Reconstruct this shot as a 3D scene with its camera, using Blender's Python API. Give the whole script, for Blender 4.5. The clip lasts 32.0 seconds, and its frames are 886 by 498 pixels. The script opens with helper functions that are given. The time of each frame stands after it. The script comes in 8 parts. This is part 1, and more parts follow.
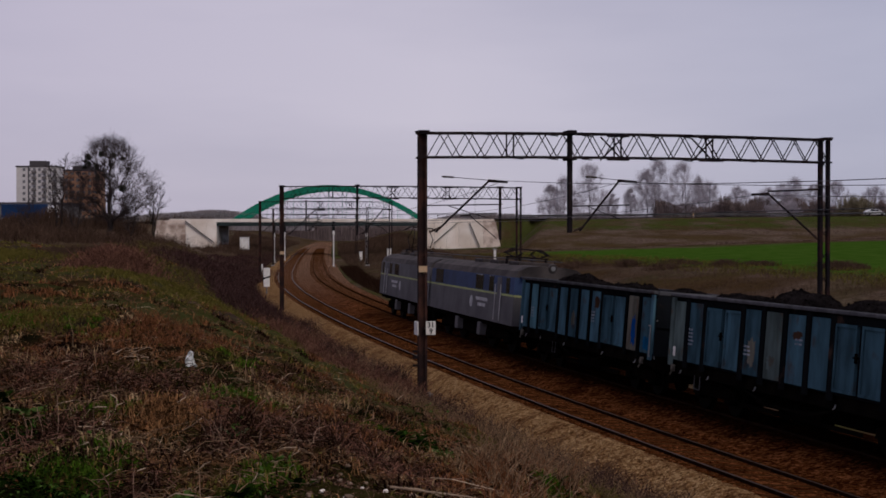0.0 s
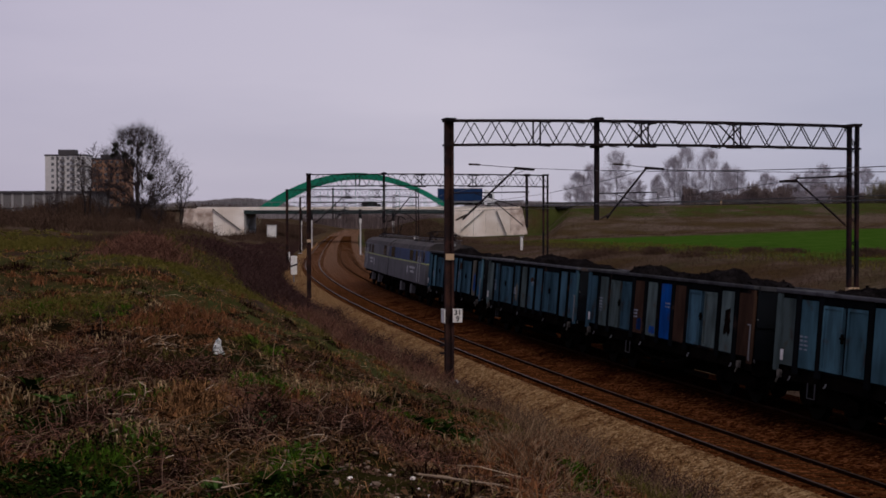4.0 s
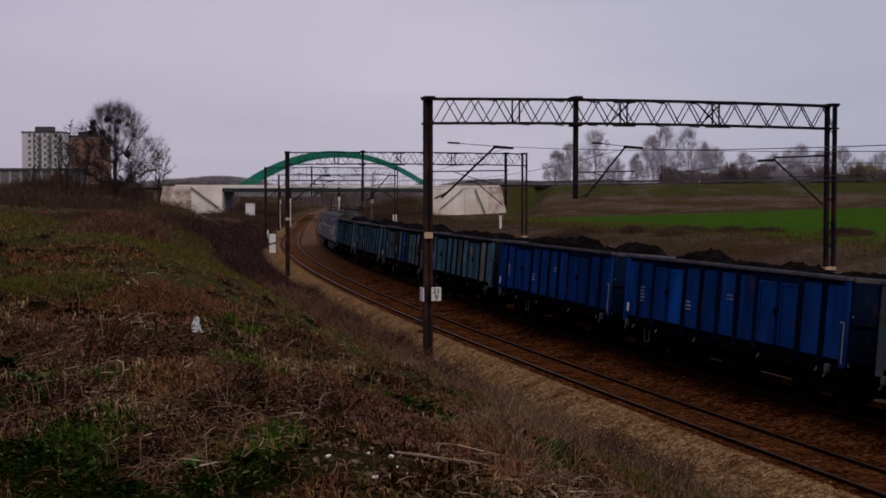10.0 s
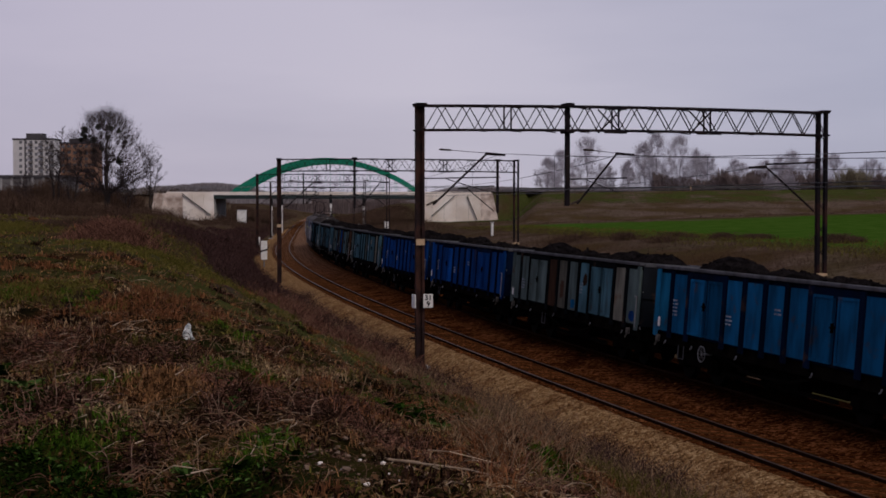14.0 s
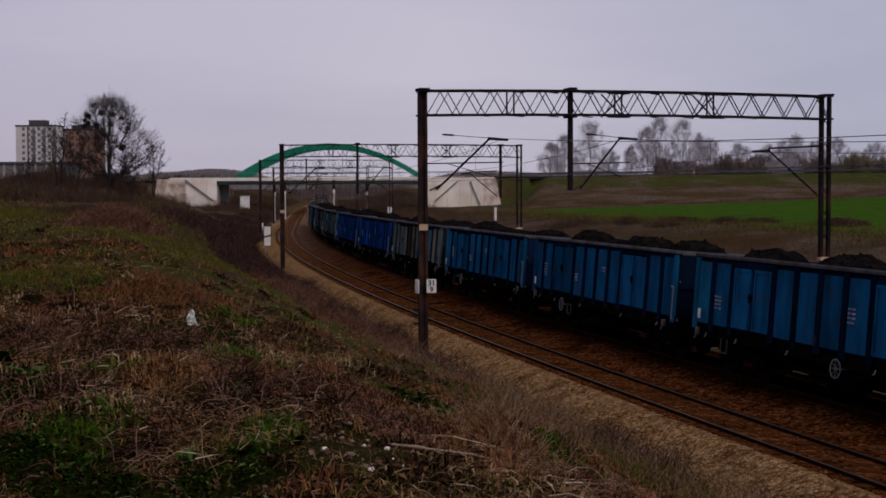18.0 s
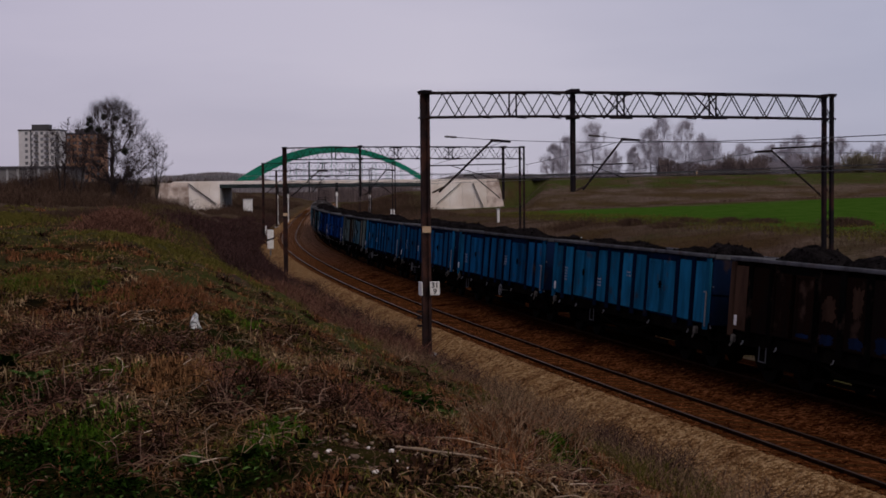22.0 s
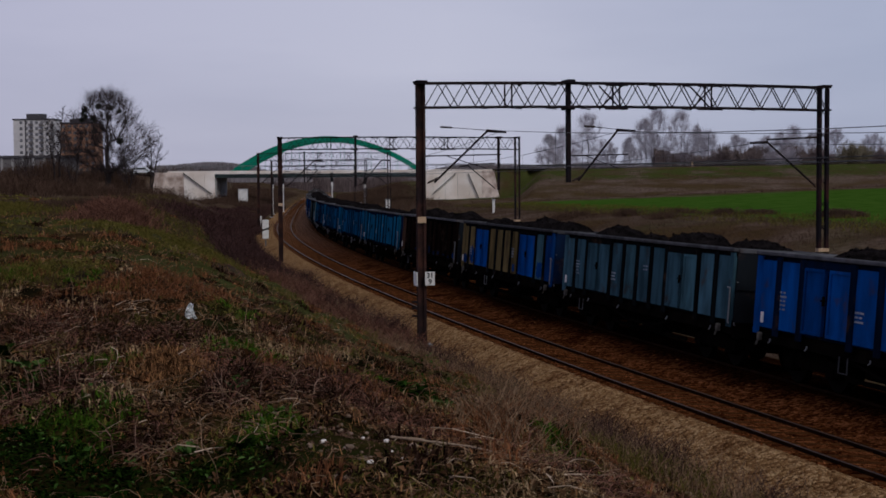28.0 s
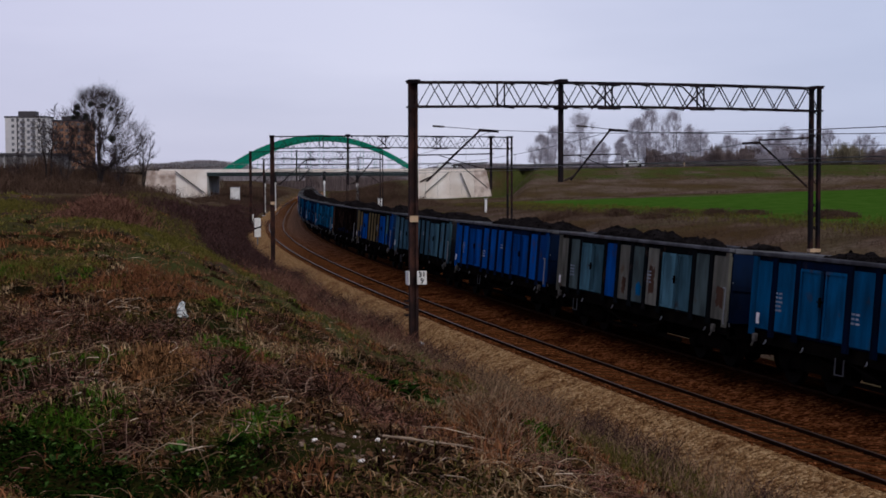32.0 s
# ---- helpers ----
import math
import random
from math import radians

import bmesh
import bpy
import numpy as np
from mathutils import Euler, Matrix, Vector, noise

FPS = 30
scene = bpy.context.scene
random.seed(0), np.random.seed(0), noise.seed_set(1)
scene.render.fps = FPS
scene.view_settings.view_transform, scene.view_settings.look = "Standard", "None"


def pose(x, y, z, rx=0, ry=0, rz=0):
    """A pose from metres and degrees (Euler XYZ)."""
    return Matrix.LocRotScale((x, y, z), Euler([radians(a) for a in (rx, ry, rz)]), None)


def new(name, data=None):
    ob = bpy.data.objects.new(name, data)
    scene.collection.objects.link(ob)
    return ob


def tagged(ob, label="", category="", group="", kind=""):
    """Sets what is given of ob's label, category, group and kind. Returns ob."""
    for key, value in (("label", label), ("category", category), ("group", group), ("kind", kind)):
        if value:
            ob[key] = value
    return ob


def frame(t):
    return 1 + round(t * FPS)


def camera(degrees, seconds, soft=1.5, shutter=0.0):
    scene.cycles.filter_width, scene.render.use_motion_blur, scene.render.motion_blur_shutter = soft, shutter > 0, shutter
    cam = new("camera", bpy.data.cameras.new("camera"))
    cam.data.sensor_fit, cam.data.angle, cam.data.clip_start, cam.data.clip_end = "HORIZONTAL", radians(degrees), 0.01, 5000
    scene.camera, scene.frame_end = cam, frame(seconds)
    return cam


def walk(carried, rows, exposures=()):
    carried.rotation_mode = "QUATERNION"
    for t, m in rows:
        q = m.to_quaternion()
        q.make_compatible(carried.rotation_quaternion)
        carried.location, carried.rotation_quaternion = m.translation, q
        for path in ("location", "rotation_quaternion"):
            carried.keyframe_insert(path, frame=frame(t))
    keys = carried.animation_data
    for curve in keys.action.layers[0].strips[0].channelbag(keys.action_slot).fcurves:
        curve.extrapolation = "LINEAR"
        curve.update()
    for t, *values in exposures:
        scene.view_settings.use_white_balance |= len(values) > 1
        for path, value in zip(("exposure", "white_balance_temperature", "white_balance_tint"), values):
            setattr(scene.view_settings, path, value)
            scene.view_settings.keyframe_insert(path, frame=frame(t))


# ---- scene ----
cam = camera(35.4, 32.0, soft=1.7)

# the camera is held by hand on the bank, 5 m above the rails; it only sways and turns
EYE = (0.0, 0.0, 4.995)
PATH = [
    (0, 89.235, -0.000, 0.000), (0.5, 89.240, -0.024, 0.170), (1, 89.159, -0.233, 0.251),
    (1.5, 89.164, -0.545, 0.665), (2, 89.473, -0.193, 0.729), (2.5, 89.668, -0.098, 0.770),
    (3, 89.460, 0.251, 1.088), (3.5, 88.890, 0.119, 1.118), (5.5, 88.612, 0.308, 0.868),
    (6, 88.720, 0.328, 0.547), (6.5, 88.557, 0.236, 0.599), (7, 88.301, 0.360, 0.582),
    (7.5, 88.023, 0.490, 0.446), (8, 88.094, 0.466, 0.538), (8.5, 87.937, 0.309, 0.550),
    (9, 87.866, 0.302, 0.658), (9.5, 87.724, 0.298, 0.559), (10, 87.838, -0.034, 0.232),
    (10.5, 87.967, -0.152, -0.011), (11, 87.847, -0.073, -0.065), (11.5, 88.052, 0.114, -0.116),
    (12, 88.028, 0.135, -0.077), (12.5, 88.065, 0.053, -0.081), (13, 88.039, 0.060, -0.083),
    (13.5, 88.147, 0.100, -0.210), (14, 88.119, -0.015, -0.107), (14.5, 88.077, 0.134, 0.010),
    (16.5, 87.718, 0.290, 0.297), (17, 87.592, 0.120, 0.109), (17.5, 87.505, 0.186, -0.025),
    (18, 87.508, 0.198, 0.018), (18.5, 87.472, 0.203, 0.005), (19, 87.459, 0.265, 0.077),
    (19.5, 87.398, 0.042, 0.026), (20, 87.612, 0.215, -0.027), (20.5, 87.945, 0.378, -0.201),
    (21, 87.891, 0.229, -0.242), (21.5, 87.760, 0.430, -0.171), (22, 87.595, 0.515, 0.135),
    (22.5, 87.647, 0.544, 0.181), (23, 87.726, 0.403, 0.177), (23.5, 87.641, 0.552, 0.163),
    (24, 87.662, 0.619, 0.029), (24.5, 87.635, 0.532, 0.219), (25, 87.596, 0.505, 0.223),
    (25.5, 87.278, 0.510, 0.083), (27.5, 87.303, 0.384, 0.009), (28, 87.196, 0.386, -0.059),
    (28.5, 87.172, 0.463, 0.049), (29, 87.084, 0.389, -0.209), (29.5, 87.158, 0.388, -0.374),
    (30, 87.134, 0.282, -0.136), (30.5, 86.946, 0.400, -0.326), (31, 86.905, 0.426, -0.389),
    (31.5, 87.158, 0.397, -0.387), (32, 87.160, 0.160, -0.375),
]
walk(cam, [(t, pose(*EYE, rx, ry, rz)) for t, rx, ry, rz in PATH],
     exposures=[(0, 0.0, 6380, 14), (13, -0.05, 6380, 14), (25, -0.05, 6350, 14), (27.5, -0.12, 5950, 8), (28.5, 0.02, 5900, 8), (29.3, 0.12, 5900, 8), (30, 0.28, 5900, 8), (32, 0.36, 5900, 8)])

# ---------------------------------------------------------------- light
SUN_EL, SUN_AZ = radians(42), radians(146)
world = bpy.data.worlds.new("overcast_sky")
scene.world = world
world.use_nodes = True
wn, wl = world.node_tree.nodes, world.node_tree.links
wn.clear()
w_out = wn.new("ShaderNodeOutputWorld")
w_bg = wn.new("ShaderNodeBackground")
w_bg.inputs["Strength"].default_value = 0.1
w_sky = wn.new("ShaderNodeTexSky")
w_sky.sky_type, w_sky.sun_disc = "NISHITA", False
w_sky.sun_elevation, w_sky.sun_rotation = SUN_EL, SUN_AZ
w_co = wn.new("ShaderNodeTexCoord")
w_map = wn.new("ShaderNodeMapping")
w_map.inputs["Scale"].default_value = (1.0, 1.0, 5.0)
w_noise = wn.new("ShaderNodeTexNoise")
w_noise.inputs["Scale"].default_value = 1.6
w_noise.inputs["Detail"].default_value = 5
w_ramp = wn.new("ShaderNodeValToRGB")
w_ramp.color_ramp.elements[0].position, w_ramp.color_ramp.elements[0].color = 0.32, (4.15, 3.98, 4.8, 1)
w_ramp.color_ramp.elements[1].position, w_ramp.color_ramp.elements[1].color = 0.68, (5.65, 5.3, 6.0, 1)
w_mix = wn.new("ShaderNodeMixRGB")
w_mix.inputs["Fac"].default_value = 0.93
wl.new(w_co.outputs["Generated"], w_map.inputs["Vector"])
wl.new(w_map.outputs["Vector"], w_noise.inputs["Vector"])
wl.new(w_noise.outputs["Fac"], w_ramp.inputs["Fac"])
wl.new(w_sky.outputs["Color"], w_mix.inputs["Color1"])
wl.new(w_ramp.outputs["Color"], w_mix.inputs["Color2"])
w_sep = wn.new("ShaderNodeSeparateXYZ")
w_side = wn.new("ShaderNodeMapRange")
w_side.inputs["From Min"].default_value, w_side.inputs["From Max"].default_value = -0.4, 0.4
w_tint = wn.new("ShaderNodeValToRGB")
w_tint.color_ramp.elements[0].position, w_tint.color_ramp.elements[0].color = 0.0, (0.88, 0.86, 0.92, 1)
w_tint.color_ramp.elements[1].position, w_tint.color_ramp.elements[1].color = 1.0, (0.76, 0.83, 0.91, 1)
w_tint.color_ramp.elements.new(0.5).color = (1, 1, 1.02, 1)
w_mul = wn.new("ShaderNodeMixRGB")
w_mul.blend_type = "MULTIPLY"
w_mul.inputs["Fac"].default_value = 1.0
wl.new(w_co.outputs["Generated"], w_sep.inputs["Vector"])
wl.new(w_sep.outputs["X"], w_side.inputs["Value"])
wl.new(w_side.outputs["Result"], w_tint.inputs["Fac"])
wl.new(w_mix.outputs["Color"], w_mul.inputs["Color1"])
wl.new(w_tint.outputs["Color"], w_mul.inputs["Color2"])
wl.new(w_mul.outputs["Color"], w_bg.inputs["Color"])
wl.new(w_bg.outputs["Background"], w_out.inputs["Surface"])

sun_data = bpy.data.lights.new("sun", "SUN")
sun_data.energy, sun_data.angle, sun_data.color = 1.2, radians(30), (1.0, 0.88, 0.72)
sun = new("sun", sun_data)
sun.matrix_world = Matrix.Translation((0, 0, 60)) @ Vector((math.sin(SUN_AZ) * math.cos(SUN_EL), math.cos(SUN_AZ) * math.cos(SUN_EL), math.sin(SUN_EL))).to_track_quat("Z", "Y").to_matrix().to_4x4()


# ---------------------------------------------------------------- materials
def surface(name, col, col2=None, rough=0.8, metal=0.0, fine=40.0, coarse=1.5, bump=0.15, var=0.12, dist=0.01, random_var=0.0, spec=0.08, coarse_mix=0.5):
    """Two colours mixed by a coarse noise, with a fine grain over both, a bump and a tint for each object."""
    m = bpy.data.materials.new(name)
    m.use_nodes = True
    n, l = m.node_tree.nodes, m.node_tree.links
    b = n["Principled BSDF"]
    b.inputs["Roughness"].default_value, b.inputs["Metallic"].default_value = rough, metal
    b.inputs["Specular IOR Level"].default_value = spec
    co = n.new("ShaderNodeTexCoord")
    big, small = n.new("ShaderNodeTexNoise"), n.new("ShaderNodeTexNoise")
    big.inputs["Scale"].default_value, big.inputs["Detail"].default_value = coarse, 5
    small.inputs["Scale"].default_value, small.inputs["Detail"].default_value = fine, 4
    l.new(co.outputs["Object"], big.inputs["Vector"])
    l.new(co.outputs["Object"], small.inputs["Vector"])
    ramp = n.new("ShaderNodeValToRGB")
    ramp.color_ramp.elements[0].position, ramp.color_ramp.elements[1].position = coarse_mix - 0.13, coarse_mix + 0.13
    c2 = col2 or tuple(min(1, c * (1 - 2 * var)) for c in col)
    ramp.color_ramp.elements[0].color, ramp.color_ramp.elements[1].color = (*col, 1), (*c2, 1)
    l.new(big.outputs["Fac"], ramp.inputs["Fac"])
    hsv = n.new("ShaderNodeHueSaturation")
    l.new(ramp.outputs["Color"], hsv.inputs["Color"])
    rng = n.new("ShaderNodeMapRange")
    rng.inputs["From Min"].default_value, rng.inputs["From Max"].default_value = 0.3, 0.7
    rng.inputs["To Min"].default_value, rng.inputs["To Max"].default_value = 1 - var, 1 + var
    l.new(small.outputs["Fac"], rng.inputs["Value"])
    if random_var:
        info = n.new("ShaderNodeObjectInfo")
        r2 = n.new("ShaderNodeMapRange")
        r2.inputs["To Min"].default_value, r2.inputs["To Max"].default_value = 1 - random_var, 1 + random_var
        l.new(info.outputs["Random"], r2.inputs["Value"])
        mul = n.new("ShaderNodeMath")
        mul.operation = "MULTIPLY"
        l.new(rng.outputs["Result"], mul.inputs[0])
        l.new(r2.outputs["Result"], mul.inputs[1])
        l.new(mul.outputs["Value"], hsv.inputs["Value"])
    else:
        l.new(rng.outputs["Result"], hsv.inputs["Value"])
    l.new(hsv.outputs["Color"], b.inputs["Base Color"])
    if bump:
        bp = n.new("ShaderNodeBump")
        bp.inputs["Strength"].default_value, bp.inputs["Distance"].default_value = bump, dist
        l.new(small.outputs["Fac"], bp.inputs["Height"])
        l.new(bp.outputs["Normal"], b.inputs["Normal"])
    return m


def leafy(name, col, col2, rough=0.7, var=0.35):
    """Plants: each separate blade, twig or leaf gets its own tint."""
    m = bpy.data.materials.new(name)
    m.use_nodes = True
    n, l = m.node_tree.nodes, m.node_tree.links
    b = n["Principled BSDF"]
    b.inputs["Roughness"].default_value, b.inputs["Specular IOR Level"].default_value = rough, 0.0
    geo = n.new("ShaderNodeNewGeometry")
    ramp = n.new("ShaderNodeValToRGB")
    ramp.color_ramp.elements[0].color, ramp.color_ramp.elements[1].color = (*col, 1), (*col2, 1)
    l.new(geo.outputs["Random Per Island"], ramp.inputs["Fac"])
    l.new(ramp.outputs["Color"], b.inputs["Base Color"])
    return m


def stony(name, dark, mid, pale, stain, size=13.0, stain_at=0.56, stain_size=0.55, light_tint=None):
    """Broken stone: every stone has its own tone, with dark gaps between them and stains that run over many."""
    m = bpy.data.materials.new(name)
    m.use_nodes = True
    n, l = m.node_tree.nodes, m.node_tree.links
    b = n["Principled BSDF"]
    b.inputs["Roughness"].default_value, b.inputs["Specular IOR Level"].default_value = 0.95, 0.0
    co = n.new("ShaderNodeTexCoord")
    cell, gap, big, mid_n = n.new("ShaderNodeTexVoronoi"), n.new("ShaderNodeTexVoronoi"), n.new("ShaderNodeTexNoise"), n.new("ShaderNodeTexNoise")
    gap.feature = "DISTANCE_TO_EDGE"
    for q in (cell, gap):
        q.inputs["Scale"].default_value = size
        l.new(co.outputs["Object"], q.inputs["Vector"])
    for q, sc in ((big, stain_size), (mid_n, 3.1)):
        q.inputs["Scale"].default_value, q.inputs["Detail"].default_value = sc, 7
        l.new(co.outputs["Object"], q.inputs["Vector"])
    sep = n.new("ShaderNodeSeparateColor")
    l.new(cell.outputs["Color"], sep.inputs["Color"])
    add = n.new("ShaderNodeMath")
    add.operation = "MULTIPLY_ADD"
    add.inputs[1].default_value = 0.62
    l.new(sep.outputs["Red"], add.inputs[0])
    half = n.new("ShaderNodeMath")
    half.operation = "MULTIPLY"
    half.inputs[1].default_value = 0.42
    l.new(mid_n.outputs["Fac"], half.inputs[0])
    l.new(half.outputs["Value"], add.inputs[2])
    tone = n.new("ShaderNodeValToRGB")
    tone.color_ramp.elements[0].position, tone.color_ramp.elements[0].color = 0.18, (*dark, 1)
    tone.color_ramp.elements[1].position, tone.color_ramp.elements[1].color = 0.52, (*mid, 1)
    tone.color_ramp.elements.new(0.83).color = (*pale, 1)
    l.new(add.outputs["Value"], tone.inputs["Fac"])
    where = n.new("ShaderNodeMapRange")
    where.inputs["From Min"].default_value, where.inputs["From Max"].default_value = stain_at - 0.1, stain_at + 0.12
    l.new(big.outputs["Fac"], where.inputs["Value"])
    mx = n.new("ShaderNodeMixRGB")
    mx.blend_type = "MULTIPLY"
    mx.inputs["Color2"].default_value = (*stain, 1)
    l.new(where.outputs["Result"], mx.inputs["Fac"])
    l.new(tone.outputs["Color"], mx.inputs["Color1"])
    l.new(mx.outputs["Color"], b.inputs["Base Color"])
    # vertex-colour tint that paints distance haze and train shade into the stone
    if light_tint:
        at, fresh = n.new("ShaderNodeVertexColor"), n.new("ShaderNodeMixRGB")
        at.layer_name = "light_tint"
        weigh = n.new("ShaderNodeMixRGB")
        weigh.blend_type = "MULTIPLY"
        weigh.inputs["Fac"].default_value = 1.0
        weigh.inputs["Color2"].default_value = (*light_tint, 1)
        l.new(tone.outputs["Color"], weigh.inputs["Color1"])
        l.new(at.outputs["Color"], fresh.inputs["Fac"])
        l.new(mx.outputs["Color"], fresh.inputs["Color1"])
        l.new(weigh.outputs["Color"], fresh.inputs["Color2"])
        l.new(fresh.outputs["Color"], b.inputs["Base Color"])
    rise = n.new("ShaderNodeMapRange")
    rise.inputs["From Max"].default_value = 0.25
    l.new(gap.outputs["Distance"], rise.inputs["Value"])
    bp = n.new("ShaderNodeBump")
    bp.inputs["Strength"].default_value, bp.inputs["Distance"].default_value = 1.0, 0.05
    l.new(rise.outputs["Result"], bp.inputs["Height"])
    l.new(bp.outputs["Normal"], b.inputs["Normal"])
    return m


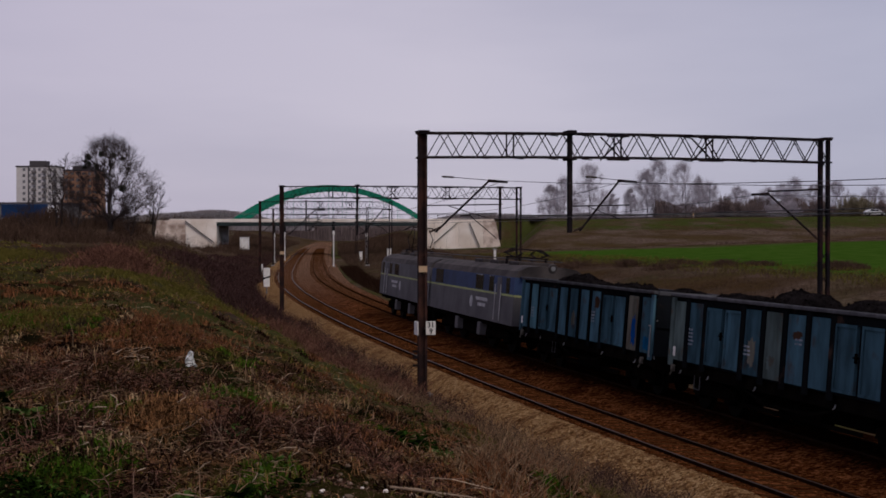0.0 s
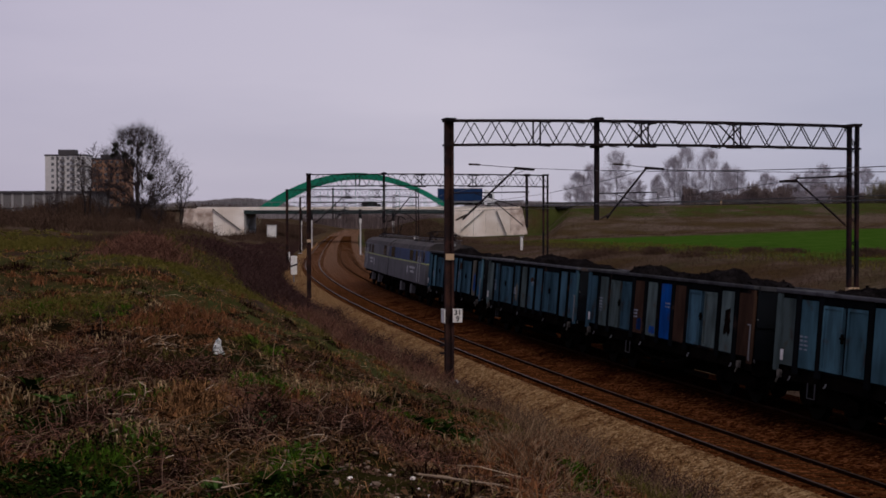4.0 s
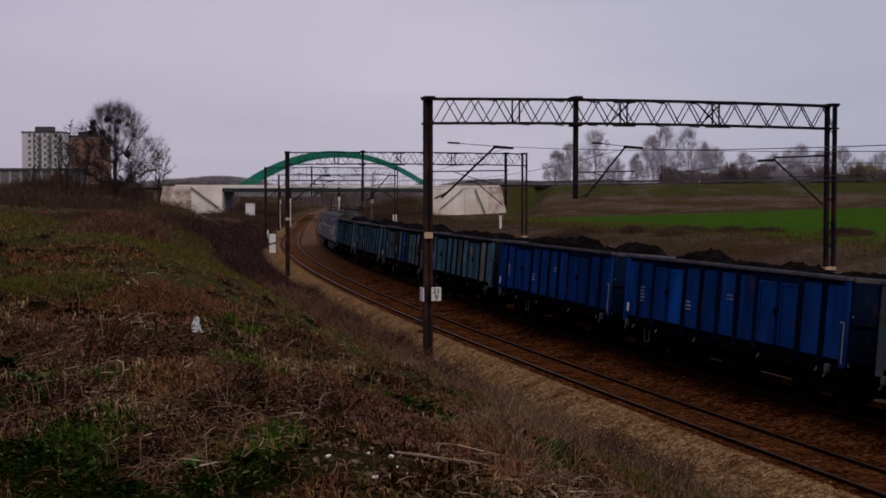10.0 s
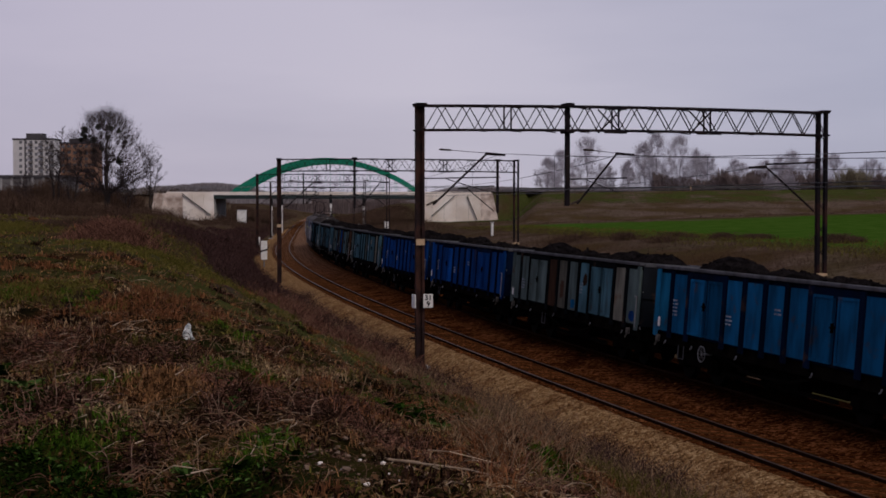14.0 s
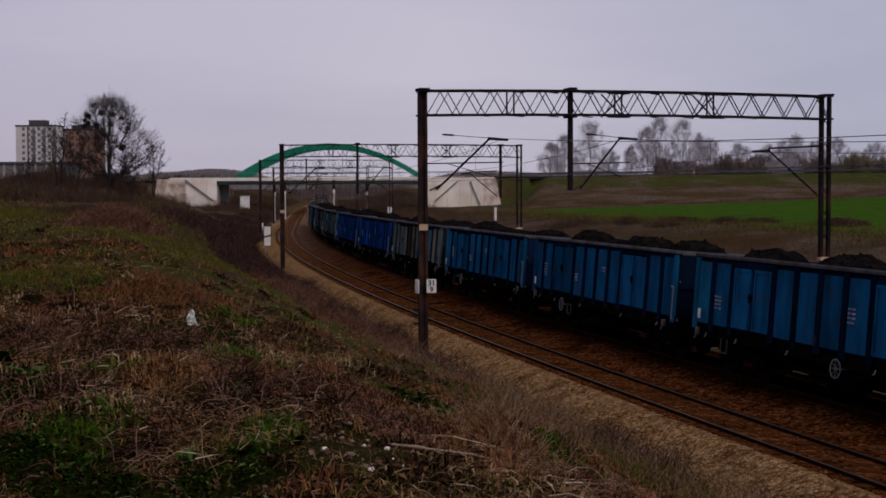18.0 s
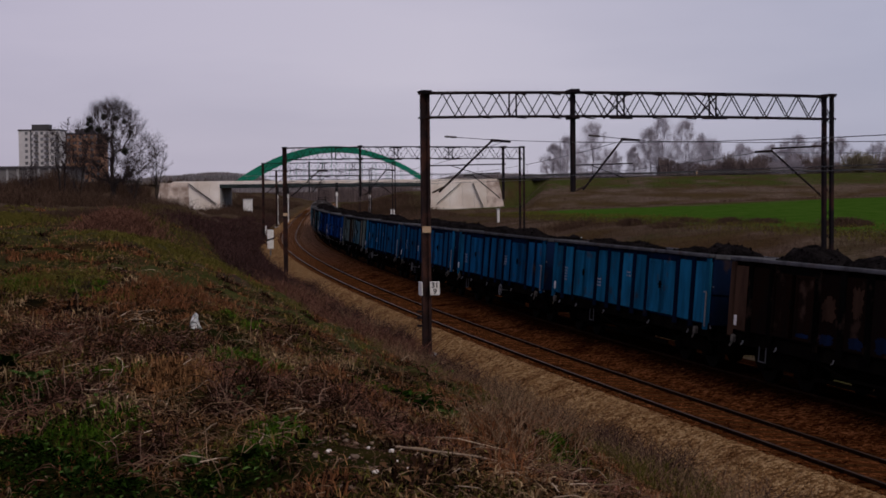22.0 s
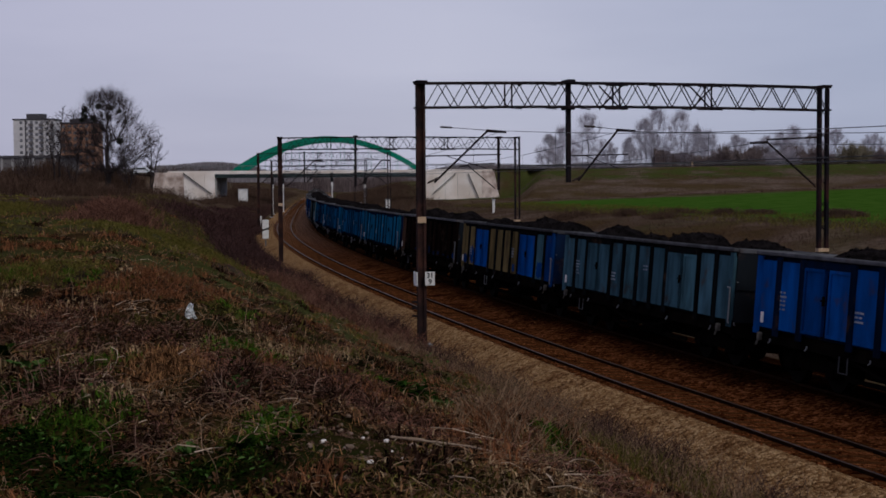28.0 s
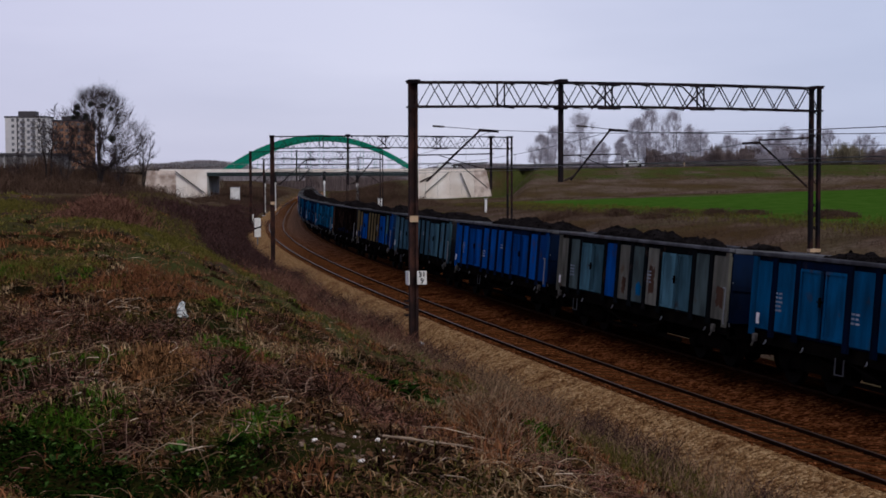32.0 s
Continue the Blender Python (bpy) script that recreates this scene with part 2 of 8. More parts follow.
M = {
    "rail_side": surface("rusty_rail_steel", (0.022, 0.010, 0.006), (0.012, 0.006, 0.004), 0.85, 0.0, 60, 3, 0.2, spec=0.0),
    "rail_top": surface("worn_rail_head", (0.045, 0.028, 0.020), (0.028, 0.018, 0.013), 0.4, 0.0, 90, 2, 0.05, spec=0.09),
    "sleeper": surface("oily_sleeper_wood", (0.070, 0.027, 0.009), (0.040, 0.016, 0.006), 0.95, 0, 20, 1.2, 0.6, 0.25, 0.02, 0.2, 0.0),
    # the last colour pales the far ballast in place of haze
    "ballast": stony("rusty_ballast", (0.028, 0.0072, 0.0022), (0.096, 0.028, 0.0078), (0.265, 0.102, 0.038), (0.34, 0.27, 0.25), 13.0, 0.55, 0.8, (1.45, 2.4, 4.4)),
    "sand": stony("sandy_gravel", (0.105, 0.050, 0.019), (0.275, 0.150, 0.062), (0.50, 0.33, 0.165), (0.58, 0.50, 0.46), 15.0, 0.58, 0.9),
    "stone": surface("loose_stone", (0.22, 0.16, 0.115), (0.13, 0.085, 0.06), 0.9, 0, 30, 4, 0.3, 0.25, 0.01, 0.3),
    "mast": surface("rust_stained_mast_paint", (0.022, 0.014, 0.014), (0.085, 0.036, 0.025), 0.8, 0.0, 30, 1.3, 0.15, 0.2, 0.01, 0, 0.03, 0.6),
    "mast_dark": surface("rusting_lattice_steel", (0.012, 0.010, 0.012), (0.060, 0.024, 0.018), 0.8, 0.0, 30, 1.1, 0.15, 0.2, 0.01, 0, 0.03, 0.62),
    "steel_dark": surface("dark_lattice_steel", (0.010, 0.009, 0.012), (0.020, 0.014, 0.014), 0.75, 0.0, 40, 2, 0.1, spec=0.02),
    "wire": surface("oxidised_wire", (0.06, 0.06, 0.065), (0.04, 0.04, 0.045), 0.5, 0.6, 40, 2, 0),
    "insulator": surface("brown_porcelain", (0.05, 0.028, 0.02), (0.03, 0.02, 0.016), 0.25, 0, 40, 3, 0),
    "white_paint": surface("weathered_white_paint", (0.75, 0.74, 0.72), (0.62, 0.6, 0.57), 0.6, 0, 30, 2.5, 0.1, 0.06),
    "black_paint": surface("black_enamel", (0.012, 0.012, 0.014), (0.02, 0.02, 0.02), 0.5, 0, 30, 2, 0.05),
    "yellow_paint": surface("yellow_band_paint", (0.48, 0.34, 0.22), (0.36, 0.25, 0.15), 0.6, 0, 30, 2.5, 0.1),
    "arch": surface("green_bridge_paint", (0.012, 0.20, 0.125), (0.010, 0.165, 0.10), 0.5, 0, 20, 0.25, 0.05, 0.08),
    "concrete": surface("pale_concrete", (0.82, 0.76, 0.70), (0.66, 0.57, 0.49), 0.85, 0, 9, 0.22, 0.3, 0.1, 0.02, 0.05),
    "concrete_stained": surface("soil_stained_concrete", (0.66, 0.56, 0.49), (0.29, 0.21, 0.17), 0.9, 0, 9, 0.6, 0.3, 0.15, 0.02, 0.05, 0.05, 0.52),
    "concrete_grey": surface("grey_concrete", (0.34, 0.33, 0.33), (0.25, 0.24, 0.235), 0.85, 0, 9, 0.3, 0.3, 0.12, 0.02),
    "deck_edge": surface("dark_bridge_girder", (0.03, 0.045, 0.045), (0.022, 0.03, 0.03), 0.6, 0, 10, 0.4, 0.1),
    "old_steel": surface("dull_weathered_steel", (0.085, 0.085, 0.085), (0.05, 0.05, 0.05), 0.6, 0.2, 20, 0.3, 0.05),
    "asphalt": surface("grey_asphalt", (0.07, 0.068, 0.07), (0.05, 0.05, 0.052), 0.9, 0, 30, 0.2, 0.3, 0.15),
    "galvanised": surface("galvanised_steel", (0.22, 0.225, 0.23), (0.16, 0.16, 0.165), 0.5, 0.4, 20, 1, 0.05),
    "coal": surface("black_coal", (0.004, 0.0034, 0.0036), (0.011, 0.0092, 0.0095), 0.85, 0, 14, 2.5, 1.0, 0.5, 0.06, spec=0.0),
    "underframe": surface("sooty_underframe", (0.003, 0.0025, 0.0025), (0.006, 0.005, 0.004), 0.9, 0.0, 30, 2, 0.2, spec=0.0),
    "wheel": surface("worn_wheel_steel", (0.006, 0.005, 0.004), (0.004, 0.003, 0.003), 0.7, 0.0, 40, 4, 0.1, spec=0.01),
    "glass_dark": surface("dark_cab_glass", (0.012, 0.014, 0.018), (0.016, 0.018, 0.022), 0.08, 0, 20, 1, 0, 0.05, 0.01, 0, 0.6),
    "loco_grey": surface("dusty_blue_grey_paint", (0.110, 0.107, 0.114), (0.070, 0.068, 0.074), 0.6, 0, 25, 0.8, 0.05, 0.12),
    "loco_blue": surface("dusty_blue_paint", (0.034, 0.058, 0.13), (0.026, 0.040, 0.085), 0.6, 0, 25, 0.8, 0.05, 0.12),
    "loco_roof": surface("sooty_roof_paint", (0.070, 0.060, 0.058), (0.030, 0.026, 0.026), 0.75, 0, 25, 0.9, 0.1, 0.15),
    "loco_stripe": surface("faded_yellow_green_stripe", (0.36, 0.42, 0.17), (0.28, 0.31, 0.14), 0.6, 0, 25, 1.2, 0.05, 0.12),
    "loco_lettering": surface("dusty_white_lettering", (0.48, 0.48, 0.48), (0.3, 0.3, 0.31), 0.7, 0, 25, 3, 0.05, 0.15),
    # copy of the ballast whose tint paints in the train's shade
    "oily_ballast": stony("train_shade_ballast", (0.028, 0.0072, 0.0022), (0.096, 0.028, 0.0078), (0.265, 0.102, 0.038), (0.34, 0.27, 0.25), 13.0, 0.55, 0.8, (0.13, 0.12, 0.13)),
    "lettering": surface("faded_white_lettering", (0.30, 0.33, 0.37), (0.10, 0.12, 0.16), 0.7, 0, 25, 3, 0.05, 0.15),
    "lorry_blue": surface("dark_blue_tarpaulin", (0.012, 0.035, 0.10), (0.01, 0.028, 0.08), 0.6, 0, 12, 0.6, 0.1, 0.1),
    "lorry_white": surface("white_cab_paint", (0.72, 0.73, 0.75), (0.66, 0.67, 0.69), 0.35, 0, 20, 2, 0, 0.03),
    "rubbed": surface("rubbed_primer", (0.16, 0.145, 0.12), (0.05, 0.045, 0.04), 0.7, 0, 25, 6, 0.1, 0.2),
    "rubber": surface("tyre_rubber", (0.02, 0.02, 0.02), (0.028, 0.027, 0.026), 0.85, 0, 30, 4, 0.1),
    "plaster_white": surface("white_block_render", (0.58, 0.56, 0.55), (0.52, 0.50, 0.50), 0.85, 0, 0.6, 0.06, 0, 0.06),
    "plaster_grey": surface("grey_block_render", (0.155, 0.145, 0.145), (0.12, 0.11, 0.11), 0.85, 0, 0.6, 0.06, 0, 0.06),
    "plaster_brown": surface("orange_brown_block_render", (0.33, 0.18, 0.115), (0.25, 0.14, 0.09), 0.85, 0, 0.6, 0.06, 0, 0.08),
    "roof_dark": surface("dark_roof_felt", (0.075, 0.07, 0.075), (0.06, 0.055, 0.06), 0.85, 0, 0.8, 0.1, 0, 0.08),
    "pane": surface("dark_window_glass", (0.13, 0.13, 0.14), (0.09, 0.09, 0.10), 0.3, 0, 2, 0.3, 0, 0.2, 0.01, 0.35, 0.5),
    "bark": surface("dark_bark", (0.045, 0.035, 0.032), (0.03, 0.024, 0.022), 0.9, 0, 14, 1.2, 0.5, 0.2, 0.03),
    "bark_grey": surface("pale_grey_bark", (0.15, 0.135, 0.14), (0.105, 0.092, 0.095), 0.9, 0, 14, 1.2, 0.4, 0.2, 0.03),
    "twig_dark": leafy("bare_twigs_dark", (0.030, 0.022, 0.023), (0.065, 0.050, 0.050)),
    # twigs beyond the road, with the haze of distance put into their colour
    "twig_grey": leafy("haze_paled_twigs", (0.30, 0.275, 0.315), (0.48, 0.44, 0.49)),
    "brush": leafy("brown_brushwood", (0.034, 0.020, 0.014), (0.105, 0.066, 0.046)),
    "mistletoe": leafy("mistletoe_tufts", (0.022, 0.026, 0.020), (0.05, 0.055, 0.038)),
    # horizon haze is mixed into this paler twig colour
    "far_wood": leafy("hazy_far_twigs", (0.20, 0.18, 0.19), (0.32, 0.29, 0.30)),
    "hedge": leafy("dull_hedge_twigs", (0.12, 0.092, 0.088), (0.23, 0.18, 0.175)),
    "hedge_olive": leafy("budding_olive_twigs", (0.15, 0.13, 0.085), (0.25, 0.215, 0.15)),
    "dry_grass": leafy("dry_grass", (0.020, 0.008, 0.0032), (0.37, 0.190, 0.082)),
    "dead_stem": leafy("dead_stems", (0.045, 0.026, 0.015), (0.33, 0.215, 0.130)),
    "green_grass": leafy("fresh_grass", (0.020, 0.052, 0.003), (0.075, 0.135, 0.014)),
    "green_leaf": leafy("broad_green_leaves", (0.016, 0.040, 0.005), (0.070, 0.120, 0.030)),
    "straw": leafy("pale_straw", (0.08, 0.048, 0.022), (0.42, 0.29, 0.16)),
    "meadow": leafy("green_meadow_grass", (0.030, 0.048, 0.010), (0.085, 0.110, 0.028)),
    "red_stem": leafy("rust_red_dead_stems", (0.044, 0.016, 0.006), (0.250, 0.105, 0.047)),
    "olive_grass": leafy("olive_grass", (0.048, 0.045, 0.008), (0.150, 0.125, 0.032)),
    "bramble": leafy("purple_brown_brambles", (0.028, 0.012, 0.009), (0.235, 0.115, 0.080)),
    # near-black stems; they also stand for shade in hollows and beneath the train
    "bramble_dark": leafy("near_black_brambles", (0.003, 0.0014, 0.001), (0.046, 0.023, 0.015)),
    "bramble_pale": leafy("grey_brown_brambles", (0.08, 0.048, 0.034), (0.32, 0.205, 0.148)),
    "bramble_purple": leafy("dark_purple_brushwood", (0.014, 0.007, 0.0065), (0.092, 0.050, 0.045)),
    "stick": leafy("bleached_sticks", (0.15, 0.105, 0.07), (0.56, 0.43, 0.31)),
    "crumb": leafy("red_brown_soil_crumbs", (0.030, 0.014, 0.009), (0.20, 0.115, 0.078)),
    "dead_leaf": leafy("curled_dead_leaves", (0.012, 0.006, 0.003), (0.130, 0.068, 0.034)),
    "dock_leaf": leafy("dusty_dock_leaves", (0.05, 0.075, 0.03), (0.11, 0.14, 0.07)),
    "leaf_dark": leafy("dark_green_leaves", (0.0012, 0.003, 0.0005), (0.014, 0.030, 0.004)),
    "plastic": surface("white_plastic_bag", (0.72, 0.72, 0.70), (0.16, 0.20, 0.21), 0.35, 0, 30, 14, 0.5, 0.3, 0.02, coarse_mix=0.53),
    "sign_red": surface("signal_red", (0.35, 0.02, 0.015), (0.28, 0.018, 0.012), 0.5, 0, 20, 2, 0),
}


# ---------------------------------------------------------------- mesh tools
class Shape:
    """Collects solid pieces into one mesh."""
    def __init__(self):
        self.v, self.f, self.m = [], [], []

    def add(self, verts, faces, mi=0):
        k = len(self.v)
        self.v += [tuple(q) for q in verts]
        self.f += [tuple(i + k for i in q) for q in faces]
        self.m += [mi] * len(faces)
        return self

    def box(self, x0, x1, y0, y1, z0, z1, mi=0):
        return self.add([(x0, y0, z0), (x1, y0, z0), (x1, y1, z0), (x0, y1, z0), (x0, y0, z1), (x1, y0, z1), (x1, y1, z1), (x0, y1, z1)],
                        [(0, 3, 2, 1), (4, 5, 6, 7), (0, 1, 5, 4), (1, 2, 6, 5), (2, 3, 7, 6), (3, 0, 4, 7)], mi)

    def soft_box(self, x0, x1, y0, y1, z0, z1, b=0.02, mi=0):
        """A box with its twelve edges cut off."""
        vs, ix = [], {}
        xs, ys, zs = (x0, x1), (y0, y1), (z0, z1)
        for i in (0, 1):
            for j in (0, 1):
                for k in (0, 1):
                    sx, sy, sz = (b, -b)[i], (b, -b)[j], (b, -b)[k]
                    for a, q in (("x", (xs[i], ys[j] + sy, zs[k] + sz)), ("y", (xs[i] + sx, ys[j], zs[k] + sz)), ("z", (xs[i] + sx, ys[j] + sy, zs[k]))):
                        ix[a, i, j, k] = len(vs)
                        vs.append(q)
        fs = []
        for i in (0, 1):
            fs.append([ix["x", i, 0, 0], ix["x", i, 0, 1], ix["x", i, 1, 1], ix["x", i, 1, 0]][::1 if i == 0 else -1])
            fs.append([ix["y", 0, i, 0], ix["y", 1, i, 0], ix["y", 1, i, 1], ix["y", 0, i, 1]][::1 if i == 0 else -1])
            fs.append([ix["z", 0, 0, i], ix["z", 0, 1, i], ix["z", 1, 1, i], ix["z", 1, 0, i]][::1 if i == 0 else -1])
        for i in (0, 1):
            for j in (0, 1):
                fs.append([ix["x", i, j, 0], ix["x", i, j, 1], ix["y", i, j, 1], ix["y", i, j, 0]][::1 if (i + j) % 2 else -1])
                fs.append([ix["x", i, 0, j], ix["x", i, 1, j], ix["z", i, 1, j], ix["z", i, 0, j]][::1 if (i + j) % 2 == 0 else -1])
                fs.append([ix["y", 0, i, j], ix["y", 1, i, j], ix["z", 1, i, j], ix["z", 0, i, j]][::1 if (i + j) % 2 else -1])
                for k in (0, 1):
                    fs.append([ix["x", i, j, k], ix["y", i, j, k], ix["z", i, j, k]][::1 if (i + j + k) % 2 else -1])
        return self.add(vs, fs, mi)

    def bar(self, p, q, w, h=None, mi=0):
        """A square bar from p to q."""
        p, q, h = Vector(p), Vector(q), h or w
        d = (q - p).normalized()
        a = d.cross(Vector((0, 0, 1)))
        a = a.normalized() if a.length > 1e-4 else Vector((1, 0, 0))
        b = a.cross(d)
        c = [a * (sx * w / 2) + b * (sy * h / 2) for sx, sy in ((-1, -1), (1, -1), (1, 1), (-1, 1))]
        return self.add([p + o for o in c] + [q + o for o in c], [(0, 3, 2, 1), (4, 5, 6, 7), (0, 1, 5, 4), (1, 2, 6, 5), (2, 3, 7, 6), (3, 0, 4, 7)][::1], mi)

    def rod(self, p, q, r, r2=None, n=8, mi=0):
        """A round rod, tapered to r2, with closed ends."""
        p, q, r2 = Vector(p), Vector(q), r if r2 is None else r2
        d = (q - p).normalized()
        a = d.cross(Vector((0, 0, 1)))
        a = a.normalized() if a.length > 1e-4 else Vector((1, 0, 0))
        b = a.cross(d)
        ring = [(math.cos(2 * math.pi * i / n), math.sin(2 * math.pi * i / n)) for i in range(n)]
        vs = [p + a * (c * r) + b * (s * r) for c, s in ring] + [q + a * (c * r2) + b * (s * r2) for c, s in ring]
        fs = [(i, i + n, (i + 1) % n + n, (i + 1) % n) for i in range(n)]
        return self.add(vs, fs + [tuple(range(n)), tuple(range(2 * n - 1, n - 1, -1))], mi)

    def sweep(self, profile, places, mi=0, closed=True):
        """A cross-section (x, z) moved along places (x, y, z, heading)."""
        n, k = len(profile), len(places)
        vs = [(x + px * math.cos(h), y - px * math.sin(h), z + pz) for x, y, z, h in places for px, pz in profile]
        e = n if closed else n - 1
        fs = [(j * n + i, j * n + (i + 1) % n, (j + 1) * n + (i + 1) % n, (j + 1) * n + i) for j in range(k - 1) for i in range(e)]
        if closed:
            fs += [tuple(range(n - 1, -1, -1)), tuple(range((k - 1) * n, k * n))]
        return self.add(vs, fs, mi)

    def mesh(self, name, mats, smooth=False):
        me = bpy.data.meshes.new(name)
        me.from_pydata(self.v, [], self.f)
        for m in mats:
            me.materials.append(m)
        if len(mats) > 1:
            me.polygons.foreach_set("material_index", self.m)
        if smooth:
            me.polygons.foreach_set("use_smooth", [True] * len(self.f))
        me.update()
        return me


def part(name, shape, mats, parent=None, label="", m=None, smooth=False):
    """One mesh object, under a thing or a part. shape: a Shape or a mesh to share."""
    mats = mats if isinstance(mats, (list, tuple)) else [mats]
    me = shape if isinstance(shape, bpy.types.Mesh) else shape.mesh(name, mats, smooth)
    ob = new(name, me)
    if parent:
        ob.parent = parent
    if m is not None:
        ob.matrix_basis = m
    if label:
        ob["label"] = label
    return ob


def thing(name, label, category, group="", kind="", m=None):
    ob = new(name)
    ob.empty_display_size = 0.3
    if m is not None:
        ob.matrix_basis = m
    return tagged(ob, label, category, group, kind)


# ---------------------------------------------------------------- the line of the railway
TANGENT = (-21.134, 190.36)
HEADING, RADIUS, EASE, SPACING, CANT = -0.0941, 798.9, 49.95, 4.084, 0.12


def track_line():
    """Places along the centre of the first track: a right-hand curve that eases into a nearly straight line."""
    n = 520
    s = -np.arange(n) * 1.0
    k = np.clip(-s / EASE, 0, 1) / RADIUS
    th = HEADING - np.concatenate([[0], np.cumsum((k[1:] + k[:-1]) / 2)])
    mid = (th[1:] + th[:-1]) / 2
    x = TANGENT[0] - np.concatenate([[0], np.cumsum(np.sin(mid))])
    y = TANGENT[1] - np.concatenate([[0], np.cumsum(np.cos(mid))])
    f = np.arange(1, 230) * 3.0
    tf = HEADING + f * 7.5e-5
    xf = TANGENT[0] + np.cumsum(np.sin(tf) * 3.0)
    yf = TANGENT[1] + np.cumsum(np.cos(tf) * 3.0)
    return (np.concatenate([s[::-1], f]), np.concatenate([x[::-1], xf]), np.concatenate([y[::-1], yf]),
            np.concatenate([th[::-1], tf]), np.concatenate([k[::-1] * RADIUS, 0 * f]))


TS, TX, TY, TH, TC = track_line()


def on_track(s, off=0.0):
    """x, y, heading and lean (radians) at s metres along the line, off metres to its right."""
    x, y, h, c = (float(np.interp(s, TS, a)) for a in (TX, TY, TH, TC))
    return x + off * math.cos(h), y - off * math.sin(h), h, c * CANT / 1.5


def to_track(px, py):
    """s and offset from the line, for arrays of places."""
    s_out, d_out = np.empty(len(px)), np.empty(len(px))
    for i in range(0, len(px), 4000):
        a, b = px[i:i + 4000, None] - TX[None], py[i:i + 4000, None] - TY[None]
        j = np.argmin(a * a + b * b, axis=1)
        k = np.arange(len(j))
        s_out[i:i + 4000] = TS[j] + a[k, j] * np.sin(TH[j]) + b[k, j] * np.cos(TH[j])
        d_out[i:i + 4000] = a[k, j] * np.cos(TH[j]) - b[k, j] * np.sin(TH[j])
    return s_out, d_out


# ---------------------------------------------------------------- the ground
def step(a, b, x):
    t = np.clip((x - a) / (b - a), 0, 1)
    return t * t * (3 - 2 * t)


ROAD_Y = 298.0


def road_z(x):
    return 7.15 + 0.008 * (np.clip(x, -400, 300) + 24)


def wobble(x, y, size, seed=0.0):
    """A cheap smooth unevenness between -1 and 1."""
    a, b = x / size + seed, y / size - seed * 1.7
    return (np.sin(a * 1.9 + 1.3 * np.sin(b * 1.1)) + np.sin(b * 2.3 + 1.1 * np.sin(a * 1.7 + 2)) + np.sin((a + b) * 1.3 + seed)) / 3


def ground_z(x, y):
    x, y = np.atleast_1d(np.asarray(x, float)), np.atleast_1d(np.asarray(y, float))
    s, d = to_track(x, y)
    r = np.hypot(x, y)
    z = np.full(len(x), -0.45)
    # the bank on the camera's side
    foot = -2.7
    far = step(150, 215, y)
    top = 3.4 + 0.95 * step(-14, -34, d) * (1 - far)
    top = top * (1 - far) + 1.3 * far
    rise = np.clip((foot - d) / 9.9, 0, 1)
    rise = 0.55 * rise + 0.45 * rise * rise * (3 - 2 * rise)
    z = np.where(d < foot, -0.45 + (top + 0.45) * rise, z)
    rough = step(-2.6, -5.5, d) * (d < 0)
    z += rough * (0.17 * wobble(x, y, 1.2) + 0.10 * wobble(x, y, 0.42, 3) + 0.05 * wobble(x, y, 0.2, 5) + 0.22 * wobble(x, y, 5.0, 7)) * (0.4 + 0.6 * step(2, 9, r))
    # the far side: ditch, bank, field
    right = d - 7.4
    field = 2.25 + 0.033 * (x - 35) * step(90, 225, y)
    z = np.where(right > 0, -0.45 + (field + 0.45) * step(2, 19, right) + 0.12 * step(3, 6, right) * wobble(x, y, 2.2, 5), z)
    # the road's embankment, open where the bridge stands
    across = np.abs(y - ROAD_Y)
    bank = road_z(x) - 0.06 - np.maximum(0, across - 7.0) * 0.105 * np.where(x > 0, 1.0, 2.2)
    side = np.maximum(np.maximum(x - 12.0, -61.0 - x), 0)
    front = np.where(y < ROAD_Y - 4.4, side * 0.8 - 0.4, np.where((x > -50) & (x < -1), -50, 50))
    bank = np.minimum(bank, front)
    z = np.maximum(z, bank)
    # beyond the road the land lies level
    behind = step(ROAD_Y + 10, ROAD_Y + 120, y) * step(12, 40, np.abs(d - 2))
    z = z * (1 - behind) + (5.0 + 2.2 * step(0, 40, x)) * behind
    return z


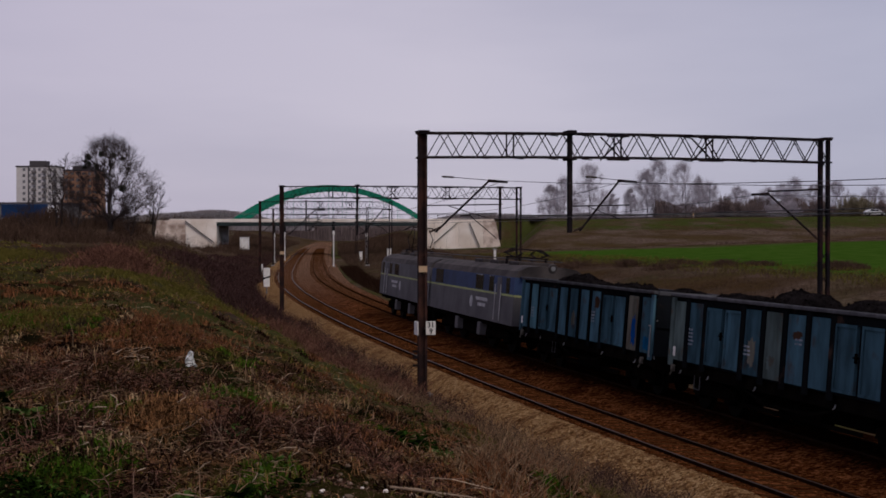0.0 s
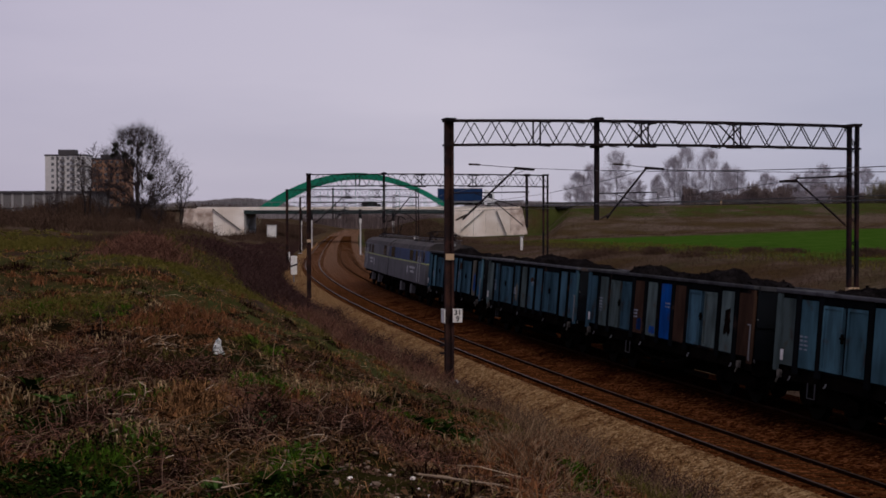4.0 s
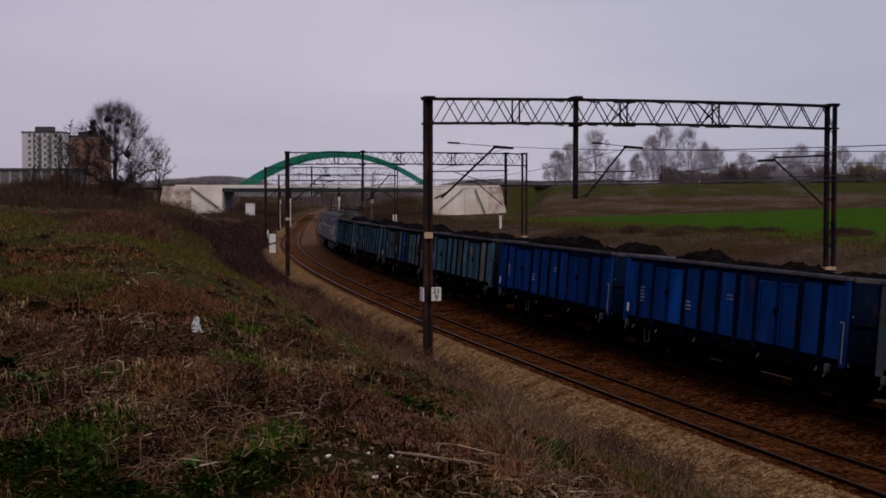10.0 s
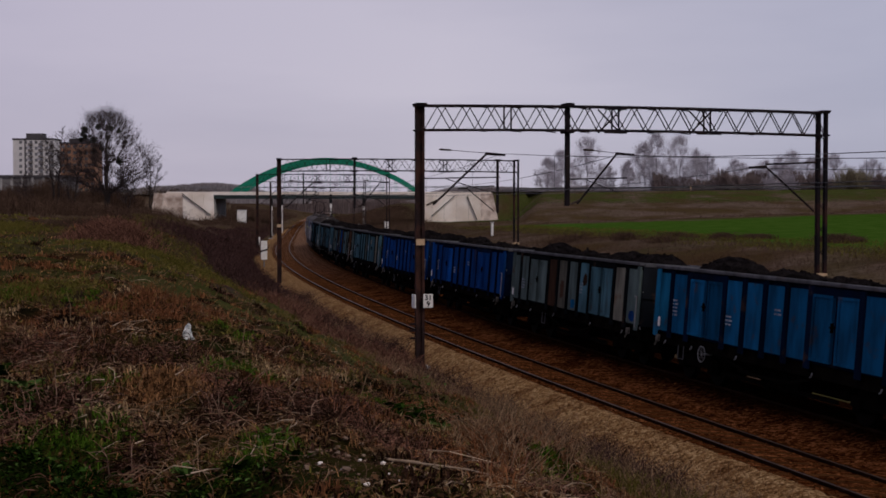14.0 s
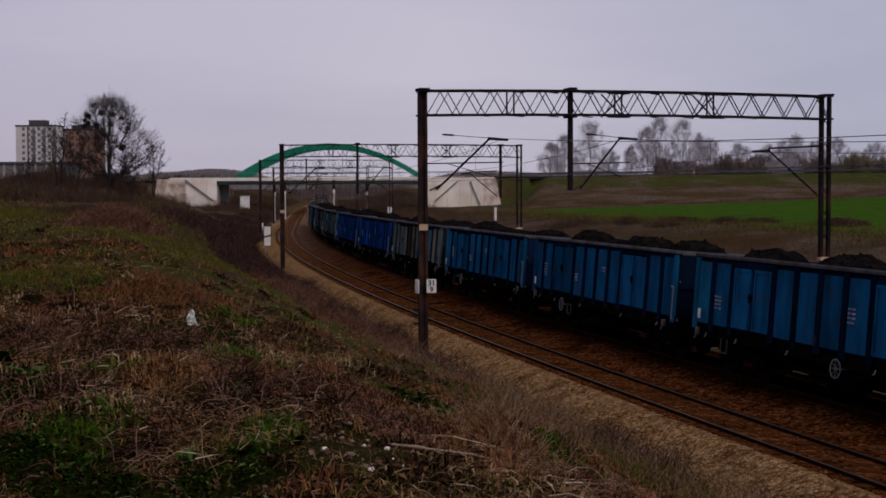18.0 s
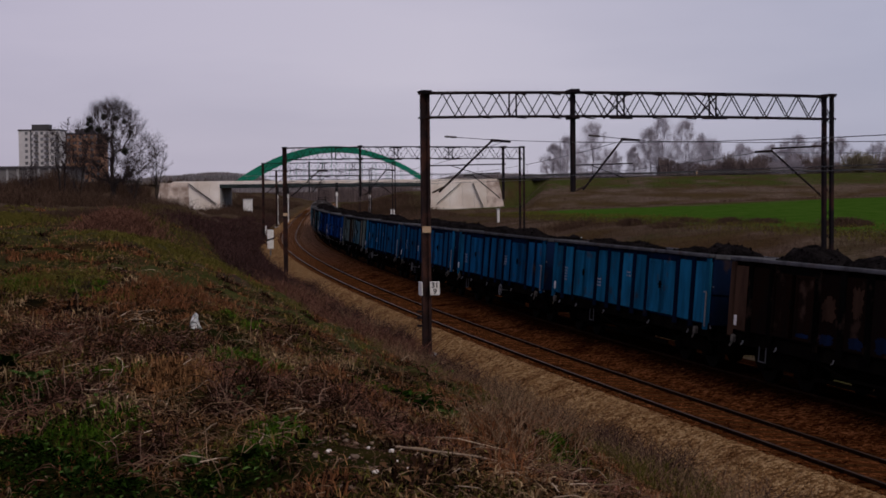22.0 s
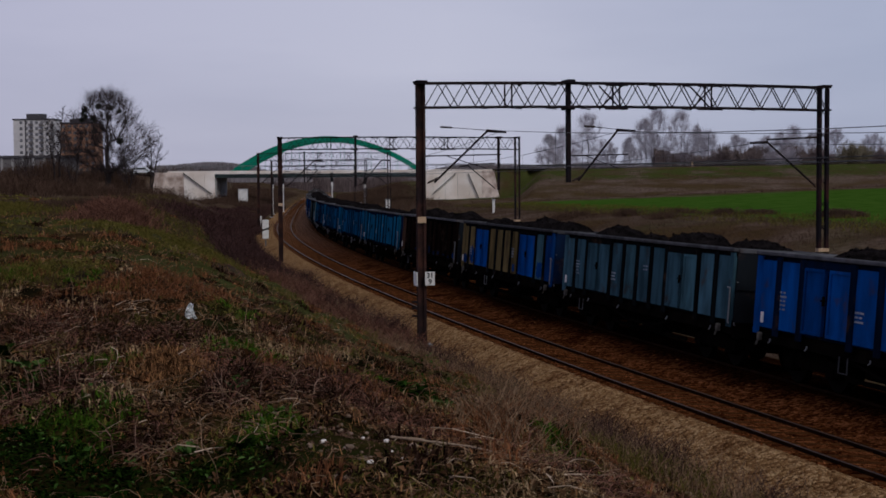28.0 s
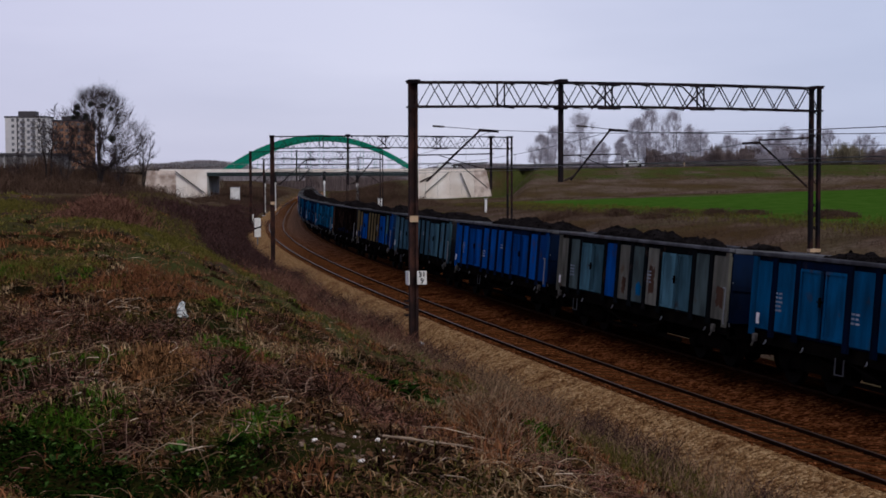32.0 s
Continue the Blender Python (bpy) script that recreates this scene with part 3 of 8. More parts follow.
def ground_material():
    m = bpy.data.materials.new("rough_spring_ground")
    m.use_nodes = True
    n, l = m.node_tree.nodes, m.node_tree.links
    b = n["Principled BSDF"]
    b.inputs["Roughness"].default_value, b.inputs["Specular IOR Level"].default_value = 0.95, 0.0
    co = n.new("ShaderNodeTexCoord")
    zone = n.new("ShaderNodeVertexColor")
    zone.layer_name = "zone"
    sep = n.new("ShaderNodeSeparateColor")
    l.new(zone.outputs["Color"], sep.inputs["Color"])

    def noise_at(scale, detail=6):
        q = n.new("ShaderNodeTexNoise")
        q.inputs["Scale"].default_value, q.inputs["Detail"].default_value = scale, detail
        l.new(co.outputs["Object"], q.inputs["Vector"])
        return q

    def ramp(src, p0, c0, p1, c1):
        q = n.new("ShaderNodeValToRGB")
        q.color_ramp.elements[0].position, q.color_ramp.elements[0].color = p0, (*c0, 1)
        q.color_ramp.elements[1].position, q.color_ramp.elements[1].color = p1, (*c1, 1)
        l.new(src, q.inputs["Fac"])
        return q.outputs["Color"]

    def mix(fac, a, c):
        q = n.new("ShaderNodeMixRGB")
        l.new(fac, q.inputs["Fac"])
        l.new(a, q.inputs["Color1"])
        l.new(c, q.inputs["Color2"])
        return q.outputs["Color"]

    big, mid, fine = noise_at(0.22), noise_at(1.1), noise_at(9.0, 8)
    soil = ramp(mid.outputs["Fac"], 0.4, (0.0025, 0.0012, 0.0008), 0.72, (0.050, 0.022, 0.009))
    mat_litter = ramp(fine.outputs["Fac"], 0.28, (0.026, 0.016, 0.008), 0.72, (0.095, 0.062, 0.030))
    pale_litter = ramp(noise_at(2.6).outputs["Fac"], 0.3, (0.052, 0.033, 0.024), 0.7, (0.155, 0.112, 0.086))
    where = ramp(noise_at(0.12, 4).outputs["Fac"], 0.42, (0, 0, 0), 0.6, (1, 1, 1))
    mat_litter = mix(where, mat_litter, pale_litter)
    soil = mix(zone.outputs["Alpha"], soil, mat_litter)
    grass = ramp(fine.outputs["Fac"], 0.3, (0.022, 0.027, 0.006), 0.7, (0.072, 0.082, 0.023))
    patch = n.new("ShaderNodeMath")
    patch.operation = "MULTIPLY"
    pr = n.new("ShaderNodeMapRange")
    pr.inputs["From Min"].default_value, pr.inputs["From Max"].default_value = 0.38, 0.56
    l.new(big.outputs["Fac"], pr.inputs["Value"])
    l.new(pr.outputs["Result"], patch.inputs[0])
    l.new(sep.outputs["Blue"], patch.inputs[1])
    c = mix(patch.outputs["Value"], soil, grass)
    crop = ramp(noise_at(0.5, 8).outputs["Fac"], 0.3, (0.026, 0.065, 0.006), 0.72, (0.050, 0.098, 0.014))
    c = mix(sep.outputs["Red"], c, crop)
    sand = ramp(fine.outputs["Fac"], 0.3, (0.06, 0.036, 0.016), 0.7, (0.13, 0.080, 0.034))
    c = mix(sep.outputs["Green"], c, sand)
    l.new(c, b.inputs["Base Color"])
    bp = n.new("ShaderNodeBump")
    bp.inputs["Strength"].default_value, bp.inputs["Distance"].default_value = 0.8, 0.12
    l.new(fine.outputs["Fac"], bp.inputs["Height"])
    l.new(bp.outputs["Normal"], b.inputs["Normal"])
    return m


def build_ground():
    az = np.radians(np.concatenate([np.arange(-26, 26, 0.22), np.arange(26, 334, 4.0)]))
    rad = np.unique(np.round(np.concatenate([1.2 * 1.032 ** np.arange(0, 262), np.arange(215, 345, 2.2)]), 3))
    rad = rad[np.concatenate([[True], np.diff(rad) > 0.03])]
    a, r = np.meshgrid(az, rad)
    x, y = (r * np.sin(a)).ravel(), (r * np.cos(a)).ravel()
    z = ground_z(x, y)
    na, nr = len(az), len(rad)
    s, d = to_track(x, y)
    verts = np.concatenate([np.stack([x, y, z], 1), [[0, 0, float(ground_z(0, 0)[0])]]])
    faces = [(j * na + (i + 1) % na, j * na + i, (j + 1) * na + i, (j + 1) * na + (i + 1) % na) for j in range(nr - 1) for i in range(na)]
    faces += [(len(verts) - 1, i, (i + 1) % na) for i in range(na)]
    me = bpy.data.meshes.new("ground")
    me.from_pydata(verts.tolist(), [], faces)
    edge = 28.5 + 2.5 * step(110, 70, y) + 2.4 * wobble(x, y, 11, 2) + 1.4 * wobble(x, y, 3.1, 3) + 0.8 * wobble(x, y, 1.1, 6)
    field = step(edge - 3.0, edge + 3.5, d) * (1 - step(206, 232, y + 6 * wobble(x, y, 12, 4) + 3 * wobble(x, y, 4, 5))) * (d > 0)
    sand = (1 - step(3.0, 3.8, np.abs(d - 0.4 + 0.35 * wobble(x, y, 3)))) * (d < 2)
    green = np.clip(0.75 + 0.5 * wobble(x, y, 7, 1) - 0.65 * step(6, 14, d) * (1 - step(268, 284, y)), 0, 1)
    green = np.where((d < 0) & (y > 70), green * (1 - step(70, 110, y)) + 0.1, green)
    green = np.where((d < 0) & (y < 70), green * (0.3 + 0.65 * step(18, 36, y)), green)
    litter = np.clip(step(17, 30, y) * 0.75 + 0.3 * wobble(x, y, 4.0, 9), 0, 1) * step(14, 22, y)
    litter = np.where((d < 0) & (y < 110), 0.4 * litter, litter)
    green = np.where((d > 0) & (y > 225) & (y < 300), 0.12 + 0.88 * step(266, 274, y + 2 * wobble(x, y, 9, 3)), green)
    litter = np.where((d > 20) & (y > 225) & (y < 300), 1.0, litter)
    col = np.stack([field, np.clip(sand, 0, 1), green, litter], 1)
    col = np.concatenate([col, [[0, 0, 0.5, 1]]])
    at = me.color_attributes.new("zone", "FLOAT_COLOR", "POINT")
    at.data.foreach_set("color", col.ravel())
    me.polygons.foreach_set("use_smooth", [True] * len(faces))
    me.materials.append(ground_material())
    me.update()
    return tagged(new("ground", me), "rough brown and green ground with banks, field and road embankment", "ground", kind="structure")


build_ground()


def along(s0, s1, off=0.0, z=0.0, ds=2.0, lean=0.0):
    """Places for a sweep along the line; lean: metres from the track's centre, for the height that the cant gives."""
    out = []
    for s in np.arange(s0, s1 + 0.01, ds):
        x, y, h, c = on_track(s, off)
        out.append((x, y, z - lean * c, h))
    return out


S_NEAR, S_FAR = -330.0, 420.0
BED = [(-1.9, -0.55, 0), (-1.4, -0.10, 0), (-1.3, -0.075, 0), (1.3, -0.075, 0), (2.04, -0.13, 2.04), (2.8, -0.075, SPACING), (5.4, -0.075, SPACING), (5.85, -0.17, SPACING), (7.3, -0.55, 7.3)]


def bed_z(d, lean):
    """Height of the ballast at the offset d, tilted with each track."""
    return float(np.interp(d, [q[0] for q in BED], [q[1] - (q[0] - q[2]) * lean for q in BED]))


def banked(profile, s0, s1, ds=2.0):
    """A strip along the line whose profile (offset, height, pivot) tilts with the cant."""
    vs, n = [], len(profile)
    places = np.arange(s0, s1 + 0.01, ds)
    for s in places:
        x, y, h, c = on_track(s)
        vs += [(x + d * math.cos(h), y - d * math.sin(h), z - (d - pv) * c) for d, z, pv in profile]
    fs = [(j * n + i, j * n + i + 1, (j + 1) * n + i + 1, (j + 1) * n + i) for j in range(len(places) - 1) for i in range(n - 1)]
    return Shape().add(vs, fs)


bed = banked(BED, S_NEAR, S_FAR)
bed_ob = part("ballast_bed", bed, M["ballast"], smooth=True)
# The bed turns paler and greyer with distance: haze put into its colour.
haze_layer = bed_ob.data.color_attributes.new("light_tint", "FLOAT_COLOR", "POINT")
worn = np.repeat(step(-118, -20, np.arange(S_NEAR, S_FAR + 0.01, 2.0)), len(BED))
haze_layer.data.foreach_set("color", np.stack([worn, worn, worn, worn * 0 + 1], 1).ravel())
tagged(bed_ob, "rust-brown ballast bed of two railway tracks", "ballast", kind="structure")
# Ballast beside and under the train, darkened by vertex colour to paint its shadow.
vs, shade_mix, places, jag = [], [], np.arange(-200, -114, 0.25), random.Random(17)
SHADE_AT = (1.7, 1.75, 1.95, 2.15, 2.35, 2.55, 2.8, 3.1, 5.3, 5.85, 7.3, 8.2, 9.5, 10.2)
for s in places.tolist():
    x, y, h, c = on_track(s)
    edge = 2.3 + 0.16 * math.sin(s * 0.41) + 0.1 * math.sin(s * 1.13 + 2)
    for d in SHADE_AT:
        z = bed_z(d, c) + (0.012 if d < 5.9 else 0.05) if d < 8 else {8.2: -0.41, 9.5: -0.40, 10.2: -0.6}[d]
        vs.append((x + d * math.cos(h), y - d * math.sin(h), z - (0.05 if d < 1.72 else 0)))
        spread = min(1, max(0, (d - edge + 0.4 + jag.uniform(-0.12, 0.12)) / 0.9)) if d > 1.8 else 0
        shade_mix.append(spread * min(1, (-114 - s) / 22))
k = len(SHADE_AT)
shade_strip = Shape().add(vs, [(k * j + i, k * j + i + 1, k * j + k + 1 + i, k * j + k + i) for j in range(len(places) - 1) for i in range(k - 1)])
shade_ob = part("oily_ballast", shade_strip, M["oily_ballast"], smooth=True)
shade_mix = np.array(shade_mix)
shade_ob.data.color_attributes.new("light_tint", "FLOAT_COLOR", "POINT").data.foreach_set("color", np.stack([shade_mix, shade_mix, shade_mix, shade_mix * 0 + 1], 1).ravel())
tagged(shade_ob, "ballast strip with the train's shade put into its colour", "ballast", kind="structure")
path = banked([(-3.2, -0.75, -3.2), (-2.85, -0.40, -2.85), (-2.3, -0.29, -1.8), (-1.8, -0.185, -0.6), (-1.45, -0.066, 0), (-1.2, -0.066, 0), (-1.0, -0.10, 0)], S_NEAR, 120)
tagged(part("gravel_shoulder", path, M["sand"], smooth=True), "sandy yellow gravel shoulder beside the rails", "gravel", kind="structure")

RAIL = [(-0.07, -0.16), (0.07, -0.16), (0.07, -0.145), (0.012, -0.125), (0.012, -0.045), (0.036, -0.035), (0.036, -0.004), (0.03, 0.0), (-0.03, 0.0), (-0.036, -0.004), (-0.036, -0.035), (-0.012, -0.045), (-0.012, -0.125), (-0.07, -0.145)]


def build_track(off, label):
    t = thing("railway_track", label, "railway track", "railway tracks")
    for side in (-0.75, 0.75):
        sh = Shape()
        sh.sweep(RAIL, along(S_NEAR, S_FAR, off + side, lean=side))
        top = Shape().sweep([(-0.03, 0.001), (0.03, 0.001), (0.03, 0.006), (-0.03, 0.006)], along(S_NEAR, S_FAR, off + side, lean=side))
        rail = part("rail", sh, M["rail_side"], t)
        # heads under the train get the dark steel, so their shade is painted in
        part("rail_head", top, M["rail_side" if off else "rail_top"], rail, "running surface darkened for the shade under the train" if off else "worn steel running surface")
    one = Shape().soft_box(-1.25, 1.25, -0.12, 0.12, -0.30, -0.069, 0.015).mesh("sleeper", [M["sleeper"]])
    rest = Shape()
    for i, s in enumerate(np.arange(-176, 200, 0.62)):
        x, y, h, c = on_track(s, off)
        m = pose(x, y, 0, 0, math.degrees(c), -math.degrees(h))
        if i < 130:
            part("sleeper", one, [], t, m=m)
        else:
            rest.add([m @ v.co for v in one.vertices], [tuple(p.vertices) for p in one.polygons])
    tagged(part("sleepers", rest, M["sleeper"], t), kind="stuff")
    return t


build_track(0.0, "empty railway track with rust-brown rails on ballast")
build_track(SPACING, "railway track with rust-brown rails under the coal train")


# ---------------------------------------------------------------- the overhead line
def lattice_mast(name, height, parent, x, mat_i, g=0.105):
    """Two channels tied by battens, on a concrete foot."""
    sh, sides = Shape(), []
    for sx in (-1, 1):
        sh = Shape()
        sides.append(sh)
        w = 0.025 if g < 0.13 else 0.045
        sh.box(x + sx * g - w, x + sx * g + w, -0.09, 0.09, 0.0, height)
        sh.box(x + sx * g - 0.04 * (sx > 0) - 0.02, x + sx * g + 0.04 * (sx < 0) + 0.02, -0.10, -0.085, 0.0, height)
    web = Shape().box(x - g, x + g, -0.02, 0.03, 0.0, height if g < 0.13 else 0.35)
    mast = part(name, web, M[mat_i], parent)
    for sh in sides:
        part("channel", sh, M[mat_i], mast)
    for i in range(int(height / 0.8)):
        z = 0.3 + i * 0.8
        part("lacing_bar", Shape().bar((x - g, -0.07, z), (x + g, -0.07, z + 0.4), 0.04, 0.012), M[mat_i], mast)
        part("lacing_bar", Shape().bar((x - g, 0.07, z + 0.4), (x + g, 0.07, z), 0.04, 0.012), M[mat_i], mast)
    part("foot", Shape().soft_box(x - 0.35, x + 0.35, -0.35, 0.35, -0.6, 0.08, 0.05), M["concrete_grey"], mast, "grey concrete foot")
    return mast


def insulator(p, q, parent):
    p, q = Vector(p), Vector(q)
    sh = Shape().rod(p, q, 0.025)
    for i in range(5):
        a = p.lerp(q, 0.15 + i * 0.17)
        b = p.lerp(q, 0.22 + i * 0.17)
        sh.rod(a, b, 0.042, 0.034, 10)
    return part("insulator", sh, M["insulator"], parent, "brown ribbed porcelain insulator")


def cantilever(parent, x, z0, reach, tip_z, side=1):
    """A strut from the mast up to the wire's carrier, its tie with an insulator, and the steady arm under it."""
    arm = part("cantilever_arm", Shape().rod((x + side * 0.35, 0, z0), (x + side * reach, 0, tip_z), 0.035), M["steel_dark"], parent)
    insulator((x + side * 0.12, 0, z0 - 0.02), (x + side * 0.5, 0, z0 + 0.16), arm)
    part("carrier_tube", Shape().rod((x + side * (reach - 0.05), 0, tip_z), (x + side * (reach + 0.62), 0, tip_z - 0.04), 0.05, 0.04), M["steel_dark"], arm)
    part("tie_rod", Shape().rod((x + side * 0.9, 0, tip_z + 0.10), (x + side * (reach - 0.05), 0, tip_z + 0.02), 0.012, n=6), M["wire"], arm)
    insulator((x + side * 0.55, 0, tip_z + 0.12), (x + side * 0.95, 0, tip_z + 0.10), arm)
    return arm


def steady_arm(parent, x, z, reach, side):
    """The lower registration arm that holds the contact wire."""
    a = part("registration_arm", Shape().rod((x, 0, z + 0.45), (x + side * reach, 0, z + 0.5), 0.022, n=6), M["steel_dark"], parent)
    part("steady_arm", Shape().rod((x + side * reach * 0.3, 0, z + 0.44), (x + side * reach * 0.85, 0, z + 0.02), 0.014, n=6), M["steel_dark"], a)


BOOM_W, BOOM_LOW, BOOM_TOP, BASE_Z = 14.35, 7.35, 8.13, -0.35


def build_portal(s, plate=False, third=True, width=BOOM_W, lift=0.0, off=-2.75, drop=0.0, bands=True, hang=None):
    x, y, h, c = on_track(s, off)
    t = thing("catenary_portal", "dark steel catenary portal with a lattice boom over two tracks", "catenary portal", "catenary portals over the tracks",
              m=pose(x, y, BASE_Z - drop, 0, 0, -math.degrees(h)))
    lo, hi = BOOM_LOW - BASE_Z + lift, BOOM_TOP - BASE_Z + lift
    left = lattice_mast("mast", hi + 0.05, t, 0.0, "mast", 0.12)
    right = lattice_mast("mast", hi + 0.05, t, width, "mast_dark", 0.15)
    for m, xx in ((left, 0.0), (right, width)):
        for z, mt, hh in ((1.55 if m is right else 4.0, "white_paint" if m is right else "yellow_paint", 0.2), (2.8 if m is right else 4.0, "yellow_paint", 0.12)):
            if bands and (m is right or z == 4.0):
                part("marker_band", Shape().box(xx - (0.14 if m is left else 0.2), xx + (0.14 if m is left else 0.2), -0.115, 0.115, z, z + hh), M[mt], m, "painted marker band")
                if m is left:
                    break
        part("boom_seat", Shape().box(xx - 0.17, xx + 0.17, -0.33, 0.33, hi + 0.03, hi + 0.08), M["steel_dark"], m)
    boom = thing("boom", "", "")
    boom.parent = t

    def bow(a):
        """The boom's slight upward camber."""
        return 0.07 * 4 * max(0.0, a / width * (1 - a / width))

    for yy in (-0.27, 0.27):
        for z in (lo, hi):
            vs = [(a, yy + dy, z + dz + bow(a)) for a in np.linspace(-0.15, width + 0.15, 9).tolist() for dy, dz in ((-0.03, -0.03), (0.03, -0.03), (0.03, 0.03), (-0.03, 0.03))]
            fs = [(4 * j + i, 4 * j + (i + 1) % 4, 4 * j + 4 + (i + 1) % 4, 4 * j + 4 + i) for j in range(8) for i in range(4)]
            part("chord", Shape().add(vs, fs + [(3, 2, 1, 0), (32, 33, 34, 35)]), M["steel_dark"], boom)
    n = 17
    brace = Shape().bar((0, 0, 0), (width / n / 2, 0, hi - lo - 0.06), 0.034, 0.024).mesh("diagonal", [M["steel_dark"]])
    back = Shape().bar((0, 0, hi - lo - 0.06), (width / n / 2, 0, 0), 0.036, 0.026).mesh("diagonal", [M["steel_dark"]])
    for k, yy in enumerate((-0.27, 0.27)):
        for i in range(n):
            x0 = 0.1 + i * (width - 0.2) / n + k * 0.40
            part("diagonal", brace, [], boom, m=pose(x0, yy, lo + 0.03 + bow(x0)))
            part("diagonal", back, [], boom, m=pose(x0 + (width - 0.2) / n / 2, yy, lo + 0.03 + bow(x0)))
    for fx in (0.2, 0.46, 0.69):
        for dx in (-0.12, 0.12):
            part("strut", Shape().bar((fx * width + dx, -0.27, lo), (fx * width + dx, -0.27, hi), 0.045), M["steel_dark"], boom)
        if fx > 0.3:
            part("strut", Shape().bar((fx * width - 0.4, 0.27, lo), (fx * width + 0.4, 0.27, hi), 0.045), M["steel_dark"], boom)
            part("strut", Shape().bar((fx * width - 0.4, 0.27, hi), (fx * width + 0.4, 0.27, lo), 0.045), M["steel_dark"], boom)
            for z in (lo, hi):
                part("splice_plate", Shape().bar((fx * width - 0.4, -0.31, z), (fx * width + 0.4, -0.31, z), 0.03, 0.075), M["steel_dark"], boom)
    for z in (lo, hi):
        for i in range(12):
            a = width * (i + 0.5) / 12
            part("cross_tie", Shape().bar((a, -0.25, z), (a + 0.5, 0.25, z), 0.04, 0.03), M["steel_dark"], boom)
    dx = 5.02
    post = part("drop_post", Shape().box(dx - 0.062, dx + 0.062, -0.1, 0.1, 4.92 - BASE_Z, hi + 0.16), M["steel_dark"], t)
    part("post_collar", Shape().soft_box(dx - 0.15, dx + 0.15, -0.33, 0.33, hi + 0.02, hi + 0.17, 0.03), M["steel_dark"], post)
    part("post_collar", Shape().soft_box(dx - 0.15, dx + 0.15, -0.33, 0.33, lo - 0.04, lo + 0.08, 0.03), M["steel_dark"], post)
    cantilever(t, 0.1, 4.95 - BASE_Z, 2.15, 6.62 - BASE_Z)
    cantilever(t, dx, 4.98 - BASE_Z, 1.75, 6.66 - BASE_Z)
    steady_arm(t, 0.1, 5.35 - BASE_Z, 2.6, 1)
    steady_arm(t, dx, 5.35 - BASE_Z, 2.1, 1)
    if third:
        tx = width if hang is None else hang
        if hang is not None:
            post2 = part("drop_post", Shape().box(tx - 0.075, tx + 0.075, -0.1, 0.1, 4.6 - BASE_Z, hi + 0.1), M["steel_dark"], t)
            part("post_collar", Shape().soft_box(tx - 0.2, tx + 0.2, -0.33, 0.33, hi - 0.02, hi + 0.1, 0.03), M["steel_dark"], post2)
        arm = part("cantilever_arm", Shape().rod((tx - 0.3, 0, 4.75 - BASE_Z), (tx - 2.15, 0, 6.28 - BASE_Z), 0.035), M["steel_dark"], t)
        part("carrier_tube", Shape().rod((tx - 2.1, 0, 6.26 - BASE_Z), (tx - 2.75, 0, 6.22 - BASE_Z), 0.045), M["steel_dark"], arm)
        part("tie_rod", Shape().rod((tx - 0.2, 0, 6.42 - BASE_Z), (tx - 2.15, 0, 6.34 - BASE_Z), 0.03), M["steel_dark"], arm)
        insulator((tx - 0.65, 0, 6.42 - BASE_Z), (tx - 0.2, 0, 6.42 - BASE_Z), arm)
        insulator((tx - 0.25, 0, 4.68 - BASE_Z), (tx - 0.6, 0, 5.0 - BASE_Z), arm)
    if plate:
        board = part("number_plate", Shape().soft_box(0.05, 0.37, -0.30, -0.27, 1.99, 2.43, 0.01), M["white_paint"], t, "white enamel distance plate")
        part("plate_bracket", Shape().bar((0.15, -0.27, 2.2), (0.15, -0.08, 2.2), 0.05), M["steel_dark"], board)
        other = part("number_plate", Shape().soft_box(-0.24, -0.20, -0.32, 0.12, 1.98, 2.42, 0.01), M["white_paint"], t, "white enamel distance plate")
        part("plate_bracket", Shape().bar((-0.2, -0.1, 2.2), (-0.1, -0.05, 2.2), 0.05), M["steel_dark"], other)
        for text, z in (("31", 2.235), ("9", 2.03)):
            cu = bpy.data.curves.new("numeral", "FONT")
            cu.body, cu.size, cu.extrude, cu.offset, cu.align_x = text, 0.24, 0.002, 0.006, "CENTER"
            ob = new("numeral", cu)
            ob.data.materials.append(M["black_paint"])
            ob.parent, ob.matrix_basis = board, pose(0.21, -0.304, z, 90, 0, 0)
        for z in (1.0, 1.25, 1.45):
            part("mast_step", Shape().bar((-0.16, -0.1, z), (-0.34, -0.1, z), 0.04, 0.07), M["steel_dark"], left)
    return t


PORTAL_S = [-146.9, -99.0, -38.0, 22.0, 82.0, -205.0]
for i, s in enumerate(PORTAL_S):
    build_portal(s, plate=(i == 0), off=-2.4 if i == 1 else -2.75, drop=0.24 if i == 1 else 0.0, bands=i < 2, width=16.1 if i == 1 else BOOM_W, hang=14.8 if i == 1 else None)


def tube(pts, r, n=5):
    """One thin tube through the points."""
    vs = [(p[0] + r * math.cos(2 * math.pi * i / n), p[1], p[2] + r * math.sin(2 * math.pi * i / n)) for p in pts for i in range(n)]
    k = len(pts)
    fs = [(j * n + i, j * n + (i + 1) % n, (j + 1) * n + (i + 1) % n, (j + 1) * n + i) for j in range(k - 1) for i in range(n)]
    return Shape().add(vs, fs + [tuple(range(n - 1, -1, -1)), tuple(range((k - 1) * n, k * n))])


